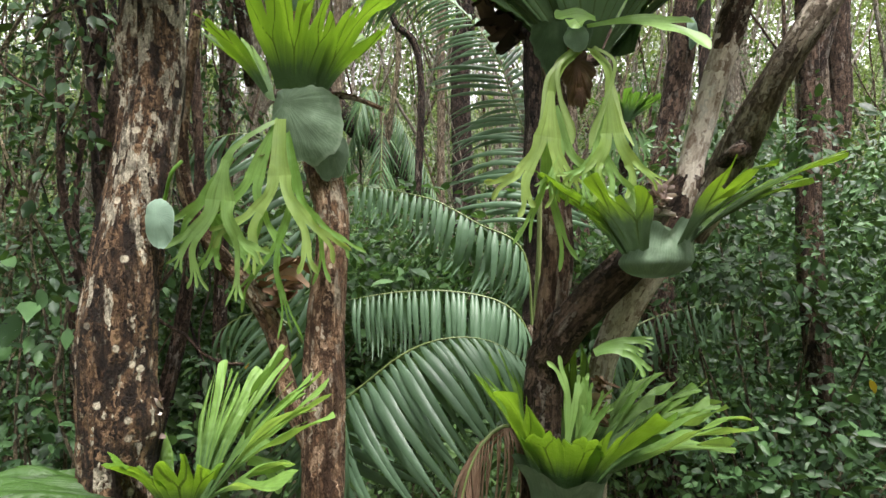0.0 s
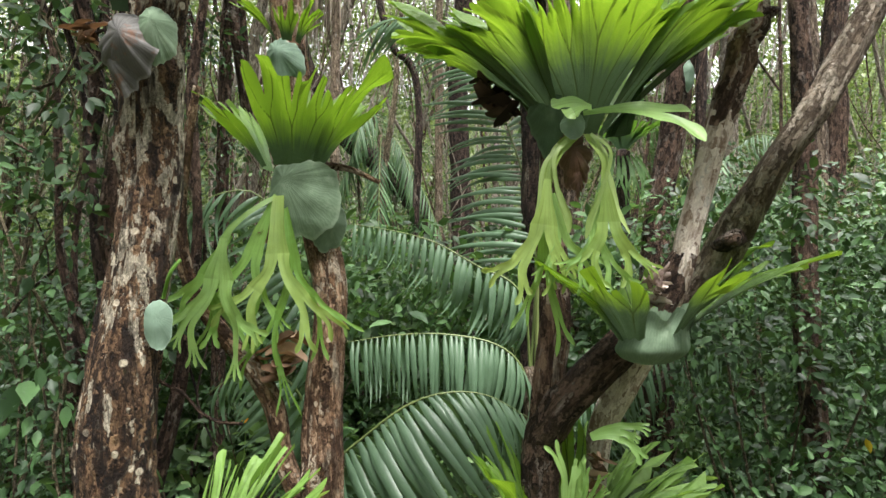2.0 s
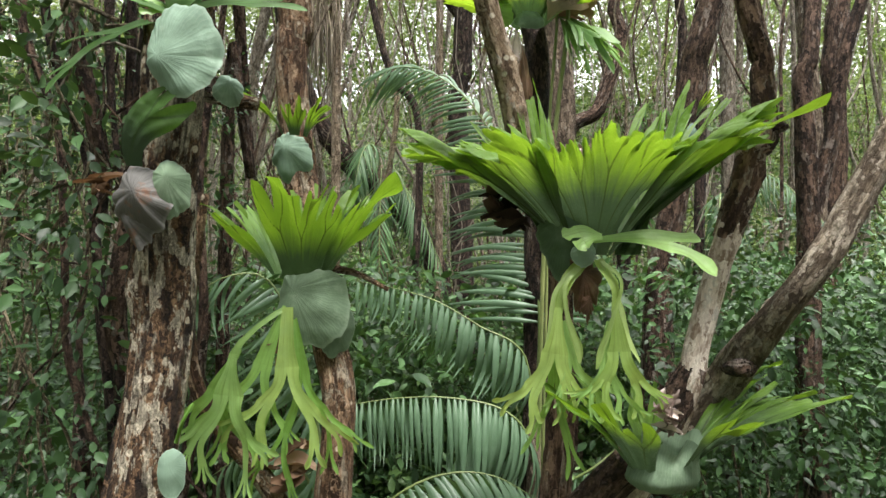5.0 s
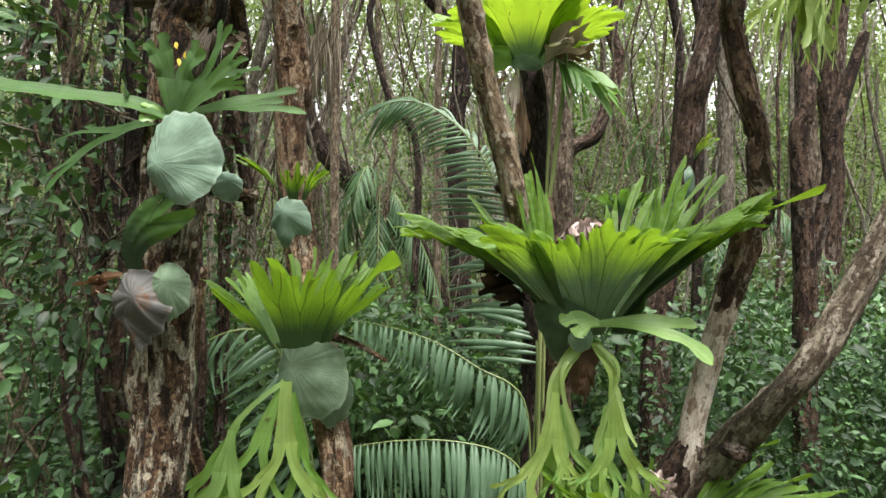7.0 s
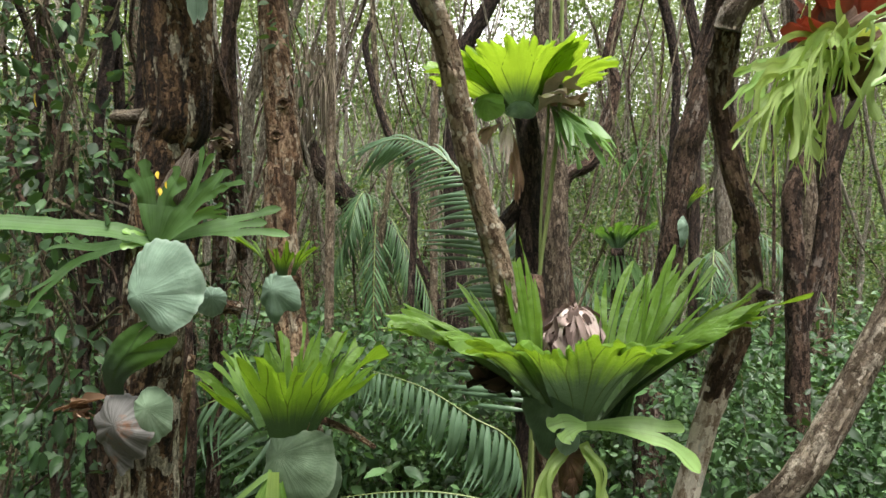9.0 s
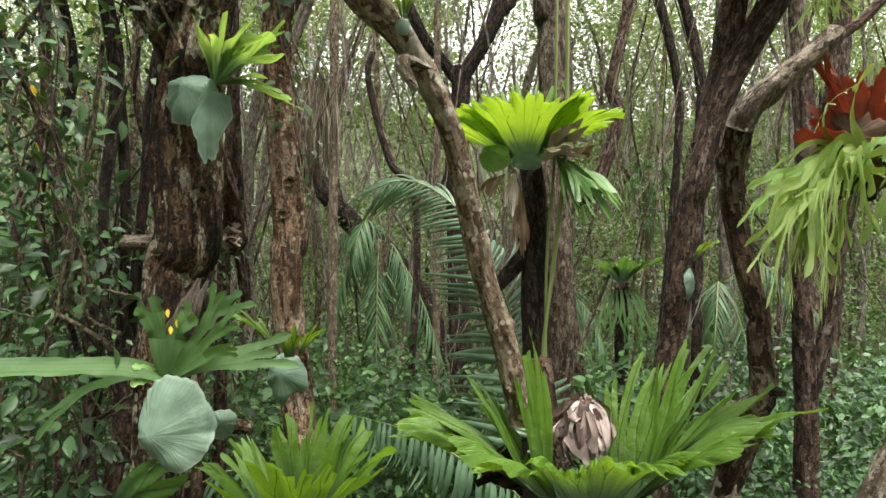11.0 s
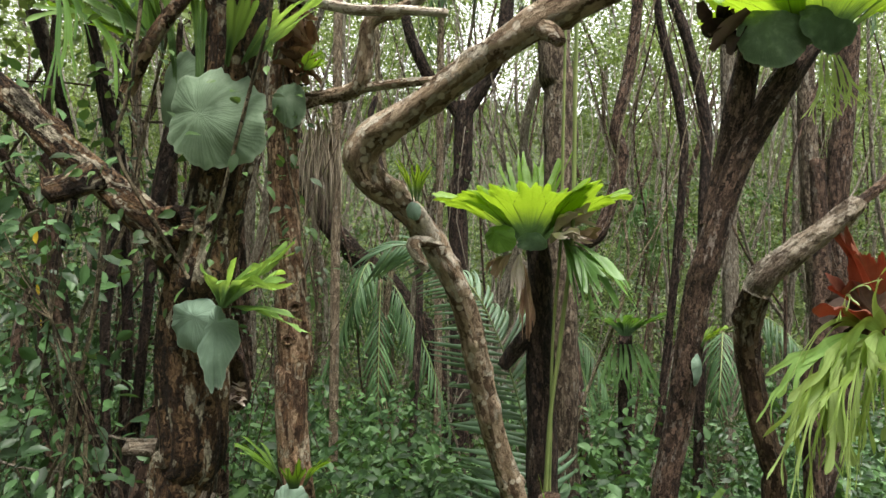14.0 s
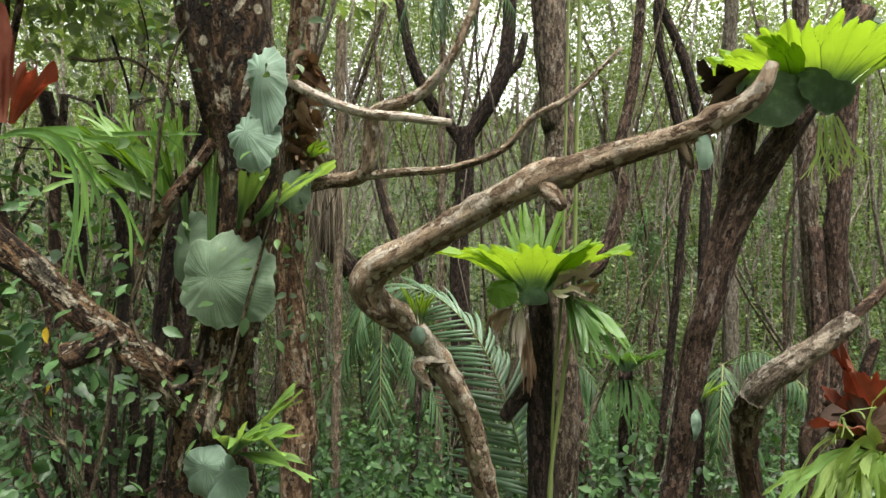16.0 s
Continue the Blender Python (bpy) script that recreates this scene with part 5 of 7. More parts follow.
# ---------------------------------------------------------------- second left tree
t_second = tree("brown_tree", ((-0.491, 2.4, 1.01)[0], 2.4, 0), "slender tree with dry tan peeling bark")
limb("trunk", t_second, M_BARK_B, [(((-0.498, 2.4, 1.01)[0] - 0.02, 2.4, -0.15), 0.1005), ((-0.509, 2.44, 1.233), 0.0885), ((-0.519, 2.5, 1.658), 0.083), ((-0.507, 2.58, 2.159), 0.0772), ((-0.586, 2.68, 2.485), 0.0777), ((-0.73, 2.86, 3.018), 0.0852),
     ((-0.807, 2.92, 3.467), 0.0867), ((-0.837, 2.94, 3.949), 0.0867), ((-0.814, 2.94, 3.974), 0.0809), ((-0.843, 2.94, 4.331), 0.0809), ((-0.882, 2.94, 4.828), 0.0722), ((-0.896, 2.94, 5.314), 0.0722), ((-0.844, 2.94, 5.85), 0.0722), ((-0.809, 2.94, 6.508), 0.0722)],
     sides=28, step=0.03, lump=0.10, ridge=0.08, knots=14, seed=31)
limb("limb", t_second, M_BARK_B, [((-0.691, 2.5, 1.409), 0.0399), ((-0.73, 2.5, 1.656), 0.0448), ((-0.832, 2.5, 1.841), 0.0448), ((-0.984, 2.5, 2.015), 0.0374), ((-1.103, 2.48, 2.225), 0.0324), ((-1.146, 2.46, 2.494), 0.0299), ((-1.109, 2.45, 2.837), 0.022), ((-1.07, 2.45, 3.084), 0.0159)],
     sides=14, step=0.03, lump=0.12, knots=5, seed=32)
limb("limb", t_second, M_BARK_B, [((-0.48, 2.46, 1.033), 0.0498), ((-0.647, 2.48, 1.365), 0.0473), ((-0.704, 2.5, 1.508), 0.0424)], sides=14, step=0.03, seed=33)
limb("twig", t_second, M_BARK_B, [((-0.559, 2.62, 2.765), 0.0207), ((-0.415, 2.55, 2.737), 0.014), ((-0.276, 2.5, 2.672), 0.01)], sides=8, step=0.03, seed=34)
limb("limb", t_second, M_BARK_D, [((-0.837, 2.94, 5.344), 0.0433), ((-0.681, 2.9, 5.364), 0.0376), ((-0.491, 2.8, 5.387), 0.0391), ((-0.444, 2.75, 5.547), 0.0384), ((-0.412, 2.7, 5.673), 0.035), ((-0.206, 2.65, 5.743), 0.029), ((-0.048, 2.6, 5.915), 0.0233), ((0.081, 2.6, 6.234), 0.0181)],
     sides=12, step=0.03, knots=5, seed=35)
limb("limb", t_second, M_BARK_D, [((-0.491, 2.8, 5.381), 0.0251), ((-0.262, 2.75, 5.395), 0.0219), ((-0.041, 2.7, 5.409), 0.0188), ((0.198, 2.65, 5.492), 0.0172), ((0.323, 2.6, 5.629), 0.0155), ((0.505, 2.6, 5.736), 0.013), ((0.74, 2.6, 5.963), 0.0104)], sides=10, step=0.03, knots=4, seed=36)
limb("branch_stub", t_second, M_PALE, [((-0.908, 2.9, 5.896), 0.0289), ((-0.677, 2.6, 5.724), 0.0246), ((-0.436, 2.4, 5.597), 0.0227), ((-0.234, 2.3, 5.554), 0.0195), ((-0.053, 2.25, 5.521), 0.0157)], sides=10, step=0.03, knots=3, seed=37, label="bare pale dead branch")

v, f, uv = crumple(Vector((-0.775, 2.84, 5.72)), 0.075, 0.04, 0.52, 46, 38, 0.050)
mesh_object("loose_bark", v, f, M_DEAD, t_second, uv, label="shaggy hanging shreds of grey-brown bark")
limb("upper_trunk", t_second, M_BARK_B, [((-0.809, 2.94, 6.42), 0.071), ((-0.80, 3.0, 7.4), 0.06), ((-0.88, 3.1, 8.6), 0.04)], sides=14, step=0.06, seed=37)

# ---------------------------------------------------------------- tree with the great fern and the bent limb
t_mid = tree("bent_limb_tree", ((0.437, 2.3, 1.062)[0], 2.32, 0), "crooked tree with brown bark and a long bent limb")
limb("trunk", t_mid, M_BARK_H, [(((0.468, 2.574, 0.948)[0], 2.32, -0.15), 0.0917), ((0.480, 2.619, 1.133), 0.0871), ((0.488, 2.642, 1.644), 0.0756), ((0.525, 2.664, 2.036), 0.0703), ((0.526, 2.686, 2.351), 0.0622), ((0.529, 2.709, 2.781), 0.0574), ((0.494, 2.731, 3.093), 0.0574), ((0.453, 2.742, 3.425), 0.0526)],
     sides=26, step=0.03, lump=0.10, ridge=0.10, knots=6, seed=41)
limb("bent_limb", t_mid, M_BARK_D, [((0.321, 2.44, 3.209), 0.055), ((0.244, 2.4, 3.555), 0.0515), ((0.155, 2.34, 3.822), 0.0481), ((0.087, 2.26, 4.099), 0.0471), ((0.031, 2.18, 4.337), 0.0471), ((-0.066, 2.08, 4.552), 0.0449),
     ((-0.176, 2.0, 4.713), 0.0478), ((-0.296, 1.94, 4.812), 0.0549), ((-0.338, 1.9, 4.882), 0.0587), ((-0.289, 1.86, 4.951), 0.0553), ((-0.159, 1.8, 5.017), 0.0484), ((-0.0, 1.7, 5.102), 0.044), ((0.141, 1.6, 5.178), 0.0415),
     ((0.269, 1.52, 5.221), 0.0389), ((0.403, 1.46, 5.263), 0.0347), ((0.534, 1.42, 5.301), 0.0307), ((0.644, 1.38, 5.353), 0.0279), ((0.695, 1.36, 5.397), 0.0244), ((0.721, 1.35, 5.461), 0.0161)],
     sides=30, step=0.016, lump=0.07, ridge=0.06, knots=46, seed=42, label="long bent limb dotted with pale lichen")
limb("branch_stub", t_mid, M_BARK_D, [((0.203, 1.54, 5.179), 0.0254), ((0.227, 1.5, 5.141), 0.0224), ((0.238, 1.48, 5.115), 0.0149)], sides=12, step=0.012, seed=43)
limb("branch_stub", t_mid, M_BARK_D, [((0.527, 1.42, 5.29), 0.0181), ((0.546, 1.42, 5.24), 0.0126), ((0.556, 1.42, 5.211), 0.0056)], sides=10, step=0.012, seed=44)
limb("branch_stub", t_mid, M_BARK_D, [((-0.062, 2.06, 4.598), 0.0266), ((-0.139, 1.98, 4.612), 0.0199), ((-0.165, 1.96, 4.595), 0.0239), ((-0.122, 1.98, 4.513), 0.0159)], sides=12, step=0.012, knots=3, seed=45)

# ---------------------------------------------------------------- right tree
t_rt = tree("spreading_tree", ((0.391, 2.3, 1.241)[0] + 0.05, 2.2, 0), "spreading tree with bare pale and rough grey limbs")
limb("trunk", t_rt, M_BARK_F, [((0.42, 2.50, -0.15), 0.095), ((0.425, 2.46, 1.38), 0.080), ((0.474, 2.38, 1.66), 0.077), ((0.584, 2.31, 1.828), 0.075), ((0.720, 2.31, 1.967), 0.073), ((0.875, 2.36, 2.105), 0.069), ((1.040, 2.39, 2.343), 0.066)],
     sides=24, step=0.025, lump=0.12, ridge=0.10, knots=8, seed=51)
limb("limb", t_rt, M_PALE, [((0.660, 2.55, 0.0), 0.060), ((0.668, 2.54, 0.96), 0.056), ((0.678, 2.54, 1.260), 0.053), ((0.706, 2.52, 1.564), 0.057), ((0.786, 2.46, 1.797), 0.063), ((0.893, 2.40, 2.013), 0.058), ((0.998, 2.36, 2.270), 0.052), ((1.04, 2.4, 2.413), 0.0502), ((1.114, 2.44, 2.628), 0.0526),
     ((1.195, 2.44, 2.922), 0.0502), ((1.253, 2.42, 3.119), 0.0431)], sides=20, step=0.025, lump=0.08, ridge=0.07, knots=5, seed=52, label="bare pale limb with peeled bark")
limb("limb", t_rt, M_BARK_H, [((1.187, 2.44, 2.897), 0.0478), ((1.244, 2.42, 3.09), 0.055), ((1.295, 2.41, 3.282), 0.055), ((1.332, 2.4, 3.324), 0.055), ((1.321, 2.4, 3.616), 0.0478), ((1.33, 2.4, 3.658), 0.0431), ((1.273, 2.4, 3.869), 0.0454), ((1.214, 2.4, 4.157), 0.0454), ((1.19, 2.34, 4.349), 0.0500), ((1.165, 2.24, 4.450), 0.0500)], sides=20, step=0.025, lump=0.15, ridge=0.12, knots=14, seed=53)
limb("limb", t_rt, M_BARK_G, [((1.150, 2.22, 4.430), 0.050), ((1.172, 2.19, 4.500), 0.052), ((1.245, 2.15, 4.580), 0.044), ((1.335, 2.12, 4.660), 0.041), ((1.420, 2.10, 4.735), 0.038), ((1.455, 2.10, 4.770), 0.033)], sides=24, step=0.018, lump=0.12, ridge=0.12, knots=12, seed=61, label="weathered grey limb with a broken end")
limb("limb", t_rt, M_BARK_H, [((1.395, 2.12, 4.700), 0.026), ((1.490, 2.15, 4.770), 0.022), ((1.650, 2.20, 4.880), 0.021), ((1.85, 2.25, 5.10), 0.020)], sides=12, step=0.03, knots=4, seed=62)
limb("branch_stub", t_rt, M_BARK_F, [((1.325, 2.4, 3.328), 0.0407), ((1.363, 2.36, 3.364), 0.0281), ((1.39, 2.33, 3.36), 0.0138)], sides=10, step=0.015, seed=54)
limb("limb", t_rt, M_BARK_G, [((1.02, 2.40, 2.115), 0.071), ((1.105, 2.32, 2.292), 0.071), ((1.125, 2.15, 2.468), 0.062), ((1.155, 1.95, 2.659), 0.0505), ((1.22, 1.87, 2.806), 0.0466), ((1.333, 1.87, 2.994), 0.0466), ((1.474, 1.88, 3.242), 0.045), ((1.682, 1.92, 3.594), 0.0511), ((1.81, 1.95, 4.03), 0.0505), ((1.78, 1.98, 4.402), 0.0478)],
     sides=26, step=0.022, lump=0.11, ridge=0.09, knots=8, seed=55, label="rough grey-brown limb")
limb("branch_stub", t_rt, M_BARK_F, [((1.10, 2.26, 2.38), 0.036), ((1.085, 2.14, 2.405), 0.034), ((1.080, 2.06, 2.415), 0.030)], sides=14, step=0.015, knots=2, seed=56, label="dark hollow broken stub")

t_behind = tree("rough_tree", ((2.159, 3.4, 3.195)[0], 3.4, 0), "rough-barked tree behind the spreading limbs")
limb("trunk", t_behind, M_BARK_F, [(((2.159, 3.4, 3.195)[0] + 0.2, 3.4, -0.1), 0.0813), ((2.168, 3.4, 1.841), 0.0712), ((2.158, 3.4, 3.025), 0.0627), ((2.129, 3.4, 3.878), 0.0542), ((2.166, 3.4, 4.025), 0.0508), ((2.26, 3.5, 4.573), 0.0471), ((2.29, 3.6, 5.188), 0.0431)], sides=16, step=0.04, seed=57)
limb("limb", t_behind, M_BARK_F, [((2.192, 3.4, 3.093), 0.0457), ((2.296, 3.4, 3.536), 0.0457), ((2.371, 3.4, 4.026), 0.039), ((2.529, 3.4, 4.51), 0.0305)], sides=12, step=0.04, seed=58)

# dark post that carries the high fern
t_post = tree("dark_post_tree", ((0.755, 4.65, 2.898)[0], 4.65, 0), "dark dead tree stem below the high fern")
limb("trunk", t_post, M_DARK, [(((0.756, 4.65, 2.072)[0], 4.65, -0.1), 0.1483), ((0.755, 4.65, 2.898), 0.1297), ((0.732, 4.65, 3.821), 0.1066), ((0.731, 4.65, 4.471), 0.0973), ((0.685, 4.65, 4.751), 0.0927), ((0.684, 4.65, 4.984), 0.0695)], sides=16, step=0.06, seed=59)
limb("branch_stub", t_post, M_DARK, [((0.662, 4.65, 3.96), 0.0695), ((0.494, 4.6, 3.777), 0.0596), ((0.421, 4.55, 3.688), 0.0448)], sides=10, step=0.05, seed=60)
for k, (a, b, c) in enumerate((((0.921, 4.35, 4.748), (0.834, 4.35, 3.921), (0.735, 4.35, 2.884)), ((0.844, 4.4, 4.712), (0.787, 4.4, 3.92), (0.77, 4.4, 2.871)))):
    foot = (c[0] - 0.06, c[1], -0.05)
    vine("climbing_vine", [(a[0] + 0.05, a[1], a[2] + 3.0), (a[0] + 0.02, a[1], a[2] + 1.2), a, b, c, foot], 0.012 if k else 0.017, 80 + k, "smooth pale green climbing stem", M_RACHIS, "climbing stems")


# ---------------------------------------------------------------- staghorn ferns
def fern(name, base, label, group="staghorn ferns"):
    return thing(name, base, label, "fern", group)


# great fern on the crooked tree
b = Vector((0.545, 2.35, 2.828))
g_fern = fern("staghorn_fern", b, "huge bright green staghorn fern with a wide cupped nest")
for turn, spread, length, e0, e1, lobes, seed, mt, cut, vee, sag, dx, dy in (
    (0, 104, 0.59, 70, 34, 9, 1, M_NEST_FELT, 0.20, 0, 40, 0.02, -0.04), (-64, 52, 0.70, 58, 27, 7, 2, M_NEST_FELT, 0.20, 0, 30, 0.02, -0.04), (-92, 46, 0.85, 52, 23, 8, 3, M_NEST_FELT, 0.22, 0, 22, 0.02, -0.04),
    (62, 50, 0.78, 58, 30, 5, 8, M_NEST_FELT, 0.20, 0, 20, 0.02, -0.04), (90, 46, 0.95, 50, 30, 6, 4, M_NEST_FELT, 0.36, 1, 0, 0.02, -0.04),
    (-150, 62, 0.80, 84, 72, 3, 5, M_NEST, 0.40, 1, 0, -0.10, -0.10), (-118, 40, 0.72, 70, 48, 3, 7, M_NEST, 0.45, 1, 0, -0.06, -0.06), (136, 84, 0.76, 78, 58, 6, 6, M_NEST, 0.44, 1, 0, 0.12, -0.14), (110, 60, 0.90, 64, 38, 5, 9, M_NEST, 0.46, 1, 0, 0.06, -0.10)):
    fan_part(g_fern, mt, b + Vector((dx, dy, 0)), turn, spread, length, e0, e1, lobes, r0=0.085, seed=seed, notch=cut, wave=0.035, ruffle=0.035, vee=vee, sag=sag, split=0.9 if vee else 1.0)
shield_part(g_fern, M_SHIELD_DK, (0.462, 2.25, 2.885), -22, 0.125, 0.13, 0.16, bulge=0.08, seed=3, origin=0.9, wavy=0.06, ox=0.3, point=0.3)
v, f, uv = shreds((0.60, 2.48, 3.07), 0.16, 0.21, 60, 15)
mesh_object("dead_frond", v, f, M_DEAD_PK, g_fern, uv, label="dry pinkish curled dead fronds")
v, f, uv = shreds((0.60, 2.48, 3.07), 0.155, 0.21, 120, 5)
mesh_object("dead_heart", v, f, M_HEART, g_fern, uv, label="dry curled brown dead fronds")
shield_part(g_fern, M_DEADCUP, (0.52, 2.2, 2.729), 0, 0.062, 0.09, 0.10, name="dead_frond", label="dry brown cupped dead frond", bulge=0.07, seed=6, wavy=0.2, point=0.3)
shield_part(g_fern, M_DEADCUP, (0.53, 2.19, 2.63), 15, 0.035, 0.06, 0.07, name="dead_frond", label="dry brown cupped dead frond", bulge=0.03, seed=8, wavy=0.3, point=0.5)
v, f, uv = crumple(Vector((0.256, 2.4, 3.011)), 0.12, 0.06, 0.16, 12, 7, 0.07)
mesh_object("dead_frond", v, f, M_DARKDEAD, g_fern, uv, label="blackened rotting frond")
c = Vector((0.545, 2.16, 2.89))
strap_part("fertile_frond", g_fern, M_STRAP_PALE, (0.535, 2.12, 2.882), (0.95, -0.15, 0.08), 0.03, 0.110, 0.27, 1, 11, gravity=0.30, facing=(0, -0.8, 0.7), spread=24, shrink=0.6)
strap_part("fertile_frond", g_fern, M_STRAP_PALE, (0.556, 2.08, 2.893), (-1.0, -0.1, 0.15), 0.03, 0.11, 0.08, 1, 12, gravity=0.5, facing=(0, -0.8, 0.5), spread=20)
shield_part(g_fern, M_SHIELD_B, (0.492, 2.1, 2.831), 10, 0.045, 0.05, 0.05, bulge=0.03, seed=13, name="young_shield")
for k, pts in enumerate(([((0.505, 2.15, 2.805), 0.026), ((0.435, 2.11, 2.730), 0.024), ((0.402, 2.10, 2.640), 0.018), ((0.396, 2.10, 2.545), 0.012)],
                          [((0.560, 2.15, 2.810), 0.026), ((0.602, 2.10, 2.720), 0.022), ((0.606, 2.09, 2.640), 0.017), ((0.598, 2.09, 2.545), 0.012)])):
    ribbon_part("stalk", g_fern, M_STRAP_YL, pts, 47 + k, ruffle=0.10, facing=(0.5 if k else -0.5, -1, 0.1))
for k, pts in enumerate(([((0.505, 2.12, 2.800), 0.010), ((0.425, 2.085, 2.720), 0.009), ((0.428, 2.075, 2.600), 0.009), ((0.465, 2.065, 2.490), 0.016), ((0.470, 2.065, 2.430), 0.005)],
                          [((0.560, 2.12, 2.805), 0.010), ((0.625, 2.080, 2.730), 0.008), ((0.590, 2.070, 2.590), 0.009), ((0.545, 2.060, 2.480), 0.017), ((0.530, 2.060, 2.410), 0.005)],
                          [((0.495, 2.13, 2.800), 0.009), ((0.390, 2.105, 2.690), 0.008), ((0.368, 2.100, 2.530), 0.011), ((0.340, 2.095, 2.400), 0.016), ((0.325, 2.095, 2.330), 0.004)],
                          [((0.565, 2.13, 2.800), 0.009), ((0.622, 2.105, 2.660), 0.009), ((0.655, 2.100, 2.520), 0.014), ((0.700, 2.095, 2.430), 0.004)])):
    ribbon_part("stalk", g_fern, M_STRAP_LT, pts, 61 + k, ruffle=0.12, facing=(0.4 if k % 2 else -0.4, -1, 0.1), label="yellowish narrow frond stalk")
for start, hd, w0, w1, ln, forks, turn, seed, mt in (
    ((0.398, 2.094, 2.630), (-0.10, -0.05, -1.0), 0.026, 0.095, 0.17, 3, 40, 21, M_STRAP_YL),
    ((0.415, 2.110, 2.580), (0.25, -0.10, -1.0), 0.026, 0.060, 0.15, 3, 36, 22, M_STRAP_PALE),
    ((0.603, 2.084, 2.630), (0.10, -0.10, -1.0), 0.026, 0.090, 0.16, 3, 40, 23, M_STRAP_YL),
    ((0.590, 2.100, 2.580), (-0.22, -0.12, -1.0), 0.026, 0.060, 0.14, 3, 34, 24, M_STRAP_PALE),
    ((0.400, 2.140, 2.600), (-0.05, 0.05, -1.0), 0.024, 0.055, 0.26, 2, 24, 25, M_STRAP)):
    strap_part("fertile_frond", g_fern, mt, start, hd, w0, w1, ln, forks, seed, gravity=0.30, spread=turn, shrink=0.72)

# fern on the second left tree
b = Vector((-0.675, 2.55, 2.736))
l_fern = fern("staghorn_fern", b, "staghorn fern with upright green crown and hanging forked fronds")
for turn, spread, length, e0, e1, lobes, seed, mt in ((14, 96, 0.47, 78, 42, 5, 31, M_NEST), (72, 56, 0.53, 62, 28, 3, 32, M_NEST), (-62, 50, 0.44, 58, 30, 3, 33, M_NEST), (-104, 50, 0.46, 70, 44, 3, 39, M_NEST_LT), (118, 50, 0.50, 70, 48, 3, 38, M_NEST), (172, 110, 0.54, 82, 58, 5, 34, M_NEST)):
    fan_part(l_fern, mt, b, turn, spread, length, e0, e1, lobes, r0=0.13, seed=seed, notch=0.40, wave=0.07, ruffle=0.04, split=0.8, vee=1, gap=0.14)
shield_part(l_fern, M_SHIELD, (-0.593, 2.46, 2.602), 12, 0.155, 0.165, 0.185, bulge=0.06, seed=35, origin=0.45, ox=-0.6)
shield_part(l_fern, M_SHIELD, (-0.521, 2.56, 2.493), 40, 0.10, 0.11, 0.13, bulge=0.04, seed=36)
ribbon_part("stalk", l_fern, M_STRAP_PALE, [((-0.695, 2.41, 2.605), 0.010), ((-0.790, 2.36, 2.535), 0.011), ((-0.860, 2.33, 2.465), 0.013), ((-0.895, 2.32, 2.405), 0.020)], 46, ruffle=0.05)
for start, hd, w0, w1, ln, forks, turn, seed, mt in (
    ((-0.893, 2.320, 2.415), (-0.10, -0.10, -1.0), 0.034, 0.125, 0.17, 3, 40, 41, M_STRAP_PALE),
    ((-0.705, 2.405, 2.605), (-0.34, -0.12, -1.0), 0.024, 0.085, 0.26, 3, 32, 42, M_STRAP),
    ((-0.692, 2.395, 2.600), (0.02, -0.16, -1.0), 0.046, 0.095, 0.25, 3, 34, 43, M_STRAP_YL),
    ((-0.680, 2.420, 2.590), (0.26, -0.10, -1.0), 0.022, 0.070, 0.28, 3, 30, 44, M_STRAP),
    ((-0.880, 2.350, 2.430), (-0.48, -0.05, -0.9), 0.026, 0.085, 0.19, 3, 34, 45, M_STRAP)):
    strap_part("fertile_frond", l_fern, mt, start, hd, w0, w1, ln, forks, seed, gravity=0.45, spread=turn, shrink=0.80)
v, f, uv = crumple(Vector((-0.729, 2.44, 2.438)), 0.04, 0.03, 0.12, 5, 8, 0.045)
mesh_object("dead_frond", v, f, M_DEAD, l_fern, uv, label="dry brown scrap of frond")
v, f, uv = crumple(Vector((-0.682, 2.46, 1.909)), 0.10, 0.04, 0.22, 12, 9, 0.05)
mesh_object("dead_frond", v, f, M_DEAD, l_fern, uv, label="withered tan frond tips")

# small fern higher on that tree
b = Vector((-0.79, 2.86, 3.421))
s_fern = fern("small_staghorn_fern", b, "small young staghorn fern on the slender trunk")
shield_part(s_fern, M_SHIELD_B, (-0.793, 2.825, 3.315), 5, 0.100, 0.12, 0.13, bulge=0.09, seed=51)
for turn, spread, length, e1, lobes, seed in ((-75, 60, 0.32, 22, 4, 52), (70, 50, 0.22, 22, 3, 53), (10, 60, 0.20, 50, 3, 54)):
    fan_part(s_fern, M_NEST, b, turn, spread, length, 70, e1, lobes, r0=0.06, seed=seed, wave=0.05)

# middle right fern on the spreading tree
b = Vector((0.775, 2.13, 2.030))
r_fern = fern("staghorn_fern", b, "spreading staghorn fern with a felted grey-green cup")
for turn, spread, length, e0, e1, lobes, seed, mt, cut in ((76, 50, 0.70, 56, 8, 4, 62, M_NEST_FELT, 0.40), (44, 44, 0.44, 66, 34, 3, 69, M_NEST_FELT, 0.42), (100, 40, 0.62, 56, 20, 3, 63, M_NEST, 0.42), (-50, 70, 0.35, 66, 38, 4, 61, M_NEST_FELT, 0.34), (-88, 50, 0.48, 58, 30, 3, 64, M_NEST, 0.42), (-125, 50, 0.42, 66, 40, 3, 68, M_NEST, 0.42), (175, 60, 0.36, 76, 54, 2, 66, M_NEST, 0.45)):
    fan_part(r_fern, mt, b + Vector((0, 0, -0.01)), turn, spread, length, e0, e1, lobes, r0=0.095, seed=seed, notch=cut, wave=0.05, ruffle=0.03)
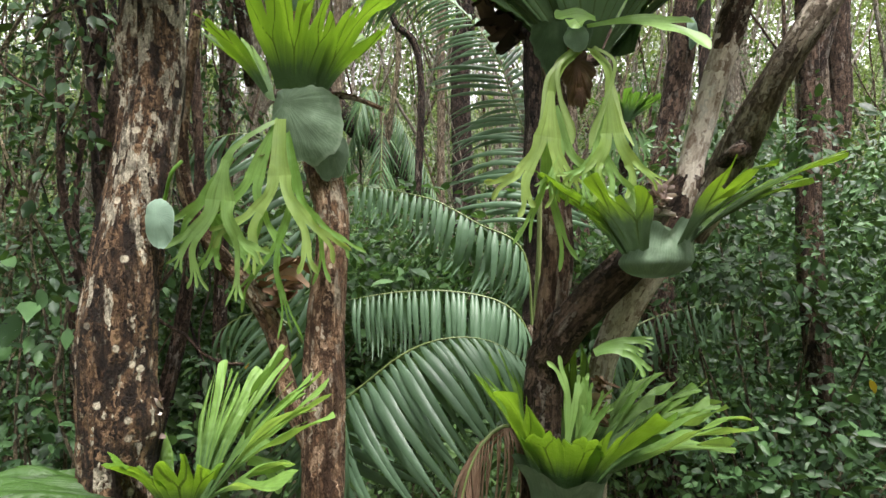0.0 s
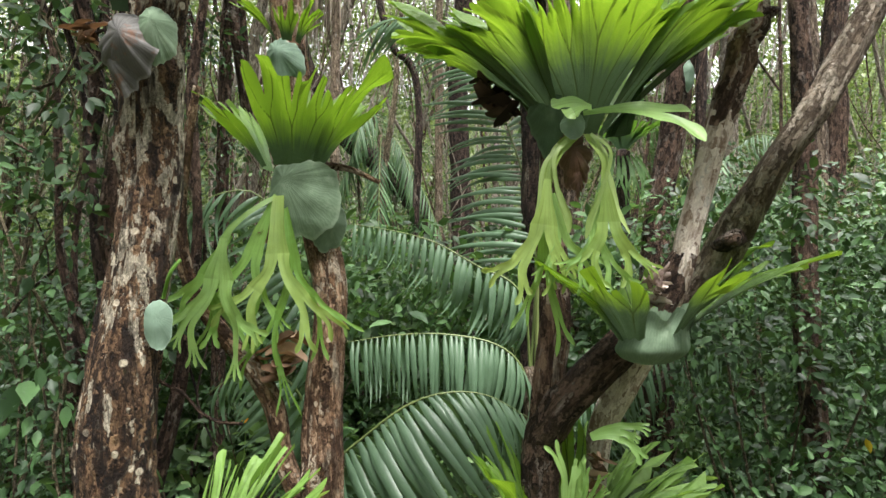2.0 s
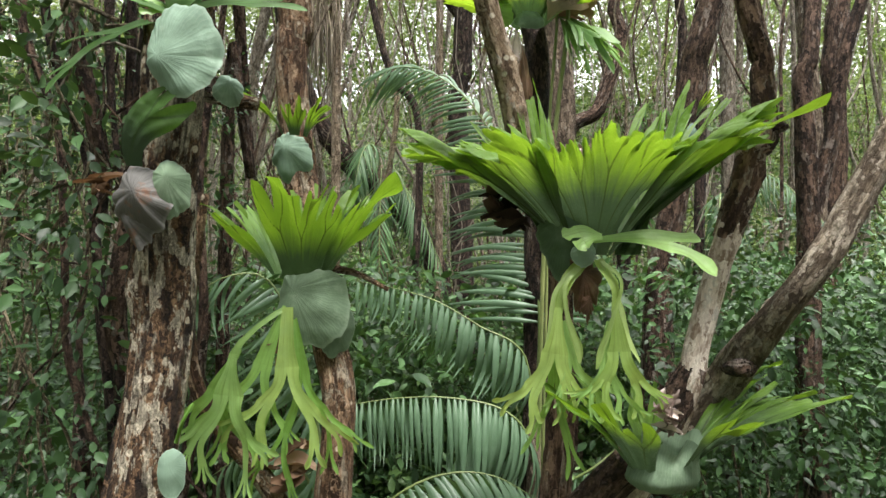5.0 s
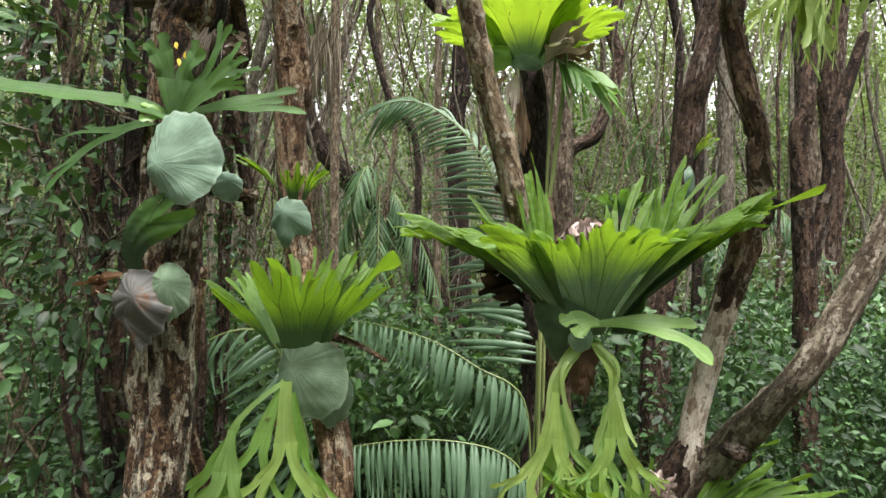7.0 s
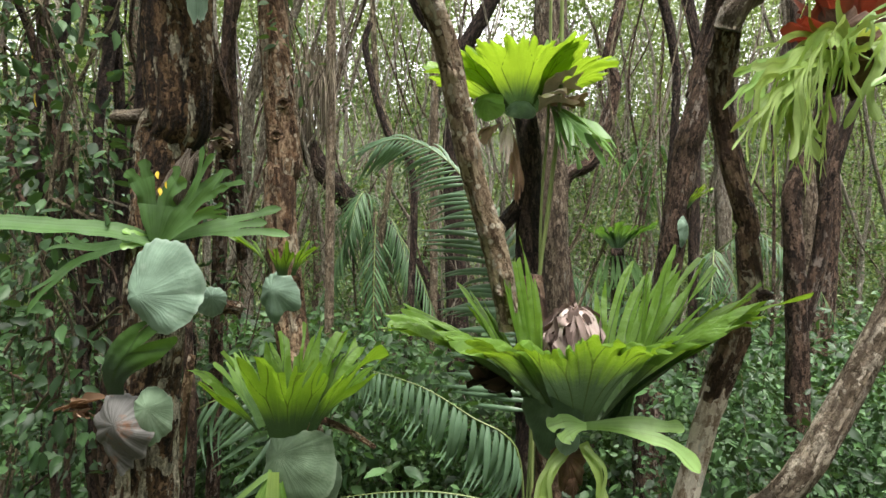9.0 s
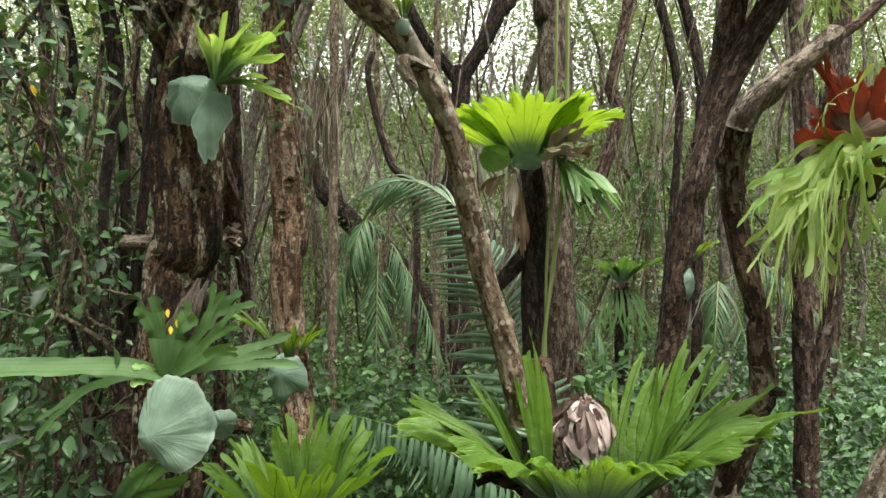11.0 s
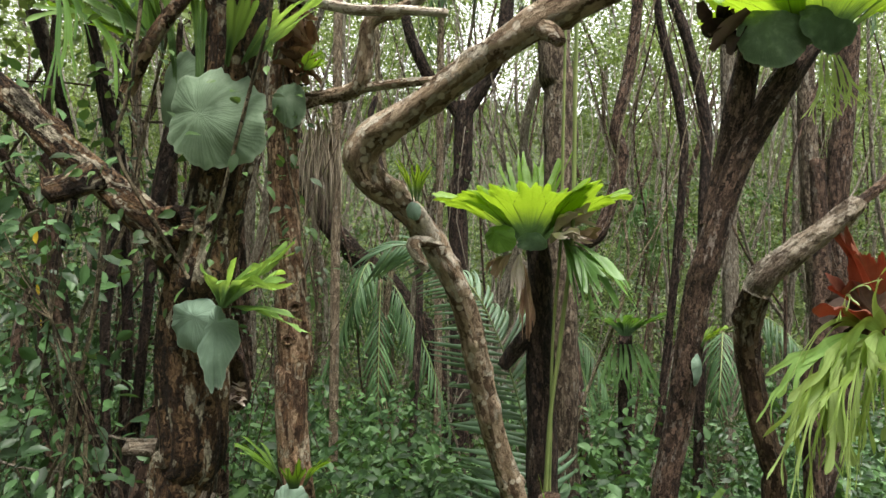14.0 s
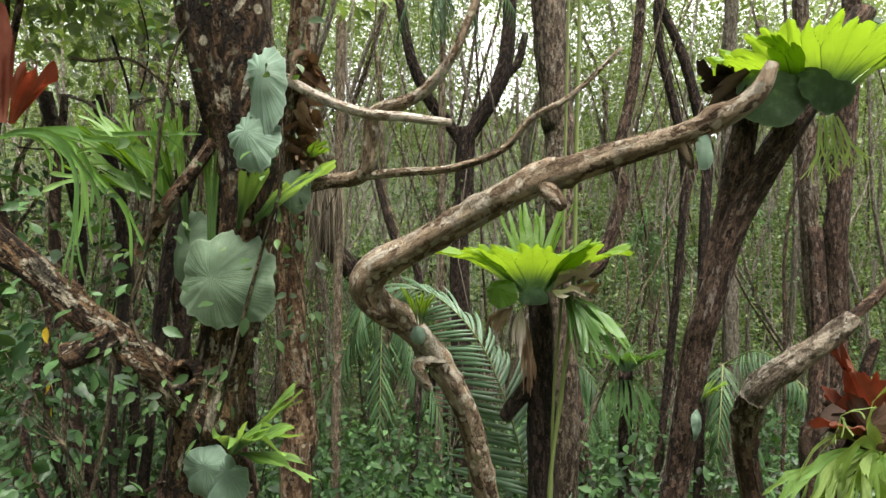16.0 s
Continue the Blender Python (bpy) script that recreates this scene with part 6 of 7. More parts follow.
cup_part(r_fern, M_SHIELD, b, [(-0.085, 0.030), (-0.070, 0.080), (-0.030, 0.122), (0.015, 0.116), (0.065, 0.102), (0.115, 0.112)], 67, lean=(0.05, -0.01))
v, f, uv = crumple(Vector((0.813, 2.124, 2.23)), 0.042, 0.045, 0.14, 18, 10, 0.035)
mesh_object("dead_heart", v, f, M_DEAD_PK, r_fern, uv, label="pale dry curled frond")

# low right fern
b = Vector((0.490, 2.286, 1.091))
q_fern = fern("staghorn_fern", b, "low staghorn fern with broad fresh green lobes")
b = b + Vector((0.0, 0.0, 0.05))
for turn, spread, length, e0, e1, lobes, seed, mt, cut in ((-66, 70, 0.48, 74, 50, 4, 71, M_NEST, 0.34), (-112, 60, 0.54, 76, 54, 3, 74, M_NEST, 0.40), (40, 70, 0.44, 62, 34, 4, 72, M_NEST, 0.34), (84, 50, 0.66, 46, 4, 6, 73, M_NEST_LT, 0.52), (110, 50, 0.66, 50, 14, 6, 79, M_NEST_LT, 0.52), (138, 46, 0.58, 56, 28, 5, 78, M_NEST_LT, 0.50),
                                                          (-14, 80, 0.34, 72, 42, 4, 75, M_NEST, 0.22), (175, 70, 0.52, 80, 62, 3, 76, M_NEST, 0.5)):
    fan_part(q_fern, mt, b, turn, spread, length, e0, e1, lobes, r0=0.12, seed=seed, notch=cut, wave=0.06, ruffle=0.05, gap=0.24 if cut > 0.5 else 0.18)
cup_part(q_fern, M_SHIELD, b + Vector((0, 0, -0.30)), [(0.0, 0.06), (0.04, 0.12), (0.12, 0.135), (0.22, 0.135), (0.30, 0.150), (0.36, 0.185)], 77, lean=(0.0, -0.01))
v, f, uv = crumple(Vector((0.651, 2.372, 1.416)), 0.035, 0.04, 0.22, 22, 11, 0.032)
mesh_object("dead_frond", v, f, M_DEAD, q_fern, uv, label="dry curled tan frond")
for k, (x, hd) in enumerate(((0.0, (0.05, -0.2, 1.0)), (0.03, (0.35, -0.3, 0.8)), (0.07, (0.15, -0.2, 0.9)))):
    strap_part("fertile_frond", q_fern, M_STRAP_PALE, Vector((0.485, 2.222, 1.291)) + Vector((x, 0, 0)), hd, 0.022, 0.055, 0.17 - 0.04 * k, 2, 320 + k, gravity=-0.05, spread=22, shrink=0.6)
strap_part("fertile_frond", q_fern, M_STRAP_PALE, (0.572, 2.157, 1.661), (0.8, -0.3, 0.45), 0.03, 0.075, 0.11, 2, 330, gravity=0.6, spread=26, shrink=0.6, facing=(0, -0.8, 0.5))
ribbon_part("fertile_frond", q_fern, M_STRAP_PALE, [((0.543, 2.265, 1.255), 0.016), ((0.546, 2.243, 1.394), 0.026), ((0.550, 2.222, 1.509), 0.018), ((0.564, 2.222, 1.573), 0.004)], 88, ruffle=0.4)

# low left fern
b = Vector((-0.800, 1.790, 1.205))
o_fern = fern("staghorn_fern", b, "low staghorn fern with long rounded lobes")
for turn, spread, length, e0, e1, lobes, seed, mt, cut in ((70, 36, 0.46, 44, 4, 2, 81, M_NEST_LT, 0.50), (92, 44, 0.54, 56, 24, 6, 82, M_NEST_LT, 0.58), (116, 46, 0.58, 62, 38, 6, 89, M_NEST_LT, 0.58), (140, 44, 0.54, 70, 50, 6, 88, M_NEST_LT, 0.56), (162, 44, 0.46, 78, 62, 5, 86, M_NEST_LT, 0.54),
                                                          (-70, 44, 0.52, 30, 10, 4, 83, M_NEST_DK, 0.26), (-30, 70, 0.28, 66, 44, 3, 84, M_NEST, 0.28), (-110, 60, 0.32, 66, 46, 3, 85, M_NEST, 0.35), (30, 60, 0.28, 62, 44, 3, 80, M_NEST, 0.30)):
    fan_part(o_fern, mt, b + Vector((0, 0, 0.03)), turn, spread, length, e0, e1, lobes, r0=0.06, seed=seed, notch=cut, wave=0.05, ruffle=0.02, split=0.15, gap=0.24)
shield_part(o_fern, M_SHIELD, (-0.860, 1.690, 1.090), 0, 0.15, 0.12, 0.18, bulge=0.07, seed=87)
strap_part("fertile_frond", o_fern, M_STRAP_PALE, (-0.599, 1.792, 1.378), (0.85, -0.1, -0.05), 0.03, 0.05, 0.09, 1, 90, gravity=0.9, spread=20, shrink=1.0, facing=(0, -0.7, 0.7))
v, f, uv = crumple(Vector((-0.928, 1.80, 1.500)), 0.03, 0.025, 0.11, 14, 12, 0.032)
mesh_object("dead_frond", v, f, M_DEAD_PK, o_fern, uv, label="dry curled tan frond")

# oval shield leaf beside the left trunk
w_leaf = fern("young_staghorn_fern", (-0.909, 1.86, 2.201), "single oval waxy shield frond on a gnarled trunk", "young staghorn ferns")
shield_part(w_leaf, M_SHIELD_B, (-0.893, 1.8, 2.129), 25, 0.042, 0.07, 0.09, bulge=0.02, seed=91, wavy=0.03)
limb("stalk", w_leaf, M_STRAP, [((-0.909, 1.86, 2.201), 0.006), ((-0.868, 1.82, 2.284), 0.006), ((-0.854, 1.86, 2.328), 0.006)], sides=6, step=0.02, lump=0, ridge=0)

# old withered fern and the wide fern above it on the left trunk
b = Vector((-0.946, 1.74, 2.983))
x_fern = fern("withered_staghorn_fern", b, "withered grey-white staghorn nest on a gnarled trunk")
shield_part(x_fern, M_SHIELD_OLD, (-0.955, 1.74, 2.990), -8, 0.100, 0.100, 0.110, bulge=0.10, seed=101, wavy=0.10, ox=0.1, origin=0.2)
shield_part(x_fern, M_SHIELD_OLD, (-0.975, 1.75, 2.920), -20, 0.065, 0.080, 0.080, bulge=0.06, seed=104, wavy=0.14, point=0.3)
shield_part(x_fern, M_SHIELD, (-0.872, 1.735, 3.030), 25, 0.060, 0.075, 0.10, bulge=0.05, seed=102)
v, f, uv = crumple(Vector((-1.12, 1.75, 3.035)), 0.05, 0.03, 0.05, 10, 13, 0.034)
mesh_object("dead_frond", v, f, M_DEAD, x_fern, uv, label="dry brown curled frond")
blade_part(x_fern, M_NEST_DK, ((-0.975, 1.71, 3.090), (-0.965, 1.68, 3.150), (-0.920, 1.66, 3.215), (-0.840, 1.66, 3.265), (-0.765, 1.67, 3.290)), 30, 2, 103, w0=0.05, stalk=0.05, notch=0.30, facing=(0.1, -1, -0.1), gap=0.2, wave=0.02, name="nest_frond", label="felted dark green frond")

b = Vector((-0.859, 1.78, 3.575))
y_fern = fern("staghorn_fern", b, "wide staghorn fern with long level fronds on a gnarled trunk")
shield_part(y_fern, M_SHIELD_B, (-0.800, 1.655, 3.415), -3, 0.112, 0.150, 0.125, bulge=0.05, seed=111, origin=-0.1, wavy=0.05, ox=-0.55)
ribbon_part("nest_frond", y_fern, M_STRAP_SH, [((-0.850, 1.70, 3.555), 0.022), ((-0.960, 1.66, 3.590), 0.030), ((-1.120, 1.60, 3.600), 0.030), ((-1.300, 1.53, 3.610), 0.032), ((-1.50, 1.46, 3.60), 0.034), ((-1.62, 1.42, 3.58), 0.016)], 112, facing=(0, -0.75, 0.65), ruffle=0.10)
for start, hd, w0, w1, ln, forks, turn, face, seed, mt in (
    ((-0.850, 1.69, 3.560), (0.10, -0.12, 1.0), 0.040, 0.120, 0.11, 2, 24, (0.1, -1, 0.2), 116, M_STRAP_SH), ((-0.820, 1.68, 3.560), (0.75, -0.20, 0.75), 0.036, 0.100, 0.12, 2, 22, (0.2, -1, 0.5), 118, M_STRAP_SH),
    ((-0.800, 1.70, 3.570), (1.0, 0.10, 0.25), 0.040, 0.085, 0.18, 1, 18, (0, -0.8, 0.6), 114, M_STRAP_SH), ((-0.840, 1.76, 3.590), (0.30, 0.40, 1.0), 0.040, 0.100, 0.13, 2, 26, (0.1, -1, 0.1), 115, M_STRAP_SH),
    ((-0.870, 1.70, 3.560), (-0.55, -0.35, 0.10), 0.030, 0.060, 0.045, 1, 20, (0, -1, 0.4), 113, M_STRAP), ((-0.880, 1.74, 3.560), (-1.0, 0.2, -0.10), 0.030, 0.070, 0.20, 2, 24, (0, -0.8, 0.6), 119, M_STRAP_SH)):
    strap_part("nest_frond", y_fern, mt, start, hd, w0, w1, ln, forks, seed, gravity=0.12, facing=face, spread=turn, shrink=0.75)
shield_part(y_fern, M_SHIELD_B, (-0.745, 1.86, 3.365), 40, 0.05, 0.05, 0.05, bulge=0.05, seed=117, name="young_shield")

# blue-green fern on the trunk below the fork
b = Vector((-0.663, 1.62, 4.41))
z_fern = fern("staghorn_fern", b, "blue-green staghorn fern clasping the trunk below a fork")
shield_part(z_fern, M_SHIELD_B, (-0.742, 1.60, 4.365), -12, 0.082, 0.075, 0.075, bulge=0.05, seed=121, wavy=0.05, ox=0.2)
shield_part(z_fern, M_SHIELD_B, (-0.683, 1.585, 4.300), 8, 0.052, 0.11, 0.125, bulge=0.035, seed=122, point=0.5, wavy=0.10, ox=0.1, origin=0.7)
for turn, spread, length, e0, e1, lobes, seed in ((62, 60, 0.29, 44, 6, 3, 123), (30, 50, 0.24, 50, 10, 3, 124), (100, 50, 0.26, 56, 20, 3, 125), (75, 44, 0.24, 14, -30, 3, 126)):
    fan_part(z_fern, M_NEST_LT, b + Vector((-0.02, -0.01, 0.0)), turn, spread, length, e0, e1, lobes, r0=0.015, seed=seed, notch=0.46, wave=0.08, gap=0.24, sag=4)

# large shield fern at the fork
b = Vector((-0.71, 1.56, 4.976))
a_fern = fern("staghorn_fern", b, "staghorn fern with a broad round shield at the fork")
shield_part(a_fern, M_SHIELD, (-0.652, 1.50, 4.905), 4, 0.128, 0.145, 0.130, bulge=0.05, seed=131, origin=0.1, wavy=0.08, ox=-0.3)
shield_part(a_fern, M_SHIELD, (-0.755, 1.53, 4.960), -25, 0.090, 0.13, 0.08, bulge=0.04, seed=132)
for p, turn, spread, length, e0, e1, lobes, seed in (((-0.04, -0.02, 0.02), -40, 44, 0.42, 88, 72, 3, 137), ((0.0, -0.03, 0.04), 14, 46, 0.36, 90, 78, 3, 139), ((0.07, -0.03, 0.06), 74, 40, 0.34, 56, 18, 3, 138), ((0.05, -0.03, 0.05), 48, 36, 0.28, 70, 46, 2, 136)):
    fan_part(a_fern, M_NEST_LT, b + Vector(p), turn, spread, length, e0, e1, lobes, r0=0.035, seed=seed, notch=0.44, wave=0.07, gap=0.24)

# waxy shields high on the left trunk
c_fern = fern("young_staghorn_fern", (-0.541, 1.46, 5.355), "pair of waxy blue-green shield fronds on a dark trunk", "young staghorn ferns")
shield_part(c_fern, M_SHIELD_B, (-0.520, 1.375, 5.395), 10, 0.048, 0.105, 0.115, bulge=0.03, seed=141, wavy=0.12, point=0.25)
shield_part(c_fern, M_SHIELD_B, (-0.548, 1.385, 5.262), 0, 0.060, 0.070, 0.072, bulge=0.03, seed=142, wavy=0.12)

# shield on the slender tree, higher up
d_fern = fern("young_staghorn_fern", (-0.841, 2.86, 5.311), "grey-green shield fern with one broad lobe on a slender trunk", "young staghorn ferns")
shield_part(d_fern, M_SHIELD, (-0.835, 2.84, 5.307), 5, 0.085, 0.12, 0.11, bulge=0.05, seed=145)
fan_part(d_fern, M_NEST, Vector((-0.795, 2.84, 5.448)), 60, 70, 0.20, 45, 15, 3, r0=0.02, seed=146, notch=0.35, wave=0.05)

# baby fern on the bent limb
e_fern = fern("young_staghorn_fern", (-0.151, 1.96, 4.766), "baby staghorn fern with pale shield on a bent limb", "young staghorn ferns")
shield_part(e_fern, M_SHIELD_B, (-0.160, 1.925, 4.715), 10, 0.026, 0.028, 0.036, bulge=0.03, seed=151)
for turn, seed in ((-50, 152), (40, 153), (0, 154)):
    fan_part(e_fern, M_NEST_YL, Vector((-0.156, 1.95, 4.745)), turn, 44, 0.16, 80, 45, 2, r0=0.012, seed=seed, notch=0.4)
l_leaf = fern("young_staghorn_fern", (0.585, 1.42, 5.266), "single waxy shield frond hanging from a bare limb", "young staghorn ferns")
shield_part(l_leaf, M_SHIELD_B, (0.574, 1.39, 5.249), 0, 0.020, 0.045, 0.045, bulge=0.015, seed=155)

# high fern on the dark post
b = Vector((0.654, 4.6, 4.674))
h_fern = fern("staghorn_fern", b, "bright yellow-green staghorn fern with a frilled cup")
for turn, spread, length, e0, e1, lobes, seed, mt in ((-15, 120, 0.76, 50, 22, 8, 161, M_NEST_YL), (-78, 80, 0.80, 44, 18, 6, 162, M_NEST_YL), (62, 90, 0.78, 46, 24, 6, 163, M_NEST_YL), (170, 130, 0.85, 80, 58, 6, 164, M_NEST), (120, 60, 0.7, 52, 30, 4, 165, M_NEST)):
    fan_part(h_fern, mt, b, turn, spread, length, e0, e1, lobes, r0=0.09, seed=seed, notch=0.17 if abs(turn) < 100 else 0.5, wave=0.03, ruffle=0.04, sag=18 if abs(turn) < 100 else 0, vee=0 if abs(turn) < 100 else 1)
shield_part(h_fern, M_STRAP, (0.382, 4.4, 4.71), -20, 0.13, 0.10, 0.12, bulge=0.06, seed=166, name="young_shield")
shield_part(h_fern, M_SHIELD_B, (0.627, 4.42, 4.67), 0, 0.12, 0.08, 0.06, bulge=0.05, seed=167)
for k, (p, turn, spread, ln, e0, e1, mt) in enumerate((((0.543, 4.45, 4.585), -20, 60, 0.30, -40, -82, M_DEAD_PK), ((0.504, 4.5, 4.591), -60, 60, 0.28, -10, -80, M_DEAD), ((0.572, 4.5, 4.501), 5, 40, 0.55, -60, -88, M_DEAD), ((0.437, 4.5, 4.568), -85, 60, 0.20, 0, -70, M_DEAD),
                                                 ((0.765, 4.45, 4.697), 50, 80, 0.40, 60, 15, M_DEAD_PK), ((0.76, 4.42, 4.67), 25, 70, 0.34, 40, -5, M_DEAD_PK), ((0.787, 4.45, 4.697), 85, 60, 0.34, 30, 5, M_DEAD))):
    fan_part(h_fern, mt, Vector(p), turn, spread, ln, e0, e1, 3, r0=0.02, seed=170 + k, notch=0.3, wave=0.12, ruffle=0.08, name="dead_frond", label="dry curled dead frond")
for turn, spread, seed, lean in ((40, 60, 175, -60), (75, 50, 176, -50), (20, 40, 177, -72)):
    fan_part(h_fern, M_STRAP_DK, Vector((0.854, 4.45, 4.72)), turn, spread, 0.66, lean + 30, lean, 5, r0=0.02, seed=seed, notch=0.4, wave=0.08, name="fertile_frond", label="fading olive hanging frond")

# yellow fern at the top right
b = Vector((2.738, 4.3, 6.157))
k_fern = fern("staghorn_fern", b, "sunlit yellow-green staghorn fern on a leaning dark trunk")
for turn, spread, length, e0, e1, lobes, seed, mt in ((-10, 120, 0.80, 56, 14, 7, 181, M_NEST_YL), (-80, 80, 0.80, 50, 14, 5, 182, M_NEST_YL), (75, 80, 0.86, 52, 18, 5, 183, M_NEST_YL), (175, 120, 0.7, 80, 55, 7, 184, M_NEST_YL)):
    fan_part(k_fern, mt, b, turn, spread, length, e0, e1, lobes, r0=0.13, seed=seed, notch=0.20, wave=0.04, ruffle=0.05, sag=14)
shield_part(k_fern, M_SHIELD, (2.378, 4.2, 6.211), -25, 0.24, 0.28, 0.24, bulge=0.10, seed=185)
shield_part(k_fern, M_SHIELD_DK, (2.700, 4.1, 6.268), 15, 0.24, 0.20, 0.22, bulge=0.10, seed=186)
v, f, uv = crumple(Vector((2.115, 4.35, 6.34)), 0.2, 0.12, 0.2, 18, 187, 0.10)
mesh_object("dead_frond", v, f, M_DARKDEAD, k_fern, uv, label="dark rotting frond scraps")
for k in range(5):
    strap_part("fertile_frond", k_fern, M_STRAP_YL, Vector((2.657, 4.1, 6.041)) + Vector((0.03 * k, 0, 0)), (-0.15 + 0.14 * k, -0.1, -1), 0.018, 0.040, 0.20, 2, 190 + k, gravity=0.4, spread=30)

# small fern on the dark right trunk
m_fern = fern("small_staghorn_fern", (1.828, 4.3, 3.794), "small pale staghorn fern on a dark trunk")
shield_part(m_fern, M_SHIELD_B, (1.849, 4.3, 3.731), 30, 0.06, 0.10, 0.12, bulge=0.05, seed=195)
for turn, seed in ((70, 196), (110, 197), (20, 198)):
    fan_part(m_fern, M_NEST_YL, Vector((1.871, 4.3, 3.901)), turn, 45, 0.24, 60, 25, 3, r0=0.02, seed=seed)

# fern far back among the trees
n_fern = fern("staghorn_fern", (2.113, 6.8, 3.642), "dark green staghorn fern on a distant trunk")
for turn, seed in ((-60, 201), (0, 202), (60, 203), (180, 204)):
    fan_part(n_fern, M_NEST_DK, Vector((2.113, 6.8, 3.642)), turn, 80, 0.50, 55, 14, 5, r0=0.06, seed=seed)
for k in range(7):
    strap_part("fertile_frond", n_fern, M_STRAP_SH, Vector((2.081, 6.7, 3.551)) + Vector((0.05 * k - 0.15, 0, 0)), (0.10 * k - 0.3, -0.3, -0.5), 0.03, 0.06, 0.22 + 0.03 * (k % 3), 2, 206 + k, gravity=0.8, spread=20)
# this part is the dark post the fern sits on, not a frond
limb("dead_frond", n_fern, M_DARK, [(((2.129, 6.85, 3.637)[0], 6.85, 0.0), 0.09), ((2.129, 6.85, 3.637), 0.08)], sides=10, step=0.1)

# red-brown fern with long hanging straps
b = Vector((1.60, 2.15, 4.31))
p_fern = fern("red_staghorn_fern", b, "staghorn fern with rust-red old shields and long hanging fronds")
for turn, spread, length, e0, e1, lobes, seed in ((-76, 50, 0.27, 24, 6, 2, 211), (-20, 80, 0.30, 84, 64, 2, 212), (40, 80, 0.32, 72, 45, 3, 213), (-62, 56, 0.36, 70, 52, 3, 214), (-90, 40, 0.30, 62, 40, 2, 218)):
    fan_part(p_fern, M_RED, b, turn, spread, length, e0, e1, lobes, r0=0.04, seed=seed, notch=0.22, wave=0.10, ruffle=0.07, name="old_shield", label="rust-red dry shield frond")
v, f, uv = crumple(b + Vector((0.03, 0.05, -0.02)), 0.16, 0.12, 0.18, 24, 215, 0.08)
mesh_object("root_ball", v, f, M_DARKDEAD, p_fern, uv, label="dark fibrous root ball")
shield_part(p_fern, M_DEADCUP, b + Vector((0.05, -0.07, -0.02)), 0, 0.13, 0.13, 0.11, bulge=0.07, seed=216, name="old_shield", wavy=0.25, ox=0.3)
shield_part(p_fern, M_DEADCUP, b + Vector((-0.07, -0.06, 0.02)), -30, 0.09, 0.12, 0.10, bulge=0.05, seed=217, name="old_shield", wavy=0.25)
prng = random.Random(9)
for k in range(30):
    a = -1.45 + 2.2 * (k + prng.random()) / 30
    hd = Vector((math.sin(a) * 0.80, prng.uniform(-0.6, -0.10), 0.02 + 0.24 * math.cos(a)))
    strap_part("fertile_frond", p_fern, (M_STRAP_LT, M_STRAP_YL, M_STRAP_LT, M_STRAP_YL, M_STRAP_PALE)[k % 5], b + Vector((math.sin(a) * 0.10, prng.uniform(-0.08, 0.02), prng.uniform(-0.10, -0.03))), hd, 0.018, prng.uniform(0.065, 0.105), prng.uniform(0.20, 0.32), 2 + (k % 3 == 0), 420 + k, gravity=prng.uniform(0.6, 1.5), spread=48, shrink=0.74, twist=prng.uniform(-0.7, 0.7))

# red fern with narrow fronds on the left arm
b = Vector((-1.233, 1.46, 5.318))
u_fern = fern("red_staghorn_fern", b, "staghorn fern with rust-red shield and narrow fronds on a thick arm")
for turn, spread, length, e0, e1, lobes, seed in ((20, 70, 0.25, 80, 60, 2, 231), (74, 60, 0.25, 62, 40, 2, 232), (-40, 70, 0.2, 75, 50, 3, 233)):
    fan_part(u_fern, M_RED, b, turn, spread, length, e0, e1, lobes, r0=0.02, seed=seed, notch=0.4, wave=0.1, name="old_shield", label="rust-red dry shield frond")
for k in range(6):
    a = prng.uniform(-0.8, 1.5)
    strap_part("fertile_frond", u_fern, (M_STRAP, M_STRAP_DK)[k % 2], b + Vector((0, -0.02, -0.04)), (math.sin(a), -0.3 + 0.3 * math.cos(5 * a), 0.25), 0.010, 0.030, prng.uniform(0.10, 0.22), 2, 240 + k, gravity=prng.uniform(0.4, 1.5), spread=26, shrink=0.8)
v_fern = fern("staghorn_fern", (-0.832, 1.5, 5.133), "staghorn fern with long upright forked fronds behind a limb")
for k, (hd, w1, ln) in enumerate((((-0.55, -0.2, 0.8), 0.05, 0.12), ((-0.2, -0.25, 1.0), 0.045, 0.11), ((-0.9, -0.2, 0.5), 0.045, 0.12), ((0.1, -0.2, 0.9), 0.04, 0.10))):
    strap_part("fertile_frond", v_fern, M_STRAP if k % 2 else M_STRAP_PALE, (-0.826, 1.5, 5.125), hd, 0.025, w1, ln, 2, 251 + k, gravity=0.1, spread=24, shrink=0.75, facing=(0, -1, 0.3))

for turn, spread, length, e0, e1, lobes, seed in ((-70, 44, 0.36, 52, 38, 3, 257), (-30, 46, 0.30, 80, 62, 2, 258), (-108, 40, 0.38, 56, 44, 3, 259), (-86, 34, 0.32, 30, 14, 2, 260)):
    fan_part(v_fern, M_NEST, Vector((-0.79, 1.52, 5.093)), turn, spread, length, e0, e1, lobes, r0=0.02, seed=seed, notch=0.55, wave=0.06, gap=0.30)

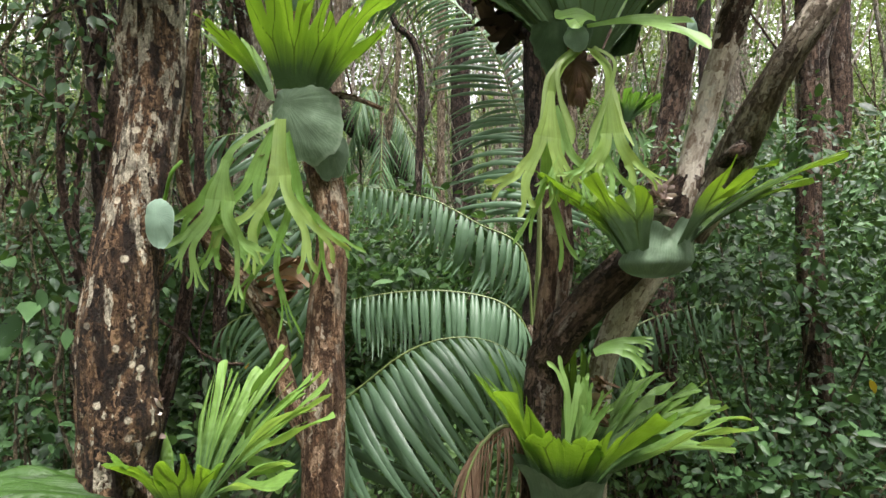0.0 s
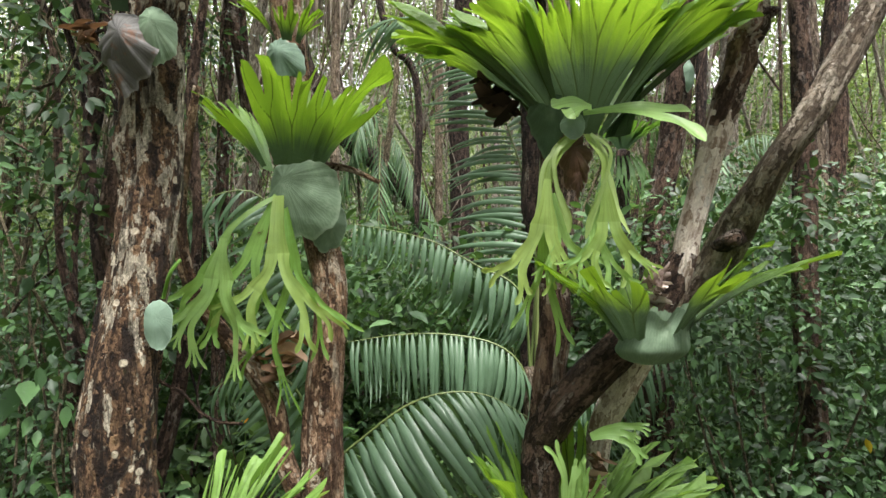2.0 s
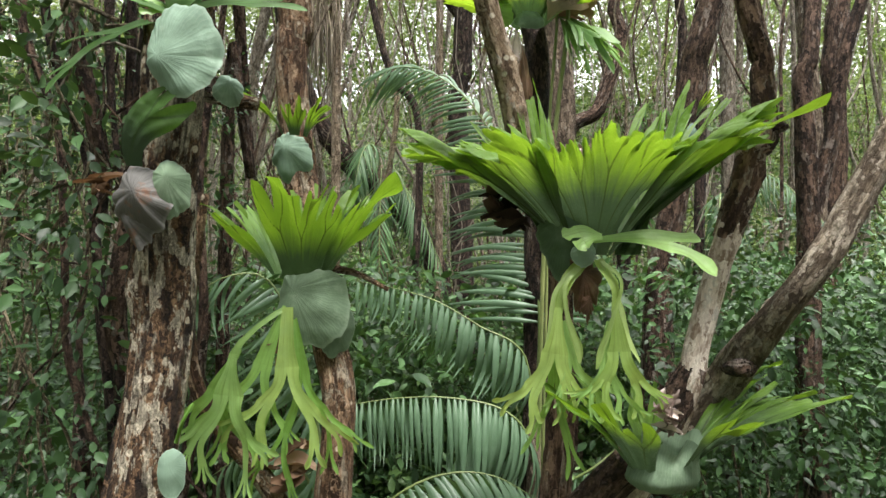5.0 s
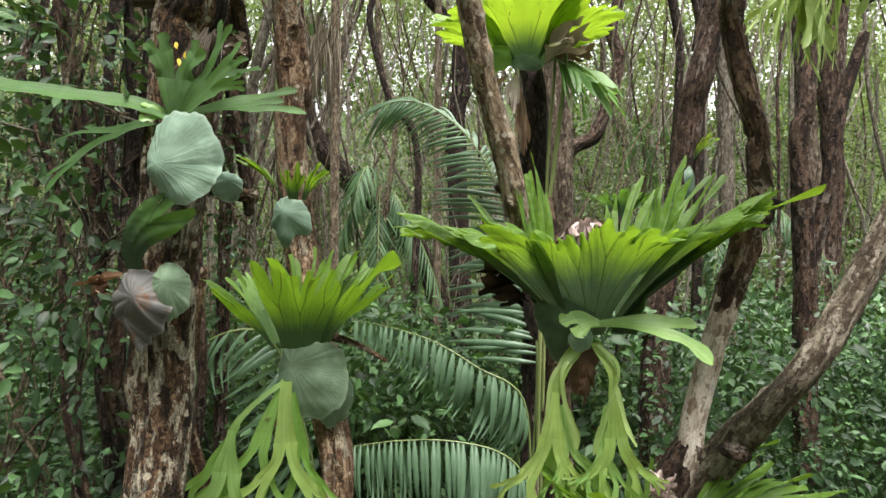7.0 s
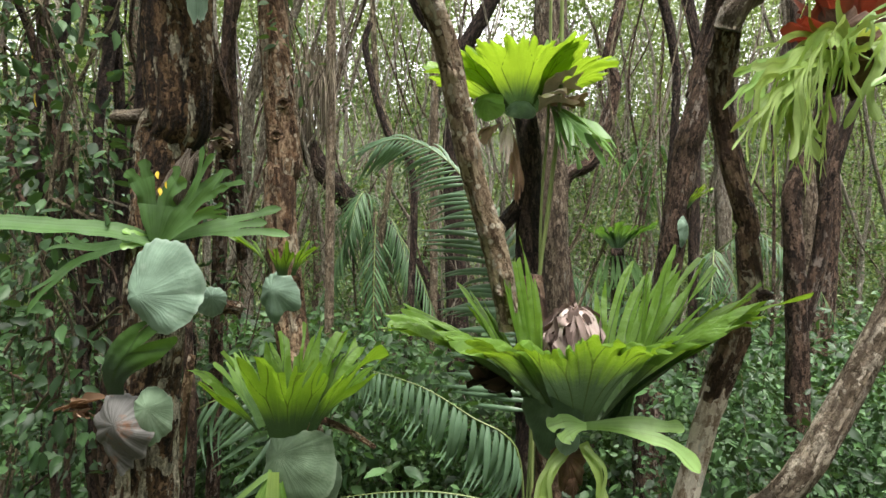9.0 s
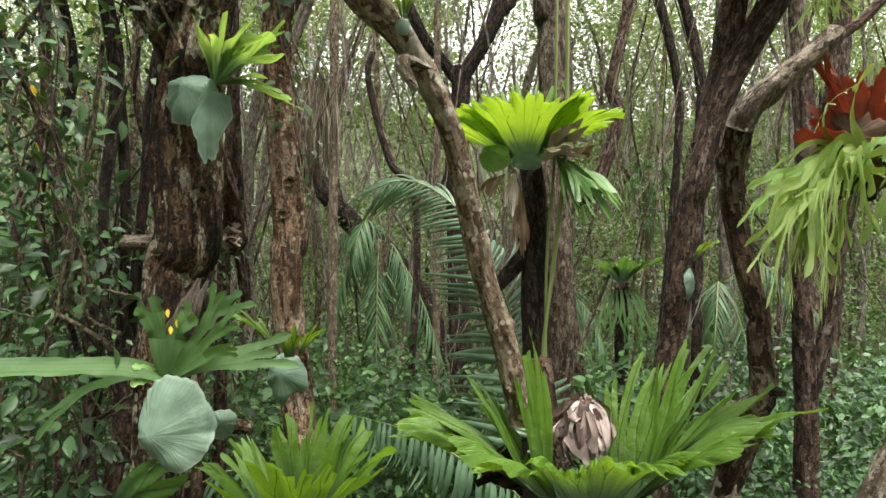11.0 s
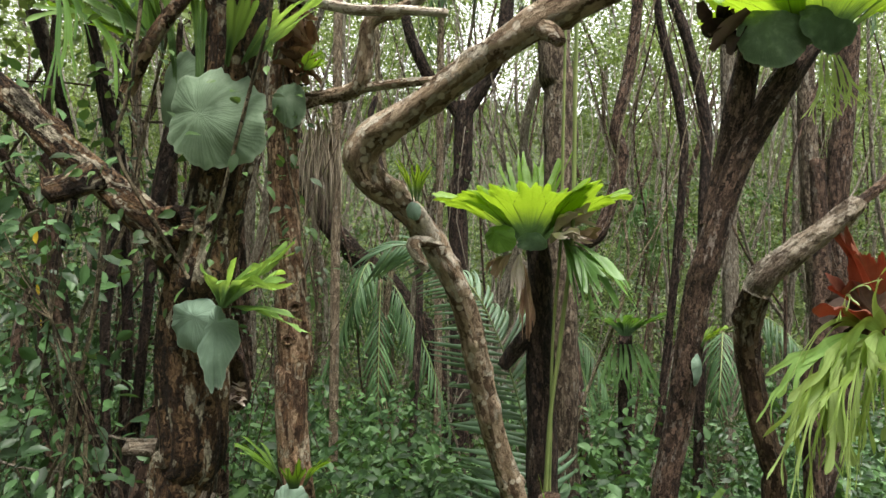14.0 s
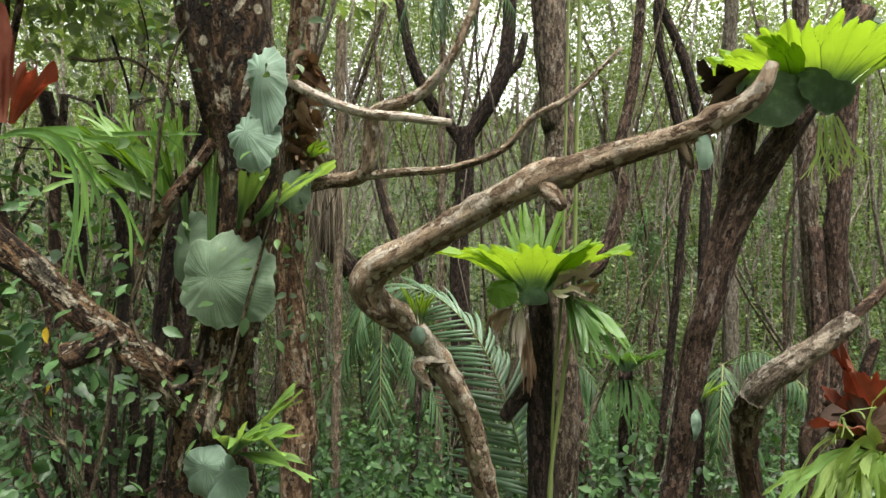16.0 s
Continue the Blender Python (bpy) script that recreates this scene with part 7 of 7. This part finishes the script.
# ---------------------------------------------------------------- palms
palm = thing("feather_palm", (0.66, 4.35, 0), "dark green feather palm with glossy arching fronds", "palm")
limb("trunk", palm, M_CANE, [((0.66, 4.35, -0.1), 0.07), ((0.66, 4.35, 0.8), 0.065), ((0.66, 4.36, 1.5), 0.05)], sides=12, step=0.08)
palm_frond(palm, M_PALM, [(0.66, 4.35, 1.35), (0.62, 4.35, 1.95), (0.505, 4.35, 2.156), (0.269, 4.4, 2.267), (0.049, 4.45, 2.395), (-0.13, 4.5, 2.481), (-0.409, 4.6, 2.554), (-0.80, 4.7, 2.62)], 27, 0.48, 1, hang=0.78, forward=-0.02, width=1.1, start=0.26)
palm_frond(palm, M_PALM, [(0.66, 4.35, 1.2), (0.575, 4.2, 1.529), (0.375, 4.2, 1.703), (0.007, 4.22, 1.77), (-0.374, 4.25, 1.757), (-0.743, 4.3, 1.694)], 34, 0.66, 2, hang=0.70, forward=-0.04, width=0.72)
palm_frond(palm, M_PALM, [(0.66, 4.36, 1.4), (0.715, 4.45, 2.2), (0.713, 4.6, 2.662), (0.648, 4.8, 3.074), (0.574, 5.0, 3.422), (0.457, 5.1, 3.787), (0.288, 5.3, 4.158), (0.048, 5.4, 4.449), (-0.229, 5.5, 4.639), (-0.478, 5.5, 4.67), (-0.68, 5.5, 4.60)], 58, 0.82, 4, hang=0.50, width=0.60, face=(0.2, -1, 0.3), start=0.22, forward=0.70)
palm_frond(palm, M_PALM, [(0.67, 4.35, 1.0), (1.016, 4.1, 1.279), (1.412, 4.2, 1.533), (1.825, 4.3, 1.651), (2.246, 4.3, 1.691)], 26, 0.46, 5, hang=0.70, forward=0.02, width=0.8)
palm_frond(palm, M_PALM_LT, [(0.66, 4.4, 1.3), (0.474, 5.4, 1.786), (0.045, 5.6, 1.997), (-0.408, 5.7, 2.023), (-0.878, 5.8, 1.876)], 30, 0.6, 6, hang=0.4, width=0.5)

palm2 = thing("feather_palm", (-0.67, 3.36, 0), "feather palm with a broad drooping glossy frond", "palm")
limb("trunk", palm2, M_CANE, [((-0.67, 3.36, -0.1), 0.06), ((-0.67, 3.36, 0.4), 0.055), ((-0.67, 3.38, 0.75), 0.04)], sides=12, step=0.08)
palm_frond(palm2, M_PALM, [(-0.682, 3.388, 0.642), (-0.661, 3.388, 1.061), (-0.424, 3.366, 1.309), (-0.189, 3.343, 1.480), (0.041, 3.343, 1.548), (0.273, 3.343, 1.527), (0.511, 3.388, 1.388)], 30, 0.80, 7, hang=0.58, width=0.80, forward=0.42)
palm_frond(palm2, M_PALM, [(-0.67, 3.36, 0.7), (-0.70, 3.20, 1.216), (-0.582, 3.0, 1.319), (-0.493, 2.85, 1.158), (-0.496, 2.8, 0.897), (-0.507, 2.8, 0.623)], 20, 0.40, 8, hang=0.9)
palm_frond(palm2, M_PALM, [(-0.67, 3.36, 0.7), (-0.75, 3.35, 1.654), (-0.886, 3.3, 2.311), (-1.039, 3.25, 2.674), (-1.248, 3.2, 2.705), (-1.488, 3.2, 2.576)], 26, 0.48, 9, hang=0.8)
palm_frond(palm2, M_PALM, [(-0.67, 3.36, 0.7), (-0.793, 3.35, 1.411), (-0.977, 3.3, 1.671), (-1.175, 3.3, 1.67), (-1.371, 3.3, 1.538)], 20, 0.45, 10, hang=0.8)

dead_palm = thing("dead_palm_frond", (0.196, 2.6, 1.137), "dry brown dead palm frond hanging in a tangle", "palm frond")
palm_frond(dead_palm, M_DEAD, [(0.388, 2.7, 1.211), (0.267, 2.55, 1.268), (0.165, 2.5, 1.196), (0.09, 2.45, 1.019), (0.044, 2.45, 0.708)], 44, 0.46, 11, hang=0.55, width=0.22)

# distant palms
for k, (base, tips) in enumerate((
    ((4.6, 12.0, 0), ((3.972, 12.0, 5.562), (4.93, 12.0, 5.325), (4.329, 12.0, 4.484), (3.492, 12.0, 4.72))),
    ((-0.6, 9.0, 0), ((-0.893, 9.0, 8.55), (-0.08, 9.0, 8.74), (0.464, 9.0, 8.563), (-0.344, 9.0, 8.01), (1.187, 9.0, 8.661))),
    ((-4.0, 8.0, 0), ((-5.072, 8.0, 8.114), (-4.591, 8.0, 8.281), (-4.104, 8.0, 8.123))),
    ((5.6, 8.5, 0), ((5.463, 8.0, 7.892), (5.944, 8.0, 7.977), (6.424, 8.0, 8.062))),
    ((3.2, 7.5, 0), ((3.623, 6.5, 1.738), (2.995, 6.5, 2.742), (4.488, 6.5, 3.009), (4.101, 6.5, 3.397))),
    ((-0.9, 8.6, 0), ((-1.75, 8.4, 2.9), (-0.35, 8.3, 3.0), (-1.30, 8.0, 4.0), (-2.1, 8.8, 2.2), (0.1, 8.2, 2.2), (-0.9, 7.6, 2.1))),
    ((1.9, 9.4, 0), ((1.2, 9.0, 2.2), (2.6, 9.0, 2.3), (1.9, 8.8, 3.0), (2.3, 8.6, 1.6))),
    ((-0.8, 13.0, 0), ((-1.859, 13.0, 3.725), (-0.816, 13.0, 3.081), (-2.643, 13.0, 4.24), (-1.666, 12.6, 2.462), (-0.032, 12.8, 2.199))),
)):
    tips = [Vector(q) for q in tips]
    mid = sum(tips, Vector()) / len(tips)
    crown = Vector((base[0] * 0.3 + mid.x * 0.7, base[1], max(t.z for t in tips) + (0.2 if k != 1 else 0.9)))
    ob = thing("distant_palm", (crown.x, crown.y, 0), "feather palm deeper in the forest", "palm", "distant palms")
    limb("trunk", ob, M_CANE, [((crown.x, crown.y, -0.1), 0.07), (crown, 0.055)], sides=10, step=0.3)
    for j, tip in enumerate(tips):
        m1 = crown.lerp(tip, 0.4) + Vector((0, -0.1, 0.35))
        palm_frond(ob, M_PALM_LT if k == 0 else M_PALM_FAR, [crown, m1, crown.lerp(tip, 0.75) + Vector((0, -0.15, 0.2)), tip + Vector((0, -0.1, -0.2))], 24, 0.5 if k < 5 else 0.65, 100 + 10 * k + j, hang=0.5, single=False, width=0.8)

# ---------------------------------------------------------------- shrubs
shrub("leafy_shrub", (2.0, 3.3, 0), (2.35, 3.25, 1.75), (1.0, 0.7, 1.0), 800, 20, 0.062, M_BUSH, 501, "dense dark green glossy-leaved shrub")
shrub("leafy_shrub", (3.3, 4.2, 0), (3.6, 4.3, 1.7), (1.4, 0.7, 1.6), 820, 20, 0.072, M_BUSH, 502, "tall dark green shrub with small glossy leaves")
shrub("leafy_shrub", (1.7, 2.8, 0), (1.75, 2.85, 0.75), (0.5, 0.4, 0.7), 130, 19, 0.06, M_BUSH, 503, "low dark green shrub under the limbs")
shrub("leafy_shrub", (2.6, 5.6, 0), (2.6, 5.6, 1.1), (1.6, 0.8, 1.1), 540, 20, 0.09, M_UNDER, 504, "green shrub below the leaning dark tree")
shrub("leafy_shrub", (-1.2, 3.6, 0), (-1.2, 3.6, 0.75), (0.55, 0.35, 0.65), 110, 12, 0.10, M_UNDER, 505, "bright green broad-leaved shrub with an orange flower")
shrub("leafy_shrub", (-2.2, 2.9, 0), (-2.2, 2.9, 1.1), (0.65, 0.45, 1.1), 360, 18, 0.065, M_BUSH, 506, "shady green shrub beside a gnarled trunk")
shrub("leafy_shrub", (-2.7, 4.3, 0), (-2.9, 4.3, 2.2), (1.2, 0.7, 2.2), 756, 19, 0.062, M_BUSH, 507, "tall green shrub overgrown with vines")
shrub("leafy_shrub", (0.9, 6.2, 0), (0.9, 6.2, 0.9), (1.3, 0.7, 1.0), 240, 15, 0.10, M_UNDER, 508, "leafy green forest shrub")
shrub("leafy_shrub", (-1.5, 6.0, 0), (-1.5, 6.0, 1.2), (1.4, 0.7, 1.2), 260, 15, 0.10, M_UNDER, 509, "leafy green forest shrub")
shrub("leafy_shrub", (-3.2, 3.6, 0), (-3.0, 3.7, 3.9), (1.2, 0.8, 1.6), 540, 19, 0.06, M_BUSH, 510, "climbing leaves over tangled vines")
shrub("leafy_shrub", (-1.32, 1.85, 4.35), (-1.35, 1.9, 4.3), (0.3, 0.25, 0.6), 60, 10, 0.06, M_BUSH, 511, "climber leaves round a thick arm", stem=0.003)

def climber(path, reach, count, size, mat, seed, label, stem=0.005):
    """A leafy climber along a line."""
    g = np.random.default_rng(seed)
    line = spline([(p, stem) for p in path], 0.05)[:, :3]
    ob = thing("leafy_climber", path[0], label, "climber", "leafy climbers")
    v, f, uv = tube([(p, stem) for p in path], sides=6, step=0.05, lump=0.1, ridge=0.0, seed=seed)
    mesh_object("stem", v, to_tris(f), M_VINE, ob, uv)
    pick = line[g.integers(0, len(line), count)]
    off = g.normal(0, reach, (count, 3))
    off[:, 1] -= reach * 0.7
    v, f = leaf_swarm(pick + off, off + np.array((0, -0.05, -0.06)), size * g.uniform(0.6, 1.35, count), g, LEAF_OVAL, 0.45)
    tagged(mesh_object("foliage", v, f, mat, ob), kind="stuff")


climber([(-0.687, 2.86, 4.259), (-0.727, 2.84, 4.541), (-0.786, 2.84, 4.794), (-0.846, 2.84, 5.076), (-0.865, 2.84, 5.558), (-0.795, 2.84, 6.167)], 0.055, 80, 0.06, M_UNDER, 801, "leafy green climber on a slender trunk")
climber([(-0.705, 1.55, 4.497), (-0.628, 1.5, 4.755), (-0.544, 1.46, 5.028), (-0.49, 1.42, 5.2), (-0.512, 1.38, 5.533), (-0.571, 1.38, 5.703)], 0.045, 45, 0.042, M_UNDER, 802, "leafy green climber on a dark trunk")
climber([(-0.746, 1.55, 4.495), (-0.802, 1.45, 4.663), (-0.873, 1.42, 4.826), (-0.834, 1.42, 4.995), (-0.784, 1.42, 5.459), (-0.691, 1.4, 5.611)], 0.055, 110, 0.036, M_UNDER, 803, "tangled green climber over a thick arm")
climber([(-1.719, 2.3, 4.337), (-1.46, 2.2, 3.989), (-1.587, 2.2, 3.587), (-1.425, 2.2, 3.189), (-1.619, 2.2, 2.835)], 0.12, 260, 0.07, M_BUSH, 804, "shady climber with drooping leaves")
climber([(-1.922, 2.5, 3.654), (-1.646, 2.4, 3.225), (-1.542, 2.4, 2.74), (-1.753, 2.4, 2.209), (-1.674, 2.4, 1.683)], 0.12, 260, 0.07, M_BUSH, 805, "shady climber with drooping leaves")
climber([(-1.786, 2.4, 5.234), (-1.568, 2.3, 4.744), (-1.742, 2.3, 4.288), (-1.529, 2.3, 3.747)], 0.12, 240, 0.07, M_BUSH, 806, "shady climber with drooping leaves")
shrub("leafy_shrub", (-0.25, 4.2, 0), (-0.2, 4.2, 0.45), (0.7, 0.5, 0.45), 130, 16, 0.09, M_UNDER, 512, "low dark green leaves beneath the palms")
shrub("leafy_shrub", (1.3, 4.2, 0), (1.3, 4.3, 0.6), (0.6, 0.5, 0.6), 130, 16, 0.09, M_UNDER, 513, "low dark green leaves beneath the palms")

bundle = thing("strangler_roots", (-1.95, 3.1, 0), "dark tangle of woody strangler roots beside the trunk", "roots")
brng = random.Random(8)
for k in range(8):
    x0 = (-1.806, 3.1, 4.599)[0] + brng.uniform(-0.26, 0.26)
    pts, px = [], x0
    for j in range(8):
        pts.append(((px, 3.1 + brng.uniform(-0.15, 0.15), -0.1 + j * 0.85), brng.uniform(0.018, 0.055) * (1 - 0.04 * j)))
        px = x0 + (px - x0) * 0.5 + brng.uniform(-0.16, 0.16) + 0.035 * j * (1 if k % 2 else -0.4)
    limb("root", bundle, (M_DARK, M_BARK_F, M_DARK)[k % 3], pts, sides=9, step=0.06, lump=0.15, ridge=0.08, seed=840 + k)


def knot_hole(parent, centre, radius, tilt, mat, seed):
    """A swollen ring round a dark hollow, facing -y."""
    rows = ((1.7, 0.02), (1.45, -0.18), (1.2, -0.32), (1.0, -0.30), (0.85, -0.08), (0.75, 0.35), (0.55, 0.9), (0.05, 1.1))
    verts, uv = [], []
    for j, (rr, dy) in enumerate(rows):
        for i in range(25):
            a = 2 * math.pi * (i % 24) / 24
            w = 1 + 0.22 * noise.noise(Vector((math.cos(a) * 1.5 + seed, math.sin(a) * 1.5, j * 0.25)))
            x, z = math.cos(a) * rr * w, math.sin(a) * rr * w * 0.8
            verts.append((centre[0] + radius * (x * math.cos(tilt) - z * math.sin(tilt)), centre[1] + radius * dy, centre[2] + radius * (x * math.sin(tilt) + z * math.cos(tilt))))
            uv.append((a * radius, rr * radius))
    return mesh_object("knot_hole", verts, grid_faces(len(rows), 25)[:, ::-1], mat, parent, uv, True, "dark hollow knot hole")


knot_hole(t_left, (-0.794, 1.545, 4.644), 0.036, 0.3, M_BARK_A, 1)
knot_hole(t_second, (-0.831, 2.86, 4.135), 0.022, 0.2, M_BARK_B, 3)
knot_hole(t_second, (-0.798, 2.86, 4.3), 0.022, 0.2, M_BARK_B, 4)

# vines at the left
vrng = random.Random(31)
for k in range(13):
    y = vrng.uniform(2.6, 5.2)
    x = -y * vrng.uniform(0.44, 0.86)
    top = vrng.uniform(4.5, 7.5)
    pts, px = [], x
    for j in range(13):
        pts.append((px + vrng.uniform(-0.07, 0.07), y + vrng.uniform(-0.15, 0.15), top - (top + 0.05) * j / 12))
        px += vrng.uniform(-0.2, 0.2)
    vine("vine", pts, vrng.choice((0.006, 0.008, 0.012, 0.02)), 600 + k, "thin woody vine hanging in the shade", (M_VINE, M_BARK_F, M_DARK)[k % 3])
for k, pts in enumerate((((-1.239, 2.0, 4.686), (-1.283, 2.0, 4.31), (-1.356, 2.0, 3.956), (-1.377, 1.98, 3.671), (-1.347, 1.95, 3.713), (-1.141, 1.9, 3.617)),
                         ((-1.421, 2.1, 3.717), (-1.362, 2.1, 3.945), (-1.359, 2.1, 3.759), (-1.326, 2.1, 3.615)),
                         ((-1.528, 2.2, 4.078), (-1.536, 2.2, 3.854), (-1.346, 2.1, 3.691), (-1.16, 2.0, 3.642)))):
    vine("vine", list(pts), 0.008, 700 + k, "pale thin looping vine", M_VINE)

for k in range(34):
    y = vrng.uniform(2.3, 4.2)
    p = Vector((-y * vrng.uniform(0.46, 0.86), y, vrng.uniform(0.9, 6.0)))
    a, c = vrng.uniform(-2.6, 2.6), vrng.uniform(-0.5, 0.5)
    pts = [p.copy()]
    for j in range(vrng.randrange(5, 9)):
        p += Vector((math.sin(a), vrng.uniform(-0.3, 0.3), math.cos(a))) * 0.13
        a += c + vrng.uniform(-0.45, 0.45)
        pts.append(p.copy())
    vine("dead_twig", pts, vrng.choice((0.004, 0.006, 0.009)), 760 + k, "bare crooked twig caught in the vine tangle", (M_VINE, M_FAR, M_BARK_F)[k % 3], "dead twigs")
shrub("leafy_shrub", (-1.75, 2.5, 0), (-1.8, 2.5, 1.35), (0.28, 0.3, 0.6), 44, 8, 0.12, M_BROAD, 514, "broad-leaved green sapling beside a gnarled trunk", clump=0.14)

# ---------------------------------------------------------------- small things
flower = thing("orange_flower", (-1.17, 3.38, 1.367), "small orange flower above shrub leaves", "flower")
for k in range(6):
    a = k * 1.047
    p = Vector((-1.17, 3.38, 1.367))
    out = Vector((math.cos(a), -0.5, math.sin(a) * 0.6)) * 0.028
    side = Vector((-math.sin(a), 0, math.cos(a))) * 0.010
    mesh_object("petal", [p, p + out * 0.55 + side, p + out, p + out * 0.55 - side, p + out * 0.55 + Vector((0, -0.006, 0))], [(0, 1, 4), (1, 2, 4), (2, 3, 4), (3, 0, 4)], M_ORANGE, flower)
limb("stalk", flower, M_STRAP, [((-1.17, 3.38, 1.36), 0.003), ((-1.186, 3.4, 1.221), 0.003), ((-1.216, 3.45, 1.039), 0.003)], sides=5, step=0.03, lump=0, ridge=0)
for k, p in enumerate(((-0.816, 1.63, 3.764), (-0.790, 1.63, 3.735), (-0.808, 1.63, 3.715), (2.251, 3.05, 1.385), (-1.88, 2.6, 4.271), (-1.772, 2.4, 4.665), (-1.834, 2.5, 4.427))):
    g = np.random.default_rng(900 + k)
    v, f = leaf_swarm(np.array([p]), np.array([[0.2, -0.3, -1.0]]), np.array([0.026 if k < 3 else 0.075]), g, LEAF_OVAL, 0.2)
    tagged(mesh_object("yellow_leaf", v, f, M_YELLOW), "single yellowed leaf among green foliage", "leaf", "yellow leaves")
